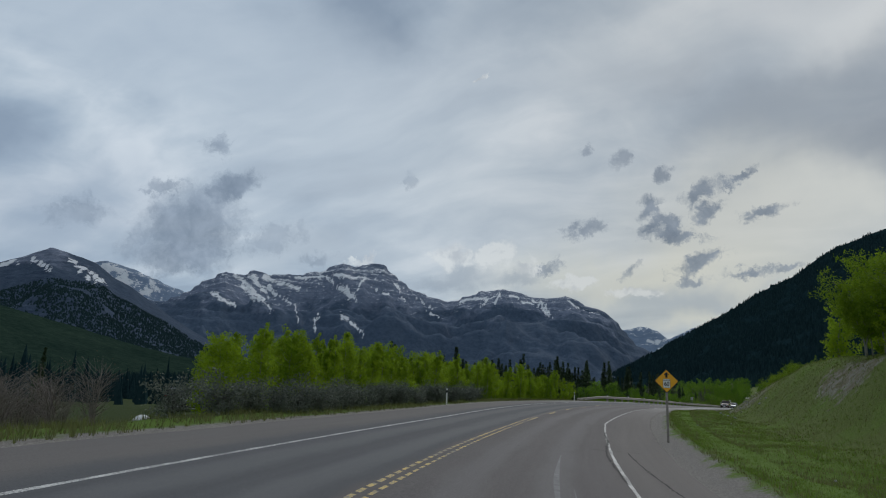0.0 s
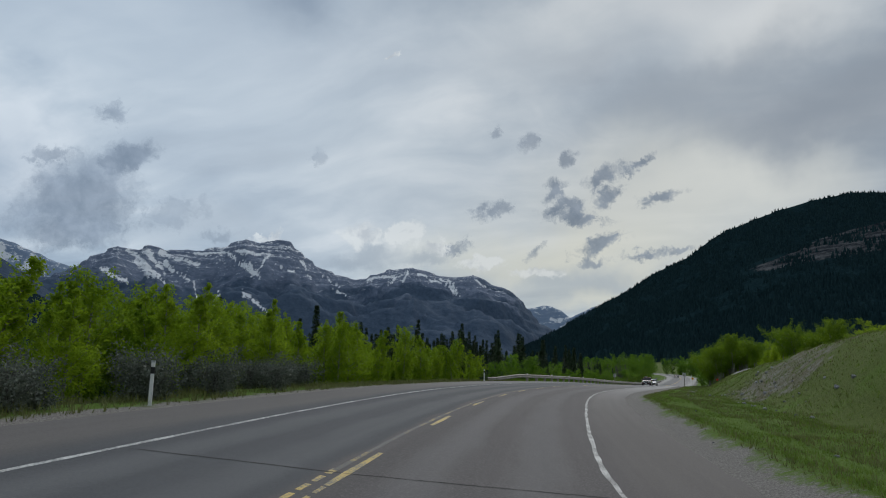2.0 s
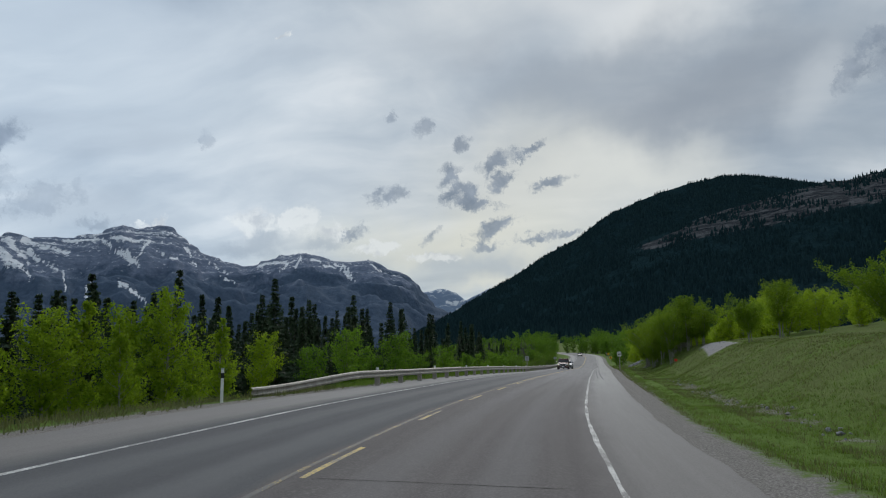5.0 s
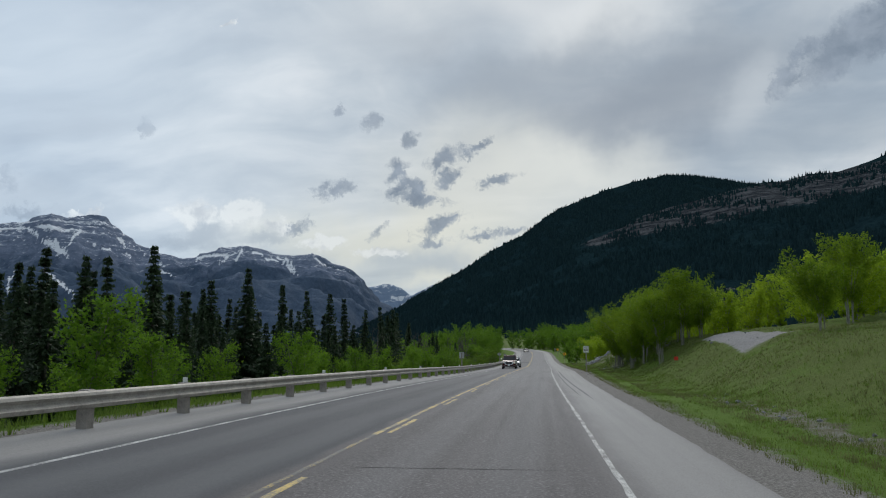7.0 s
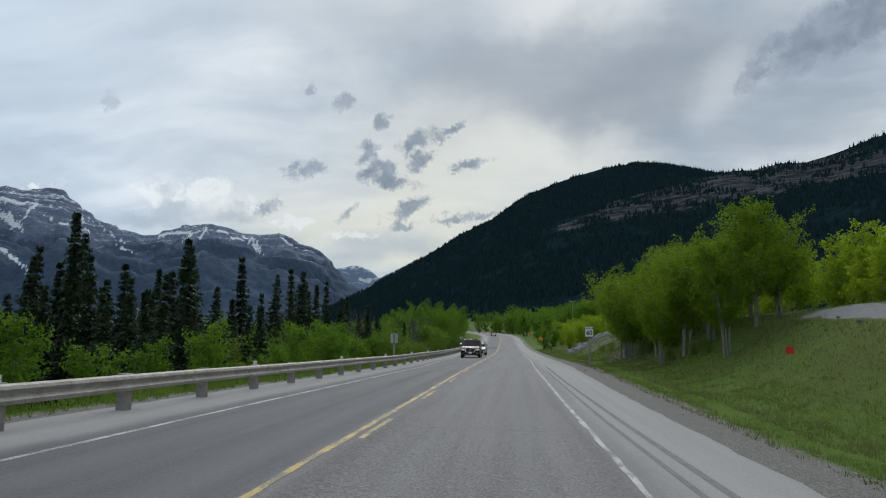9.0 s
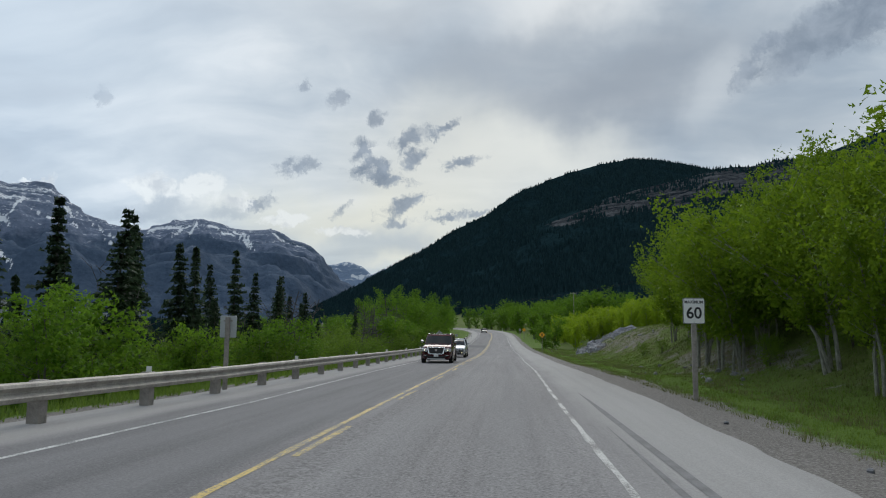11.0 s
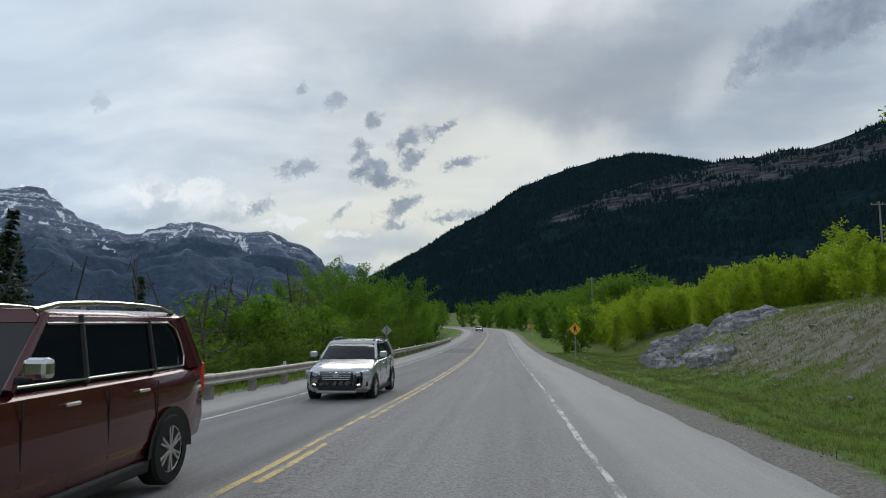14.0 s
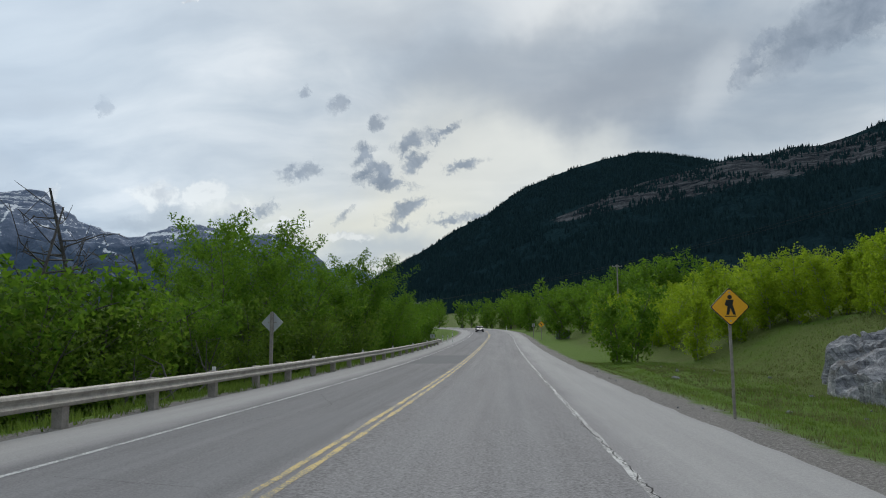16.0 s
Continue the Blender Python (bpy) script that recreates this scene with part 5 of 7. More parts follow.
def upright(ob, y, d, up=0.0, turn=0.0, paved=False):
    """Stands a thing on the ground at y, d, facing traffic that comes up the road (towards -y)."""
    at = paving(y, d) if paved else place(y, d, up)
    ob.matrix_basis = Matrix.Translation(at) @ Matrix.Rotation(-heading(y) + turn, 4, "Z")
    return ob


# ---- guardrail on the left
RAIL_D = [(-137, -8.9), (-129, -7.5), (-120, -6.8), (-105, -6.6), (-75, -6.5), (-50, -6.4), (-35, -6.5), (-10, -7.0), (15, -7.55), (40, -7.5), (70, -7.1), (96, -6.7)]


def rail_d(y):
    return float(hermite(y, np.array([r[0] for r in RAIL_D], float), np.array([r[1] for r in RAIL_D], float)))


rail = new("guardrail")
SPAN = 3.75
rail_ys = np.arange(-136.5, 95.0, SPAN)
PROFILE = [(0.0, 0.42), (0.07, 0.45), (0.10, 0.50), (0.02, 0.565), (0.02, 0.60), (0.10, 0.665), (0.07, 0.715), (0.0, 0.745), (-0.012, 0.735), (0.05, 0.70), (0.075, 0.665), (0.0, 0.60), (0.0, 0.565), (0.075, 0.50), (0.05, 0.46), (-0.012, 0.43)]


def rail_height(y):
    """The end of the rail is turned down to the ground."""
    return -0.50 * (1 - float(smooth(-137, -127, y))) - 0.40 * float(smooth(89, 96, y))


post_bm = bmesh.new()
box(post_bm, (0.24, 0.24, 1.10), (0, 0, 0.16), None, 0.015)
post_me = bpy.data.meshes.new("post")
post_bm.to_mesh(post_me)
post_bm.free()
post_me.materials.append(POST_WOOD)
tab_bm = bmesh.new()
box(tab_bm, (0.13, 0.02, 0.14), (0.02, 0, 0.86), None, 0.004)
tab_me = bpy.data.meshes.new("reflector")
tab_bm.to_mesh(tab_me)
tab_bm.free()
tab_me.materials.append(SIGN_WHITE)
for i, ya in enumerate(rail_ys[:-1]):
    verts, faces = [], []
    for y in np.linspace(ya, ya + SPAN + 0.06, 6):
        drop = rail_height(y)
        dent = 0.015 * float(fbm(y * 0.7, 1.0, 2, 77))
        for off, up in PROFILE:
            p = paving(y, rail_d(y) + off * 1.08 + dent)
            verts.append((p.x, p.y, p.z + up * 1.10 - 0.05 + drop))
    n = len(PROFILE)
    faces = [(k * n + j, (k + 1) * n + j, (k + 1) * n + (j + 1) % n, k * n + (j + 1) % n) for k in range(5) for j in range(n)]
    mesh_ob("beam", verts, faces, GALVANISED, rail, smooth_shade=False)
    p = paving(ya + 0.05, rail_d(ya) - 0.16)
    if -128 < ya < 90:
        post = new("post", post_me)
        post.parent = rail
        post.matrix_basis = Matrix.Translation(p + Vector((0, 0, 0.0))) @ Matrix.Rotation(-heading(ya), 4, "Z") @ Matrix.Diagonal((1, 1, 1.10, 1))
        if i % 3 == 0:
            tab = new("reflector", tab_me)
            tab.parent = rail
            tab.matrix_basis = Matrix.Translation(p + Vector((0, 0, -0.02))) @ Matrix.Rotation(-heading(ya), 4, "Z")
            tab["label"] = "small white reflector tab"
tagged(rail, "weathered galvanised steel guardrail on grey timber posts", "guardrail")


# ---- marker posts
def marker(y, d):
    m = new("delineator_post")
    bm = box(bmesh.new(), (0.10, 0.03, 1.25), (0, 0, 0.50), None, 0.008)
    part("stake", bm, SIGN_WHITE, m)
    part("band", box(bmesh.new(), (0.104, 0.034, 0.17), (0, 0, 0.88)), SIGN_BLACK, m, "black band near the top")
    part("cap", box(bmesh.new(), (0.106, 0.036, 0.05), (0, 0, 1.10)), SIGN_BACK, m, "grey plastic cap")
    upright(m, y, d, 0.0, 0.0)
    return tagged(m, "white plastic marker post with a black band", "marker post", "marker posts")


for y, d in ((-188.0, -8.0), (-139.5, -8.2), (99.0, -7.3), (100.5, -6.6), (102.0, -5.9), (126.0, -8.0), (196.0, -7.0), (190.0, 8.5)):
    marker(y, d)


# ---- traffic signs
def text_part(name, words, size, at, mat, parent, squeeze=1.0):
    cu = bpy.data.curves.new(name, "FONT")
    cu.body, cu.size, cu.align_x, cu.align_y, cu.extrude = words, size, "CENTER", "CENTER", 0.002
    cu.offset = size * 0.018
    tmp = bpy.data.objects.new(name, cu)
    me = bpy.data.meshes.new_from_object(tmp)
    bpy.data.objects.remove(tmp)
    for v in me.vertices:
        v.co = Vector((at[0] + v.co.x * squeeze, at[1] - v.co.z, at[2] + v.co.y))
    me.materials.append(mat)
    ob = new(name, me)
    ob.parent = parent
    return ob


def plate(w, h, t=0.012, corner=0.05, diamond=False):
    """A thin sign plate with rounded corners, standing in the x-z plane about its centre."""
    bm = bmesh.new()
    pts = []
    for cx, cz, a0 in ((w / 2 - corner, h / 2 - corner, 0), (-w / 2 + corner, h / 2 - corner, 90), (-w / 2 + corner, -h / 2 + corner, 180), (w / 2 - corner, -h / 2 + corner, 270)):
        for k in range(5):
            a = radians(a0 + 22.5 * k)
            pts.append((cx + corner * math.cos(a), cz + corner * math.sin(a)))
    if diamond:
        c = math.sqrt(0.5)
        pts = [((x - z) * c, (x + z) * c) for x, z in pts]
    front = [bm.verts.new((x, -t / 2, z)) for x, z in pts]
    rear = [bm.verts.new((x, t / 2, z)) for x, z in pts]
    bm.faces.new(front[::-1])
    bm.faces.new(rear)
    for i in range(len(pts)):
        j = (i + 1) % len(pts)
        bm.faces.new((front[i], front[j], rear[j], rear[i]))
    bmesh.ops.recalc_face_normals(bm, faces=bm.faces)
    return bm


def shift(bm, at):
    bmesh.ops.translate(bm, verts=bm.verts, vec=at)
    return bm


def slab(points, t, at=(0, 0, 0)):
    """A flat shape cut from points in the x-z plane."""
    bm = bmesh.new()
    f = [bm.verts.new((at[0] + x, at[1] - t, at[2] + z)) for x, z in points]
    r = [bm.verts.new((at[0] + x, at[1], at[2] + z)) for x, z in points]
    bm.faces.new(f)
    bm.faces.new(r[::-1])
    for i in range(len(points)):
        j = (i + 1) % len(points)
        bm.faces.new((f[i], r[i], r[j], f[j]))
    bmesh.ops.recalc_face_normals(bm, faces=bm.faces)
    return bm


def sign_post(parent, high, wide=0.12, mat=None):
    part("post", box(bmesh.new(), (wide, wide * 0.8, high + 0.4), (0, 0.07, high / 2 - 0.2), None, 0.012), mat or POST_WOOD, parent)


def bolts(parent, spots):
    for x, z in spots:
        bm = bmesh.new()
        tube(bm, (x, -0.012, z), (x, -0.026, z), 0.018, 0.014, 8)
        part("bolt", bm, SIGN_BACK, parent)


def diamond_sign(side, middle, high, label):
    s = new("warning_sign")
    sign_post(s, high - 0.02, 0.11 if side > 0.7 else 0.06)
    part("backing", shift(plate(side, side, 0.012, 0.05, True), (0, 0.012, middle)), SIGN_BACK, s)
    part("rim", shift(plate(side, side, 0.012, 0.05, True), (0, 0.0, middle)), SIGN_BLACK, s, "thin black border line")
    part("face", shift(plate(side * 0.94, side * 0.94, 0.012, 0.05, True), (0, -0.006, middle)), SIGN_YELLOW, s, "amber reflective sheet")
    return tagged(s, label, "road sign")


# speed limit ahead
s = diamond_sign(0.80, 2.88, 3.3, "amber diamond sign with arrow over a white speed panel")
ARROW = [(0, 0.17), (0.14, 0.02), (0.05, 0.045), (0.05, -0.10), (-0.05, -0.10), (-0.05, 0.045), (-0.14, 0.02)]
part("arrow", slab(ARROW, 0.006, (0, -0.0135, 3.14)), SIGN_BLACK, s, "black arrow pointing up")
panel_at = 2.77
part("panel_edge", shift(plate(0.335, 0.43, 0.006, 0.03), (0, -0.014, panel_at)), SIGN_BLACK, s, "black edge line")
part("panel", shift(plate(0.315, 0.41, 0.006, 0.03), (0, -0.018, panel_at)), SIGN_WHITE, s, "white speed panel")
text_part("lettering", "MAXIMUM", 0.072, (0, -0.0235, panel_at + 0.145), SIGN_BLACK, s, 0.92)
text_part("numeral", "60", 0.27, (0, -0.0235, panel_at - 0.035), SIGN_BLACK, s, 0.92)
bolts(s, [(0, 2.49), (0, 3.30)])
upright(s, -195.5, 8.6, 0.0, radians(2))

# crossing sign: the figure is a plain shape
s = diamond_sign(0.60, 2.46, 2.75, "amber diamond crossing sign on a slim post")
part("symbol", slab([(-0.085, -0.21), (-0.03, -0.21), (0.005, -0.07), (0.06, -0.21), (0.115, -0.21), (0.055, 0.02), (0.085, 0.115), (-0.075, 0.115), (-0.11, 0.0), (-0.055, -0.03)], 0.006, (0, -0.0135, 2.50)), SIGN_BLACK, s, "plain black crossing symbol")
bm = bmesh.new()
tube(bm, (0.0, -0.0135, 2.672), (0.0, -0.0195, 2.672), 0.048, 0.048, 14)
part("symbol_dot", bm, SIGN_BLACK, s, "round black dot")
part("symbol_bar", box(bmesh.new(), (0.24, 0.006, 0.018), (0, -0.016, 2.255)), SIGN_BLACK, s, "thin black bar")
bolts(s, [(0, 2.15), (0, 2.77)])
upright(s, 15.75, 9.0, -0.05)

# curve warning further up
s = diamond_sign(0.75, 2.6, 3.0, "amber diamond curve sign on a thin post")
part("arrow", slab([(0.03, -0.26), (0.10, -0.26), (0.10, 0.0), (-0.02, 0.13), (0.03, 0.19), (-0.17, 0.20), (-0.14, 0.0), (-0.08, 0.06), (0.03, -0.05)], 0.006, (0, -0.0135, 2.6)), SIGN_BLACK, s, "black bent arrow")
upright(s, 112.0, 10.4, -0.05)

# speed limit
s = new("speed_limit_sign")
sign_post(s, 2.78, 0.13)
part("backing", shift(plate(0.58, 0.72, 0.012, 0.05), (0, 0.012, 2.45)), SIGN_BACK, s)
part("border", shift(plate(0.565, 0.705, 0.012, 0.05), (0, 0, 2.45)), SIGN_BLACK, s, "thin black border")
part("face", shift(plate(0.545, 0.685, 0.012, 0.045), (0, -0.006, 2.45)), SIGN_WHITE, s, "white reflective sheet")
text_part("lettering", "MAXIMUM", 0.118, (0, -0.0135, 2.69), SIGN_BLACK, s, 0.90)
text_part("numeral", "60", 0.44, (0, -0.0135, 2.38), SIGN_BLACK, s, 0.95)
bolts(s, [(0, 2.14), (0, 2.76)])
upright(s, -53.6, 9.52, 0.0, radians(-4))
tagged(s, "white speed limit sign on a grey timber post", "road sign")


def blank_back(name, y, d, w, h, high, diamond, label):
    """A sign for the other direction, seen from behind."""
    s = new(name)
    part("post", box(bmesh.new(), (0.13, 0.10, high + 0.5), (0, -0.07, high / 2 - 0.25), None, 0.012), POST_WOOD, s)
    part("plate", shift(plate(w, h, 0.015, 0.04, diamond), (0, 0, high - (0.3 if not diamond else 0.42))), SIGN_BACK, s, "bare aluminium back")
    part("bracket", box(bmesh.new(), (w * 0.55, 0.02, 0.04), (0, -0.018, high - (0.12 if not diamond else 0.42))), GALVANISED, s)
    upright(s, y, d, 0.0)
    return tagged(s, label, "road sign")


blank_back("sign_back", -52.25, -7.05, 0.55, 0.70, 2.35, False, "grey back of a rectangular road sign on a post")
blank_back("sign_back", 27.2, -8.05, 0.66, 0.66, 2.9, True, "grey back of a diamond road sign on a post")
blank_back("sign_back", 122.0, -12.0, 0.8, 0.7, 1.6, False, "grey back of a low information board")
blank_back("sign_back", 128.0, 9.8, 0.5, 0.65, 2.6, False, "small white sign far along the road")

# steel cabinet beside the verge
cab = new("utility_cabinet")
part("body", box(bmesh.new(), (2.3, 1.0, 1.5), (0, 0, 0.7), None, 0.04), plain("grey_green_steel", (0.20, 0.225, 0.235), 0.5, 0.2, 0.1, 2.0), cab)
part("lid", box(bmesh.new(), (2.4, 1.1, 0.08), (0, 0, 1.49), None, 0.02), GALVANISED, cab, "flat steel lid")
for x in (-0.58, 0.58):
    door = part("door", box(bmesh.new(), (1.05, 0.03, 1.25), (x, -0.515, 0.72), None, 0.01), plain("cabinet_door_paint", (0.22, 0.245, 0.255), 0.5, 0.2, 0.1, 2.0), cab)
    part("handle", box(bmesh.new(), (0.04, 0.04, 0.22), (x + (0.42 if x < 0 else -0.42), -0.545, 0.75), None, 0.008), SIGN_BLACK, door)
upright(cab, 118.0, 15.0)
tagged(cab, "grey steel utility cabinet on the grass", "cabinet")


# ---- power poles and wires
def power_pole(x, y, high, arm):
    pole = new("utility_pole")
    bm = bmesh.new()
    tube(bm, (0, 0, -0.5), (0, 0, high), 0.17, 0.11, 10)
    part("pole", bm, POST_WOOD, pole)
    part("crossarm", box(bmesh.new(), (arm, 0.12, 0.14), (0, -0.12, high - 0.45), None, 0.01), POST_WOOD, pole)
    for k in (-0.45, -0.15, 0.15, 0.45):
        bm = bmesh.new()
        tube(bm, (arm * k, -0.12, high - 0.38), (arm * k, -0.12, high - 0.17), 0.05, 0.035, 8)
        part("insulator", bm, SIGN_BACK, pole)
    pole.matrix_basis = Matrix.Translation(on_ground(x, y))
    tagged(pole, "weathered wooden utility pole with a crossarm", "utility pole", "power line poles")
    return on_ground(x, y) + Vector((0, -0.12, high - 0.17))


wire_ends = [power_pole(-36.0, 215.0, 13.0, 3.6), power_pole(17.0, 128.0, 11.0, 1.8), power_pole(52.0, 72.0, 13.5, 2.4), power_pole(92.0, 10.0, 13.0, 2.4)]
def cable(pts, r):
    """One unbroken tube through points."""
    rings = []
    for p in pts:
        rings += [(p.x + r * math.cos(t), p.y, p.z + r * math.sin(t)) for t in (0.0, 2.09, 4.19)]
    faces = [(3 * i + j, 3 * i + 3 + j, 3 * i + 3 + (j + 1) % 3, 3 * i + (j + 1) % 3) for i in range(len(pts) - 1) for j in range(3)]
    return tagged(mesh_ob("power_cable", rings, faces, SIGN_BLACK), "thin black overhead power cable", "cable", "overhead cables")


for a, b in zip(wire_ends[:-1], wire_ends[1:]):
    for k in (-0.9, 0.9):
        cable([a.lerp(b, i / 12) + Vector((k, 0, -3.2 * (i / 12) * (1 - i / 12))) for i in range(13)], 0.022)


# ---- rock outcrop and loose stone
def outcrop(y0, y1, d0, d1, label):
    """Bedrock breaking through the bank: split into tilted blocks, with a broken end face and a bare crest."""
    ny, nd = int((y1 - y0) / 0.13), int((d1 - d0) / 0.11)
    y, d = (v.ravel() for v in np.meshgrid(np.linspace(y0, y1, ny), np.linspace(d0, d1, nd), indexing="ij"))
    wy, wd = y + 0.5 * fbm(y * 0.5, d * 0.5, 3, 5), d + 0.5 * fbm(y * 0.5 + 9, d * 0.5, 3, 6)
    # blocks, longer along the beds than across them
    p, q = (wy * 0.85 - wd * 0.52) / 1.7, (wy * 0.52 + wd * 0.85) / 0.75
    best, second, lump, cell = np.full(y.size, 9.0), np.full(y.size, 9.0), np.zeros(y.size), np.zeros(y.size)
    for i in (-1, 0, 1):
        for j in (-1, 0, 1):
            ci, cj = np.floor(p) + i, np.floor(q) + j
            dp, dq = p - ci - lattice(ci, cj, 1), q - cj - lattice(ci, cj, 2)
            r = np.hypot(dp, dq)
            tilt = lattice(ci, cj, 3) - 0.5 + 0.55 * dp * (lattice(ci, cj, 4) - 0.3) + 0.5 * dq * (lattice(ci, cj, 5) - 0.2)
            nearer = r < best
            second = np.where(nearer, best, np.minimum(second, r))
            lump = np.where(nearer, tilt, lump)
            cell = np.where(nearer, ci * 1000 + cj, cell)
            best = np.minimum(best, r)
    joint = smooth(0.0, 0.10, second - best)
    ragged = fbm(y * 0.45, d * 0.45, 4, 12)
    # the end face, the crest behind it and a low shelf in front
    past = y - np.interp(d, [13, 14.4, 15.4, 17.4, 20], [14.2, 15.0, 23.0, 28.0, 29.5]) + 1.4 * ragged
    stop = 1 - smooth(-0.6, 0.2, past)
    end = smooth(-6.5, -4.5, past + 1.6 * ragged) * stop * smooth(13.7, 14.2, d + 0.8 * ragged) * (1 - smooth(21.2, 22.4, d))
    crest = smooth(8.5, 11.5, y + 3 * ragged) * stop * smooth(18.6, 19.6, d + 1.6 * ragged) * (1 - smooth(21.4, 22.6, d + ragged))
    shelf = smooth(4.4, 5.4, y + 3 * ragged) * (1 - smooth(10, 11, y)) * smooth(14.2, 14.8, d + 1.4 * ragged) * (1 - smooth(16.4, 17.2, d + 2.0 * ragged))
    cover = np.maximum(np.maximum(end, crest), 0.8 * shelf)
    swell = np.maximum(np.maximum(end * np.interp(d, [13, 14.6, 18, 21], [0.3, 0.45, 0.45, 0.3]), 0.35 * crest), 0.3 * shelf)
    swell = swell + 0.75 * end * smooth(15, 21, y) * smooth(14.5, 18.5, d)
    h = swell + cover * (0.55 * lump + 0.18 * fbm(y * 2.0, d * 2.0, 3, 14)) - 0.16 * cover * (1 - joint) - 0.45 * (1 - smooth(0.0, 0.5, cover))
    x, yy, z = place_all(y, d)
    lean = cover * (0.35 * lump + 0.25 * fbm(y * 1.3 + 4, d * 1.3, 3, 19))
    verts, faces = np.stack([x - lean, yy + 0.6 * lean, z + h], 1), grid_faces(ny, nd)
    seen = cover[faces].max(1) > 0.02
    key = np.where(cover[faces[:, 0]] > 0.45, cell[faces[:, 0]], -1e9)
    ob = new("rock_outcrop")
    for k in np.unique(key[seen]):
        own = faces[seen & (key == k)]
        used, back = np.unique(own, return_inverse=True)
        flat_ob("rock_skirt" if k < -1e8 else "rock_block", verts[used], back.reshape(own.shape), ROCK, ob)
    return tagged(ob, label, "rock")


outcrop(-2.5, 31.5, 13.0, 23.0, "broken grey limestone outcrop in the grassy bank")


def boulder(seed):
    g = np.random.default_rng(seed)
    bm = bmesh.new()
    bmesh.ops.create_icosphere(bm, subdivisions=2, radius=0.5)
    k = g.uniform(0.65, 1.25, 3)
    cuts = [(Vector(g.normal(size=3)).normalized(), g.uniform(0.28, 0.42)) for _ in range(7)]
    for v in bm.verts:
        for nrm, lim in cuts:
            over = v.co.dot(nrm) - lim
            if over > 0:
                v.co -= nrm * over
        v.co = Vector((v.co.x * k[0], v.co.y * k[1], v.co.z * k[2] * 0.75))
    me = bpy.data.meshes.new("boulder")
    bm.to_mesh(me)
    bm.free()
    me.materials.append(ROCK)
    return me


BOULDERS = [boulder(s) for s in range(6)]
g = np.random.default_rng(44)
STONES = [(-168, -146, 14.2, 19.5, 72, 0.06, 0.32), (-172, -150, 14.0, 15.6, 24, 0.05, 0.22), (-10, 20, 13.0, 20.5, 60, 0.08, 0.42), (-84, -62, 20.0, 24.5, 20, 0.08, 0.3), (-142, -94, 12.7, 14.2, 56, 0.06, 0.26),
          (-216, -130, 9.0, 14.0, 14, 0.06, 0.18), (-48, -26, 12.0, 16.5, 22, 0.12, 0.35), (-90, 40, 8.2, 9.4, 22, 0.05, 0.14), (18, 40, 11, 18, 8, 0.15, 0.4)]
for y0, y1, d0, d1, count, small, large in STONES:
    for i in range(count):
        size = small + (large - small) * g.uniform() ** 2
        ob = new("stone", BOULDERS[int(g.integers(0, 6))])
        p = place(g.uniform(y0, y1), g.uniform(d0, d1))
        ob.matrix_basis = Matrix.LocRotScale(p + Vector((0, 0, size * 0.12)), Euler((g.normal() * 0.3, g.normal() * 0.3, g.uniform(0, 6.28))), Vector((size, size, size)))
        tagged(ob, "pale grey broken stone lying in the grass", "stone", "loose stones")

# red flagging on the bank
flag = new("marker_flag")
bm = bmesh.new()
tube(bm, (0, 0, -0.1), (0, 0, 0.75), 0.012, 0.010, 6)
part("stake", bm, POST_WOOD, flag)
part("flag", shift(plate(0.34, 0.30, 0.01, 0.03), (0.17, 0, 0.62)), RED_TAPE, flag, "bright red plastic flag")
upright(flag, -71.6, 16.7)
tagged(flag, "small red survey flag on a stake", "flag")

# fallen grey branches behind the rail
for y, d, seed in ((24.0, -9.4, 5), (20.5, -9.8, 6)):
    g = np.random.default_rng(seed)
    bm = bmesh.new()
    for k in range(5):
        a = Vector((g.normal() * 0.3, g.normal() * 0.4, 0.05))
        tip = a + Vector((g.normal() * 0.8, 1.0 + g.normal() * 1.2, g.uniform(0.6, 2.0)))
        mid = a.lerp(tip, 0.5) + Vector((g.normal() * 0.2, g.normal() * 0.2, g.normal() * 0.2))
        stem(bm, [a, mid, tip], 0.045, 0.008, 5)
        for j in range(4):
            e = mid.lerp(tip, g.uniform())
            stem(bm, [e, e + Vector(g.normal(size=3) * 0.35)], 0.012, 0.003, 3)
    ob = part("fallen_branch", bm, DEAD_BARK)
    ob.matrix_basis = Matrix.Translation(place(y, d))
    tagged(ob, "bare grey fallen branch behind the guardrail", "branch")


# ---------------------------------------------------------------- vehicles
CAR_GLASS = plain("dark_car_glass", (0.010, 0.013, 0.016), 0.06, 0.0, 0.05, 2.0)
TYRE = plain("tyre_rubber", (0.012, 0.012, 0.012), 0.85, 0.0, 0.1, 8.0)
ALLOY = plain("silver_alloy", (0.50, 0.50, 0.50), 0.3, 0.8, 0.05, 3.0)
CHROME = plain("chrome", (0.70, 0.70, 0.70), 0.15, 1.0, 0.03, 3.0)
TRIM = plain("black_plastic_trim", (0.016, 0.016, 0.017), 0.65, 0.0, 0.1, 6.0)
LENS = plain("clear_headlamp", (0.60, 0.62, 0.63), 0.08, 0.3, 0.05, 6.0)


def lamp_glow(n, b, out):
    b.inputs["Base Color"].default_value = (0.9, 0.85, 0.7, 1)
    b.inputs["Emission Color"].default_value = (1.0, 0.86, 0.58, 1)
    b.inputs["Emission Strength"].default_value = 1.6


LIT = material("lit_lamp", lamp_glow)


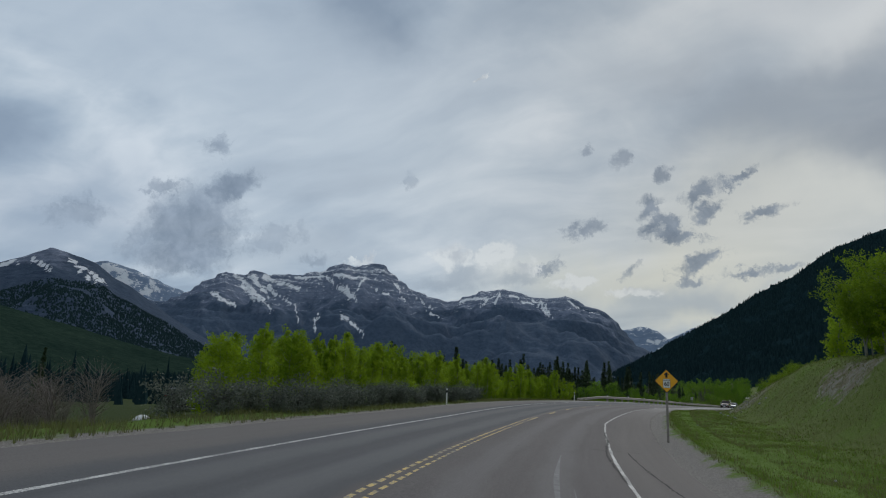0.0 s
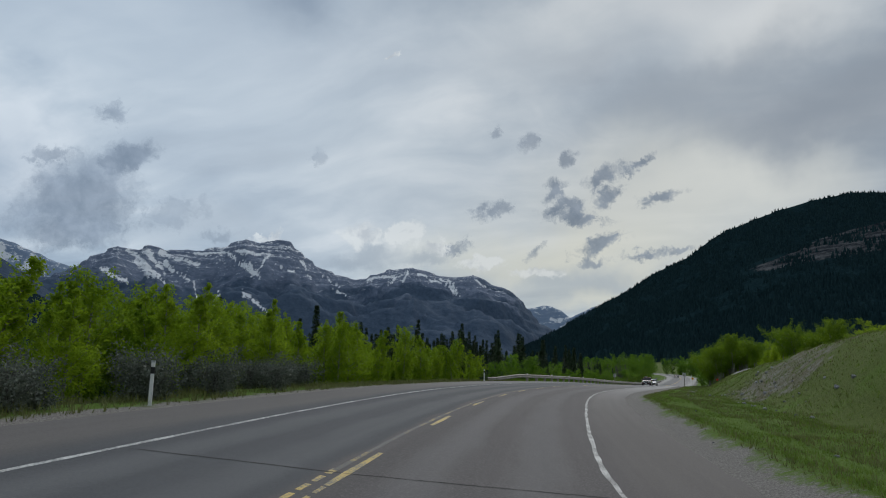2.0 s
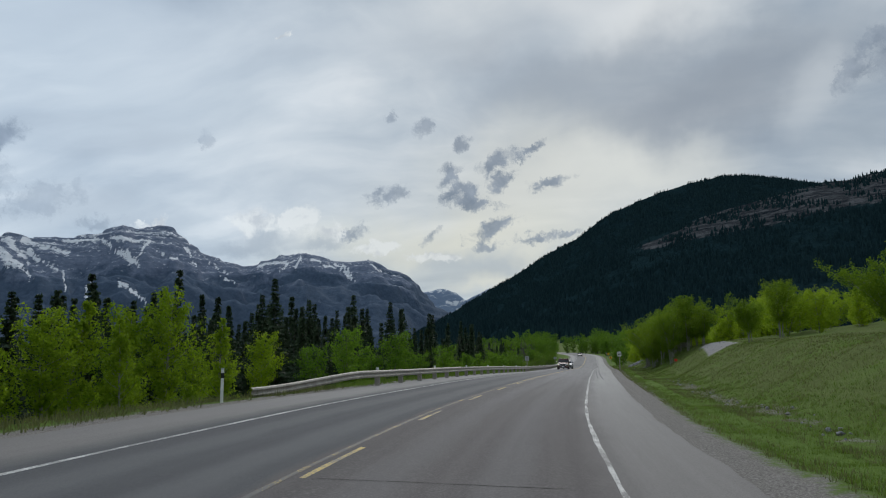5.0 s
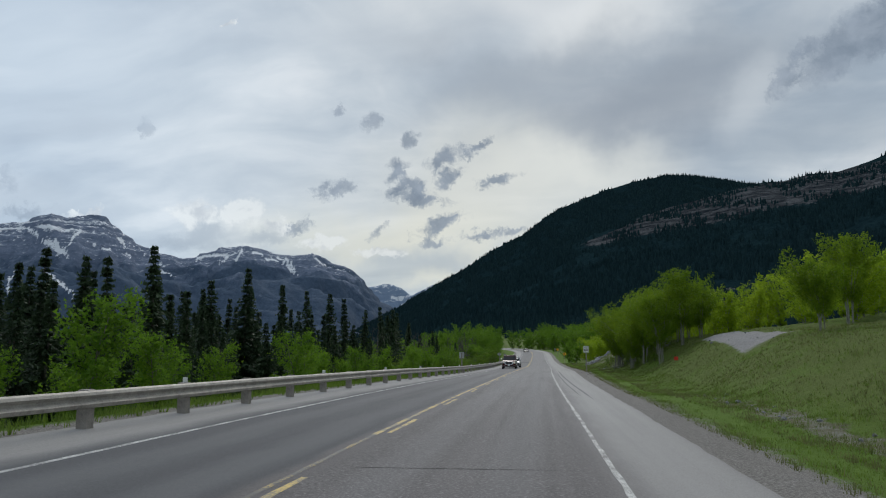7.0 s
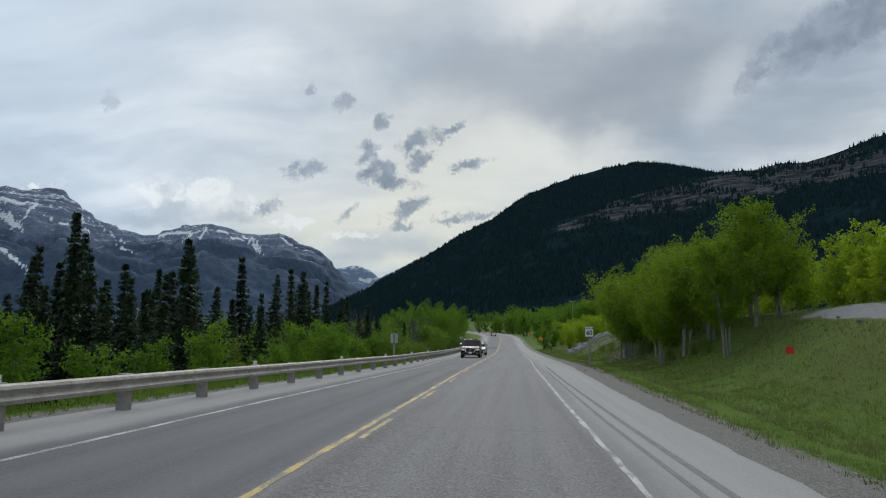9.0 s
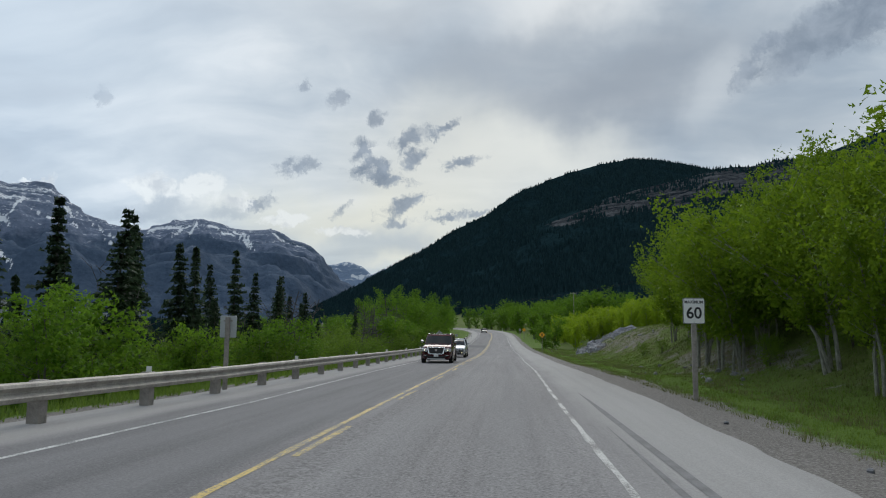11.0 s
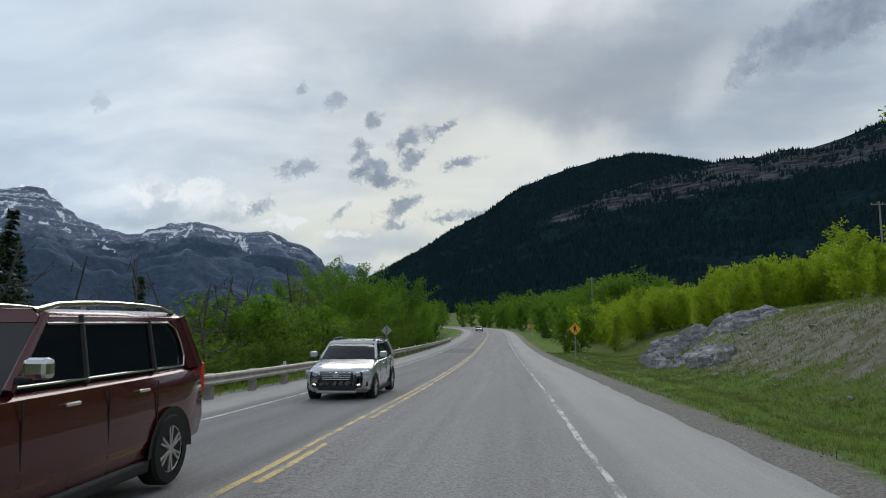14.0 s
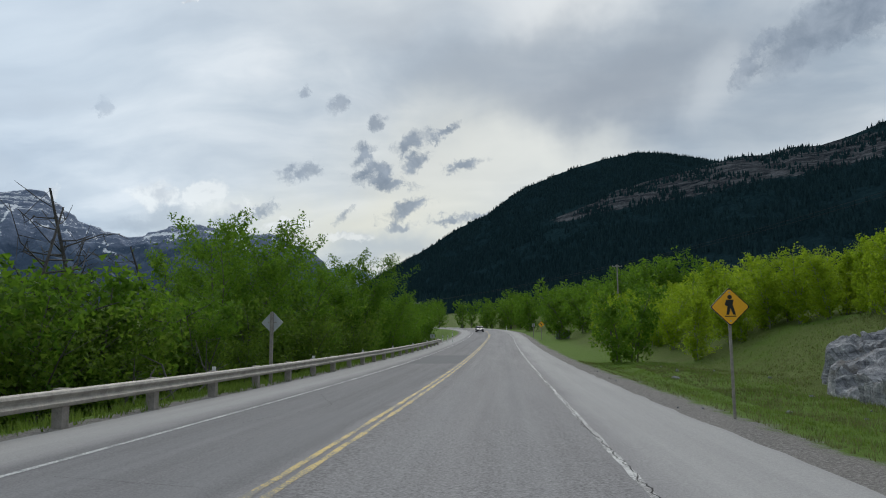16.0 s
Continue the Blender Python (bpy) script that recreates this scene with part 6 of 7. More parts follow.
def car_paint(name, colour, metal):
    def build(n, b, out):
        p = n.add("ShaderNodeTexCoord").outputs["Object"]
        dust = n.step(n.math("ADD", n.noise(p, 2.0, 4.0), n.math("MULTIPLY", n.add("ShaderNodeSeparateXYZ", {0: p}).outputs["Z"], -0.35)), 0.30, 0.75)
        n.put(b.inputs["Base Color"], n.mix(n.math("MULTIPLY", dust, 0.25), colour, (0.20, 0.18, 0.155)))
        b.inputs["Metallic"].default_value = metal
        n.put(b.inputs["Roughness"], n.math("ADD", 0.26, n.math("MULTIPLY", dust, 0.3)))
        b.inputs["Coat Weight"].default_value = 0.6
    return material(name, build)


def loft(stations, mat, name, parent, label=""):
    """Skins closed rings of points, all with the same count, and caps both ends."""
    n = len(stations[0])
    verts = [v for st in stations for v in st]
    faces = [(k * n + j, (k + 1) * n + j, (k + 1) * n + (j + 1) % n, k * n + (j + 1) % n) for k in range(len(stations) - 1) for j in range(n)]
    bm = bmesh.new()
    vs = [bm.verts.new(v) for v in verts]
    for f in faces:
        bm.faces.new([vs[i] for i in f])
    bm.faces.new(vs[:n])
    bm.faces.new(vs[-n:][::-1])
    bmesh.ops.recalc_face_normals(bm, faces=bm.faces)
    ob = part(name, bm, mat, parent, label)
    ob.data.shade_smooth()
    ob.data.set_sharp_from_angle(angle=radians(38))
    return ob


def wheel(parent, at, r, wide, side):
    w = new("wheel")
    w.parent = parent
    w.matrix_basis = Matrix.Translation(at)
    bm = bmesh.new()
    ring = [(r * 0.66, -wide / 2), (r * 0.93, -wide / 2), (r, -wide * 0.36), (r, wide * 0.36), (r * 0.93, wide / 2), (r * 0.66, wide / 2)]
    seg = 28
    vs = [[bm.verts.new((x, rad * math.cos(2 * math.pi * k / seg), rad * math.sin(2 * math.pi * k / seg))) for rad, x in ring] for k in range(seg)]
    for k in range(seg):
        for j in range(len(ring) - 1):
            bm.faces.new((vs[k][j], vs[(k + 1) % seg][j], vs[(k + 1) % seg][j + 1], vs[k][j + 1]))
    part("tyre", bm, TYRE, w)
    bm = bmesh.new()
    for k in range(12):
        a = 2 * math.pi * (k // 2) / 6 + (0.14 if k % 2 else -0.14)
        box(bm, (0.03, r * 0.075, r * 0.56), (side * wide * 0.42, -math.sin(a) * r * 0.36, math.cos(a) * r * 0.36), Matrix.Rotation(a, 4, "X"), 0.006)
    for k in range(24):
        a, b = 2 * math.pi * k / 24, 2 * math.pi * (k + 1) / 24
        tube(bm, (side * wide * 0.42, r * 0.645 * math.cos(a), r * 0.645 * math.sin(a)), (side * wide * 0.42, r * 0.645 * math.cos(b), r * 0.645 * math.sin(b)), r * 0.025, r * 0.025, 5)
    tube(bm, (side * wide * 0.36, 0, 0), (side * wide * 0.48, 0, 0), r * 0.15, r * 0.13, 12)
    part("rim", bm, ALLOY, w)
    # black drum inside the rim stands in for the shade behind the spokes
    bm = bmesh.new()
    tube(bm, (-wide * 0.4, 0, 0), (wide * 0.4, 0, 0), r * 0.67, r * 0.67, 24)
    part("hub_shadow", bm, TRIM, w, "black disc standing for shade behind the spokes")
    return w


def car(name, L, W, H, paint, style, label):
    """A car facing -y, its wheels on z = 0. style: compact, large or saloon."""
    c = new(name)
    hw = W / 2
    big = style == "large"
    low = style == "saloon"
    hood0, hood1, belt = (0.60, 0.66, 0.665) if big else ((0.50, 0.60, 0.62) if low else (0.565, 0.66, 0.68))
    zb = 0.125 * H
    prof = [(0.0, 0.80, 0.30, 0.42 if not big else 0.50), (0.012, 0.88, 0.22, hood0 - 0.06), (0.05, 0.955, 0.16, hood0), (0.14, 1.0, 0.135, hood0 + 0.035), (0.27, 1.0, 0.13, hood1), (0.34, 1.0, 0.13, belt),
            (0.60, 1.0, 0.13, belt + 0.005), (0.86, 0.985, 0.14, belt + 0.01), (0.96, 0.94, 0.17, belt), (0.992, 0.86, 0.22, belt - 0.05), (1.0, 0.78, 0.28, belt - 0.14)]
    stations = []
    for f, w, b, top in prof:
        y, x, z0, z1 = (f - 0.5) * L, w * hw, b * H, top * H
        half = [(0.0, z0), (0.80 * x, z0), (0.95 * x, z0 + 0.05 * H), (x, z0 + 0.16 * H), (0.985 * x, z1 - 0.15 * H), (0.95 * x, z1 - 0.05 * H), (0.84 * x, z1), (0.40 * x, z1 + 0.018 * H), (0.0, z1 + 0.02 * H)]
        stations.append([(px, y, pz) for px, pz in half] + [(-px, y, pz) for px, pz in half[-2:0:-1]])
    loft(stations, paint, "body", c)
    # cabin: glass below, painted roof and pillars
    base0, roof0, roof1, base1 = (0.255, 0.405, 0.90, 0.985) if not low else (0.27, 0.43, 0.74, 0.93)
    if big:
        base0, roof0, roof1, base1 = 0.285, 0.395, 0.93, 0.985
    zs, zr = (belt - 0.02) * H, 0.965 * H
    bx, rx = 0.90 * hw, (0.73 if not big else 0.78) * hw

    def cabin_ring(t, grow=0.0):
        z = zs + (zr - zs) * t
        x = bx + (rx - bx) * t + grow
        y0 = (base0 + (roof0 - base0) * t - 0.5) * L - grow
        y1 = (base1 + (roof1 - base1) * t - 0.5) * L + grow
        bow = 0.035 * L * (1 - 0.2 * t)
        return [(-x, y0 + bow, z), (-0.6 * x, y0 + bow * 0.3, z), (0, y0, z), (0.6 * x, y0 + bow * 0.3, z), (x, y0 + bow, z), (x * 1.01, (y0 + y1) / 2, z), (x * 0.97, y1 - 0.02 * L, z), (0, y1, z), (-x * 0.97, y1 - 0.02 * L, z), (-x * 1.01, (y0 + y1) / 2, z)]

    loft([cabin_ring(t) for t in (0, 0.5, 0.93)], CAR_GLASS, "glazing", c, "dark tinted glass")
    roof = [cabin_ring(0.90, 0.006), cabin_ring(0.98, 0.004)]
    top = cabin_ring(1.0)
    roof.append([(x * 0.9, y * 0.96, H * 0.993) for x, y, z in top])
    roof.append([(x * 0.45, y * 0.6, H) for x, y, z in top])
    loft(roof, paint, "roof", c)
    for sx in (-1, 1):
        for f0, f1 in (((base0 + 0.012), (roof0 + 0.012)), ((base1 - 0.035), (roof1 - 0.03))):
            bm = bmesh.new()
            a = Vector((sx * bx * 1.0, (f0 + (0.035 if f0 < 0.5 else 0) - 0.5) * L, zs))
            b = Vector((sx * rx * 1.0, (f1 + (0.028 if f0 < 0.5 else 0) - 0.5) * L, zr))
            tube(bm, a, b, 0.055, 0.045, 8)
            part("pillar", bm, paint, c)
        bm = bmesh.new()
        tube(bm, (sx * bx * 1.0, 0.02 * L, zs), (sx * rx * 1.0, 0.03 * L, zr), 0.035, 0.03, 6)
        part("door_pillar", bm, TRIM, c, "black centre pillar")
        if not low:
            bm = bmesh.new()
            pts = [Vector((sx * rx * 0.93, (roof0 + 0.03 + (roof1 - roof0 - 0.08) * t - 0.5) * L, H * (0.985 + 0.045 * math.sin(math.pi * t) ** 0.4))) for t in np.linspace(0, 1, 9)]
            stem(bm, pts, 0.025, 0.025, 6)
            part("roof_rail", bm, CHROME if big else TRIM, c)
        def flank(t, f, out=0.0):
            """A point on the side of the cabin, t up from the belt line and f of the way back."""
            z = zs + (zr - zs) * t
            x = (bx + (rx - bx) * t) * (1 + 0.012 * math.sin(math.pi * min(1, f * 1.1))) + out
            y0 = (base0 + (roof0 - base0) * t - 0.5) * L + 0.035 * L * (1 - 0.2 * t)
            y1 = (base1 + (roof1 - base1) * t - 0.5) * L - 0.02 * L
            return Vector((sx * x, y0 + (y1 - y0) * f, z))

        bright = CHROME if big else TRIM
        bm = bmesh.new()
        stem(bm, [flank(0.06, f, 0.012) for f in np.linspace(0.0, 0.86, 9)] + [flank(t, 0.865 + 0.03 * math.sin(math.pi * t), 0.012) for t in (0.25, 0.5, 0.75)] + [flank(0.88, f, 0.012) for f in np.linspace(0.83, 0.05, 8)], 0.013, 0.013, 6)
        part("window_trim", bm, bright, c, "bright metal strip round the side windows" if big else "")
        bm = bmesh.new()
        corners = [flank(0.0, 0.885), flank(0.0, 1.0), flank(0.5, 1.0), flank(0.92, 1.0), flank(0.92, 0.86), flank(0.5, 0.90)]
        inner = [bm.verts.new(p - Vector((sx * 0.03, 0, 0))) for p in corners]
        outer = [bm.verts.new(p + Vector((sx * 0.014, 0, 0))) for p in corners]
        bm.faces.new(outer)
        for k in range(6):
            bm.faces.new((outer[k], inner[k], inner[(k + 1) % 6], outer[(k + 1) % 6]))
        bmesh.ops.recalc_face_normals(bm, faces=bm.faces)
        part("rear_pillar", bm, paint, c)
        bm = bmesh.new()
        stem(bm, [flank(0.02, 0.66, 0.006), flank(0.5, 0.665, 0.006), flank(0.92, 0.67, 0.006)], 0.03, 0.026, 6)
        part("door_pillar", bm, TRIM, c, "black rear door pillar")
        for f in (0.345, 0.565, 0.735):
            part("door_seam", box(bmesh.new(), (0.010, 0.012, (belt - 0.33) * H), (sx * hw * 0.992, (f - 0.5) * L, (belt + 0.21) * H / 2)), TRIM, c)
        mirror = part("mirror", box(bmesh.new(), (0.22, 0.13, 0.17), (sx * (hw + 0.12), (base0 + 0.055 - 0.5) * L, zs + 0.10 * H), None, 0.045), CHROME if big else paint, c)
        part("stalk", box(bmesh.new(), (0.14, 0.06, 0.05), (sx * (hw + 0.0), (base0 + 0.055 - 0.5) * L, zs + 0.055 * H), None, 0.015), TRIM, mirror)
        for f in (0.46, 0.68):
            part("door_handle", box(bmesh.new(), (0.04, 0.20, 0.035), (sx * hw * 0.995, (f - 0.5) * L, (belt - 0.10) * H), None, 0.012), CHROME if big else paint, c)
        # arches and sill in black plastic, then the wheels
        r = 0.385 if big else (0.35 if not low else 0.32)
        for f in (0.185, 0.79):
            bm = bmesh.new()
            seg = 20
            inner = [bm.verts.new((sx * hw * 0.97, (f - 0.5) * L + math.cos(math.pi * k / seg) * r * 0.6, r + math.sin(math.pi * k / seg) * r * 0.6)) for k in range(seg + 1)]
            outer = [bm.verts.new((sx * (hw + 0.014), (f - 0.5) * L + math.cos(math.pi * k / seg) * r * 1.26, r * 0.9 + math.sin(math.pi * k / seg) * r * 1.30)) for k in range(seg + 1)]
            for k in range(seg):
                bm.faces.new((inner[k], inner[k + 1], outer[k + 1], outer[k]))
            part("wheel_arch", bm, TRIM, c)
            wheel(c, (sx * (hw - 0.10), (f - 0.5) * L, r), r, 0.24, sx)
        part("sill", box(bmesh.new(), (0.08, L * 0.44, 0.13), (sx * hw * 0.965, -0.012 * L, zb + 0.05), None, 0.03), TRIM, c)
    yf = -0.5 * L
    nose = hood0 * H
    # grille, lamps, bumper
    gw, gh = (0.50 * W, 0.20 * H) if big else (0.50 * W, 0.155 * H)
    gz = nose - (0.14 if big else 0.13) * H
    lean = Matrix.Rotation(radians(-6), 4, "X")
    part("grille", box(bmesh.new(), (gw, 0.05, gh), (0, yf - 0.005, gz), lean, 0.02), SIGN_BLACK, c)
    if big:
        bm = bmesh.new()
        for sx in (-1, 1):
            box(bm, (0.09, 0.06, gh * 1.08), (sx * gw * 0.50, yf - 0.018, gz), lean @ Matrix.Rotation(sx * radians(14), 4, "Y"), 0.015)
        box(bm, (gw * 1.12, 0.06, 0.045), (0, yf - 0.0, gz + gh * 0.55), lean, 0.015)
        box(bm, (gw * 0.86, 0.06, 0.055), (0, yf - 0.03, gz - gh * 0.55), lean, 0.015)
        part("grille_frame", bm, CHROME, c, "chrome grille surround")
    else:
        for k in range(4):
            part("grille_slat", box(bmesh.new(), (gw * (0.96 - 0.05 * k), 0.03, 0.022), (0, yf - 0.036 - 0.002 * k, gz + gh * (0.34 - 0.22 * k)), lean, 0.006), CHROME, c)
    bm = bmesh.new()
    tube(bm, (0, yf - 0.03, gz + gh * 0.1), (0, yf - 0.055, gz + gh * 0.1), 0.085, 0.075, 20)
    part("badge", bm, CHROME, c, "round chrome badge without lettering")
    for sx in (-1, 1):
        turn = Matrix.Rotation(sx * radians(24), 4, "Z") @ Matrix.Rotation(sx * radians(-9 if not big else -3), 4, "Y")
        lamp = part("headlamp", box(bmesh.new(), (0.21 * W, 0.10, (0.075 if not big else 0.105) * H), (sx * 0.385 * W, yf + 0.065, nose - (0.085 if not big else 0.12) * H), turn, 0.03), LENS, c)
        bm = bmesh.new()
        tube(bm, (sx * 0.365 * W, yf + 0.03, nose - (0.085 if not big else 0.12) * H), (sx * 0.365 * W, yf - 0.008, nose - (0.085 if not big else 0.12) * H), 0.05, 0.05, 14)
        part("bulb", bm, LIT if big else TRIM, lamp)
        part("fog_recess", box(bmesh.new(), (0.20 * W, 0.08, 0.085 * H), (sx * 0.365 * W, yf + 0.075, 0.295 * H), turn, 0.02), TRIM, c)
        part("fog_lamp", box(bmesh.new(), (0.11 * W, 0.05, 0.022 * H), (sx * 0.36 * W, yf + 0.028, 0.305 * H), turn, 0.008), LIT if not big else LENS, c, "lit narrow running lamp" if not big else "")
    part("bumper_intake", box(bmesh.new(), (0.56 * W, 0.08, 0.075 * H), (0, yf + 0.012, 0.245 * H), None, 0.02), TRIM, c)
    part("skid_plate", box(bmesh.new(), (0.60 * W, 0.10, 0.045 * H), (0, yf + 0.02, 0.178 * H), None, 0.02), ALLOY, c)
    if big:
        part("plate_bar", box(bmesh.new(), (0.30, 0.015, 0.15), (0, yf - 0.045, 0.30 * H), None, 0.004), SIGN_WHITE, c, "blank white plate")
    for sx in (-1, 1):
        part("tail_lamp", box(bmesh.new(), (0.10, 0.12, 0.20 * H), (sx * 0.42 * W, 0.5 * L - 0.09, (belt - 0.10) * H), None, 0.03), RED_TAPE, c)
    part("wiper", box(bmesh.new(), (0.52 * W, 0.02, 0.015), (-0.02, (base0 + 0.02 - 0.5) * L, zs + 0.035 * H), Matrix.Rotation(radians(3), 4, "Y")), TRIM, c)
    return tagged(c, label, "car")


def park(c, y, d, turn=0.0):
    c.matrix_basis = Matrix.Translation(paving(y, d)) @ Matrix.Rotation(-heading(y) + turn, 4, "Z") @ Matrix.Scale(TRUE, 4)


SILVER = car_paint("silver_paint", (0.60, 0.62, 0.64), 0.40)
MAROON = car_paint("maroon_paint", (0.085, 0.009, 0.012), 0.25)
DARK = car_paint("charcoal_paint", (0.020, 0.021, 0.024), 0.3)
park(car("large_suv", 5.30, 2.03, 1.92, MAROON, "large", "dark maroon large SUV with chrome grille on the road"), -23.0, -2.3)
park(car("compact_suv", 4.48, 1.85, 1.65, SILVER, "compact", "silver compact SUV with roof rails on the road"), -7.2, -2.2)
park(car("saloon_car", 4.60, 1.80, 1.42, DARK, "saloon", "small dark saloon car far along the road"), 168.0, -2.2)
pickup = car("parked_car", 4.70, 1.90, 1.75, DARK, "compact", "dark car parked on the grass by bushes")
pickup.matrix_basis = Matrix.Translation(place(-191.0, -36.0)) @ Matrix.Rotation(radians(70), 4, "Z") @ Matrix.Scale(TRUE, 4)

# white dome tent on the grass below the road
tent = new("dome_tent")
bm = bmesh.new()
bmesh.ops.create_uvsphere(bm, u_segments=16, v_segments=10, radius=0.75)
bmesh.ops.delete(bm, geom=[v for v in bm.verts if v.co.z < -0.05], context="VERTS")
for v in bm.verts:
    v.co.z *= 0.8 * (1 + 0.06 * math.cos(4 * math.atan2(v.co.y, v.co.x)))
part("canopy", bm, plain("white_tent_cloth", (0.62, 0.63, 0.64), 0.8, 0.0, 0.06, 3.0), tent)
part("groundsheet", box(bmesh.new(), (1.45, 1.45, 0.04), (0, 0, 0.0), None, 0.01), TRIM, tent)
tent.matrix_basis = Matrix.Translation(place(-208.0, -20.6)) @ Matrix.Scale(0.65, 4)
tagged(tent, "small white dome tent on the grass", "tent")

# pale works in the valley
PALE = plain("pale_cladding", (0.30, 0.32, 0.34), 0.8, 0.0, 0.1, 0.1)
works = new("industrial_works")
for x, y, w, dp, h in ((0, 0, 70, 30, 11), (-45, 12, 34, 26, 17), (48, -6, 26, 22, 14)):
    hall = part("hall", box(bmesh.new(), (w, dp, h), (x, y, h / 2), None, 0.4), PALE, works)
    part("hall_roof", box(bmesh.new(), (w + 1, dp + 1, 0.8), (x, y, h + 0.4)), SIGN_BACK, hall)
for x, y, r, h in ((22, -24, 5, 19), (34, -24, 5, 19), (-20, -20, 4, 24), (66, -12, 2, 25)):
    bm = bmesh.new()
    tube(bm, (x, y, 0), (x, y, h), r, r * 0.96, 20)
    part("silo", bm, PALE, works)
works.matrix_basis = Matrix.Translation(Vector((-430.0, 470.0, -7.0))) @ Matrix.Rotation(radians(42), 4, "Z")
tagged(works, "pale industrial works with silos in the valley", "building")


# ---------------------------------------------------------------- road surface details
TAR = plain("dark_crack", (0.022, 0.021, 0.021), 0.9, 0.0, 0.2, 6.0)
SKID = plain("tyre_mark", (0.19, 0.188, 0.19), 0.85, 0.0, 0.2, 4.0)
PATCH = plain("newer_asphalt_patch", (0.118, 0.120, 0.128), 0.85, 0.0, 0.14, 6.0, 0.01)


def ribbon(name, pts, width, mat, label, seed, jag=0.0, lift=0.0045):
    """A flat strip on the paving through points of (y, d)."""
    g = np.random.default_rng(seed)
    ys, ds = (np.array(v, float) for v in zip(*pts))
    total = np.concatenate([[0], np.cumsum(np.hypot(np.diff(ys), np.diff(ds)))])
    s = np.arange(0, total[-1], 0.12 if jag else 0.6)
    y, d = np.interp(s, total, ys), np.interp(s, total, ds)
    if jag:
        y, d = y + jag * np.cumsum(g.normal(size=len(s))) * 0.12, d + jag * g.normal(size=len(s)) * 0.5
    ty, td = np.gradient(y), np.gradient(d)
    k = np.hypot(ty, td) + 1e-6
    w = width * (g.uniform(0.3, 1.2, len(s)) if jag else np.ones(len(s))) / 2
    w = w * np.minimum(1, np.minimum(s, total[-1] - s) / (0.4 if jag else 6) + 0.05)
    yy = np.stack([y + td / k * w, y - td / k * w], 1).ravel()
    dd = np.stack([d - ty / k * w, d + ty / k * w], 1).ravel()
    x, yy, z = paving_all(yy, dd)
    ob = sheet_ob(name, np.stack([x, yy, z + lift], 1), grid_faces(len(s), 2), None, mat)
    return tagged(ob, label, "road mark", kind="structure")


g = np.random.default_rng(8)
CRACKS = [([(-213, 5.5), (-206, 5.2), (-200, 5.35), (-195, 5.1)], 0.10), ([(-214, 6.8), (-209, 6.4), (-204, 6.1)], 0.08), ([(-205, 4.4), (-203.5, 6.8)], 0.06), ([(-208, 0.6), (-207, 4.6)], 0.03),
          ([(-193, -4.0), (-192, 0.2), (-190.5, 4.9), (-190, 7.0)], 0.045), ([(-176, -3.8), (-175, 0.6)], 0.035), ([(-160, 0.3), (-158, 4.6)], 0.03), ([(-150, 0.2), (-149, 4.7)], 0.03),
          ([(20, 5.1), (14, 5.0), (9, 5.1), (5, 5.05)], 0.03), ([(-120, 0.5), (-119, 4.6)], 0.03), ([(-88, 0.4), (-87.5, 4.2)], 0.025), ([(-30, 0.3), (-29.6, 3.9)], 0.025),
          ([(38, 5.0), (30, 5.12), (22, 5.0)], 0.035), ([(4, 5.02), (-4, 5.2), (-10, 5.1)], 0.025), ([(22, -3.9), (18, -2.2), (14, -3.4)], 0.012), ([(8, -0.6), (8.6, -3.9)], 0.010)]
for i, (pts, w) in enumerate(CRACKS):
    ribbon("crack_%d" % (i + 1), pts, w, TAR, "jagged dark crack in the asphalt", i, 0.05)
ribbon("tyre_mark_1", [(-101, 6.6), (-85, 6.3), (-70, 6.05), (-52, 5.9)], 0.16, SKID, "faint dark tyre mark on the shoulder", 31)
ribbon("tyre_mark_2", [(-99, 6.1), (-85, 5.85), (-70, 5.7), (-60, 5.62)], 0.12, SKID, "faint dark tyre mark on the shoulder", 32)
ribbon("tyre_mark_3", [(-221, 3.75), (-214, 3.55), (-208, 3.5)], 0.16, SKID, "faint dark tyre mark on the lane", 33)
ribbon("tyre_mark_4", [(-220, 4.15), (-215, 4.0)], 0.13, SKID, "faint dark tyre mark on the lane", 34)
py, pd = np.linspace(44, 58, 18), np.linspace(-4.2, -0.35, 6)
patch = grid_ob("asphalt_patch", py, pd, lambda y, d: (paving_all(y, d)[0], y, paving_all(y, d)[2] + 0.003), PATCH)
tagged(patch, "darker square asphalt repair in the lane", "road patch", kind="structure")


# ---------------------------------------------------------------- grass
GRASS = leaf_material("grass_blades", (0.085, 0.148, 0.019), (0.180, 0.268, 0.044), 0.5)
STRAW = leaf_material("dry_grass_blades", (0.088, 0.108, 0.034), (0.200, 0.212, 0.082), 0.45)


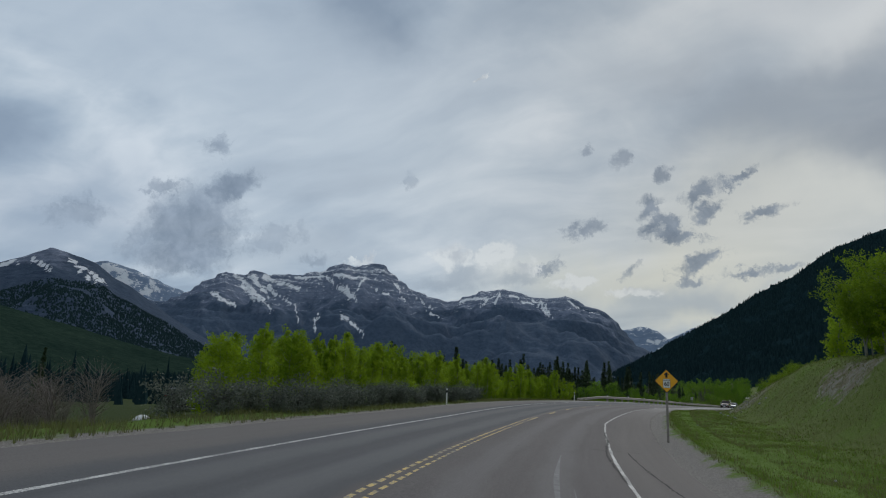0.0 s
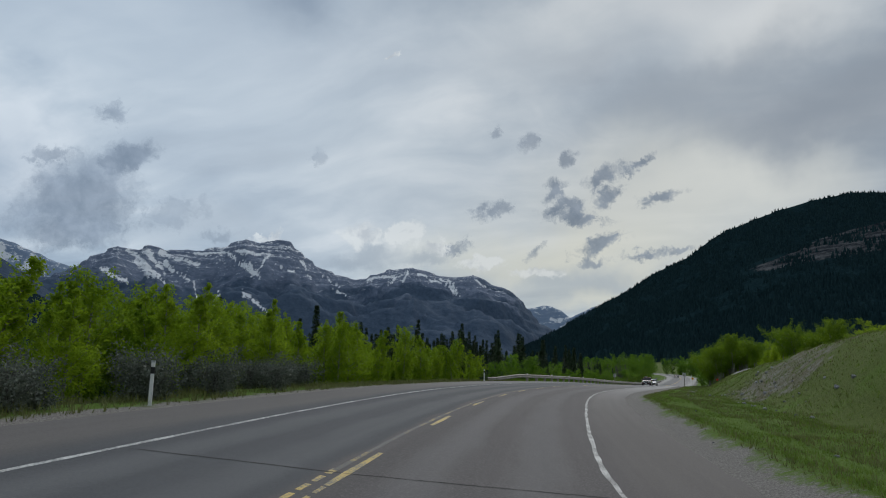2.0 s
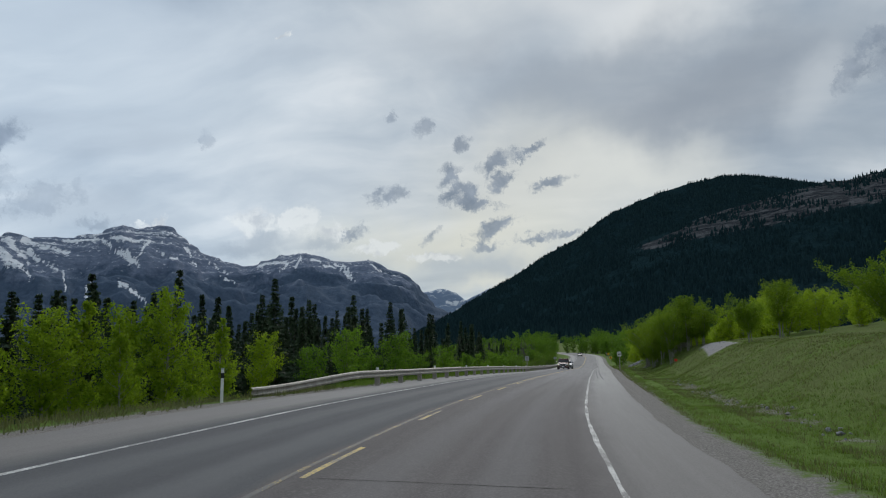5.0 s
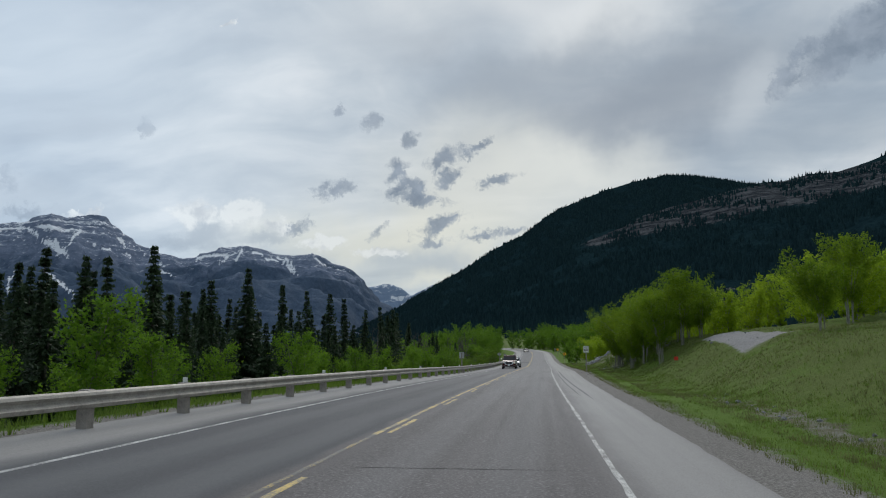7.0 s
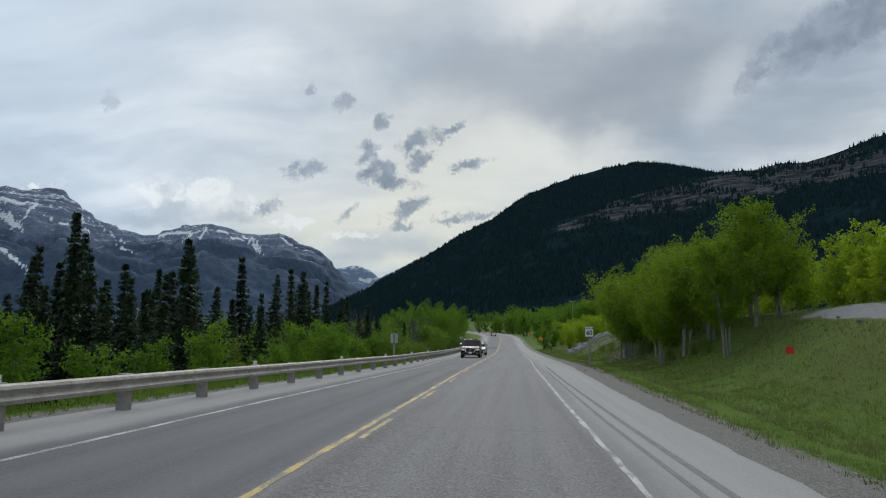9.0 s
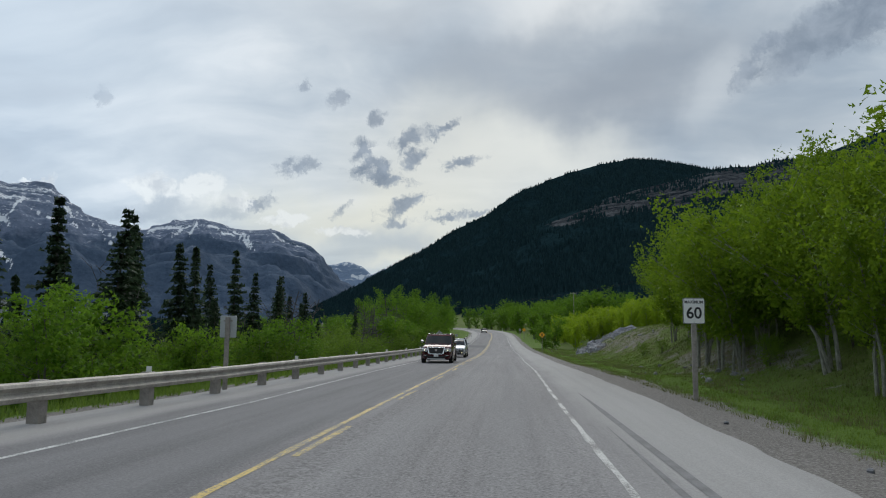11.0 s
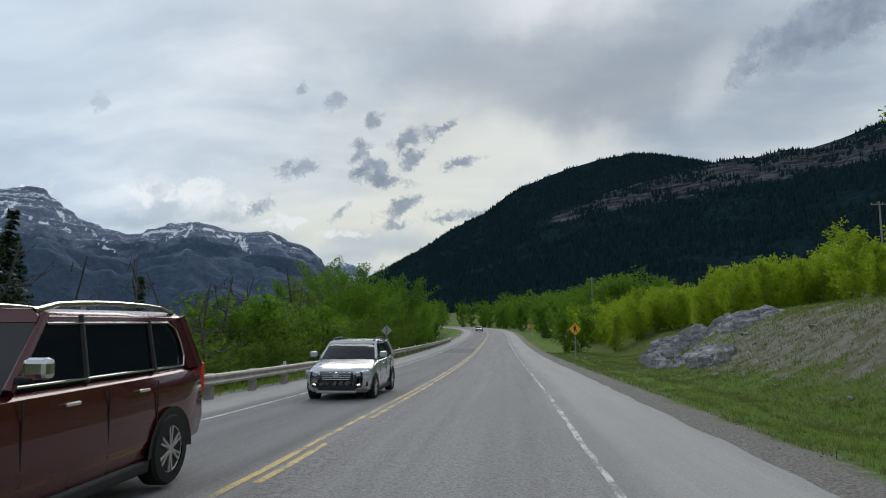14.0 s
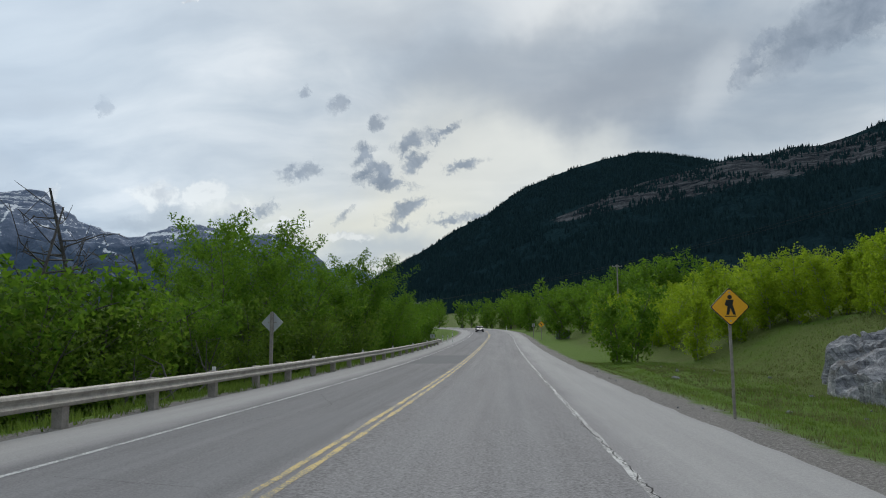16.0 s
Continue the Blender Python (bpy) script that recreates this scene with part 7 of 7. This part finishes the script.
def turf(name, count, y0, y1, d0, d1, tall, mat, label, seed, lean_to=None):
    """Countless grass blades, three to a tuft, as one mesh."""
    g = np.random.default_rng(seed)
    y, d = g.uniform(y0, y1, count), d0 + (d1 - d0) * g.uniform(0, 1, count) ** 1.4
    thick = fbm(y * 0.35, d * 0.35, 3, seed) + g.uniform(-0.35, 0.35, count)
    scraped = (np.abs(d - 22.4 - (y + 73) * 0.11) < 2.1) & (np.abs(y + 73) < 11.5)
    ok = (thick > -0.28) & ~scraped
    y, d = y[ok], d[ok]
    x, y, z = place_all(y, d)
    n = len(x)
    h = tall * g.uniform(0.45, 1.3, n)
    out = []
    for k in range(3):
        a = g.uniform(0, 6.283, n)
        ox, oy = np.cos(a), np.sin(a)
        w = 0.008 + 0.022 * h
        b = np.stack([x + ox * 0.05, y + oy * 0.05, z - 0.02], 1)
        side = np.stack([-oy * w, ox * w, 0 * w], 1)
        tip = b + np.stack([ox * h * 0.45, oy * h * 0.45, h * g.uniform(0.7, 1.1, n)], 1)
        out.append(np.stack([b - side, b + side, tip], 1))
    v = np.stack(out, 1).reshape(-1, 3)
    ob = flat_ob(name, v, np.arange(len(v)).reshape(-1, 3), mat)
    return tagged(ob, label, "grass", kind="stuff")


turf("verge_grass", 52000, -226, -90, 9.7, 15.5, 0.09, GRASS, "short green grass on the verge", 1)
turf("verge_grass", 50000, -90, 50, 10.0, 15.5, 0.09, GRASS, "short green grass on the verge", 2)
turf("bank_grass", 95000, -226, 40, 11.5, 27.0, 0.15, STRAW, "dry yellowed grass on the bank", 3)
turf("bank_green", 60000, -226, 45, 13.5, 26.0, 0.14, GRASS, "green grass on the bank", 7)
turf("rail_grass", 16000, -128, 95, -10.5, -7.6, 0.30, GRASS, "green grass along the guardrail", 4)
turf("left_grass", 15000, -228, -128, -12.5, -7.8, 0.26, STRAW, "dry straw-coloured roadside grass", 5)
turf("edge_straw", 9000, -226, 50, 9.4, 10.6, 0.14, STRAW, "sparse dry grass along the gravel edge", 6)

# ---------------------------------------------------------------- the lay-out brought to true scale
for ob in list(scene.objects):
    if ob.parent is None and ob.type in ("MESH", "EMPTY"):
        ob.matrix_basis = Matrix.Scale(SCALE, 4) @ ob.matrix_basis
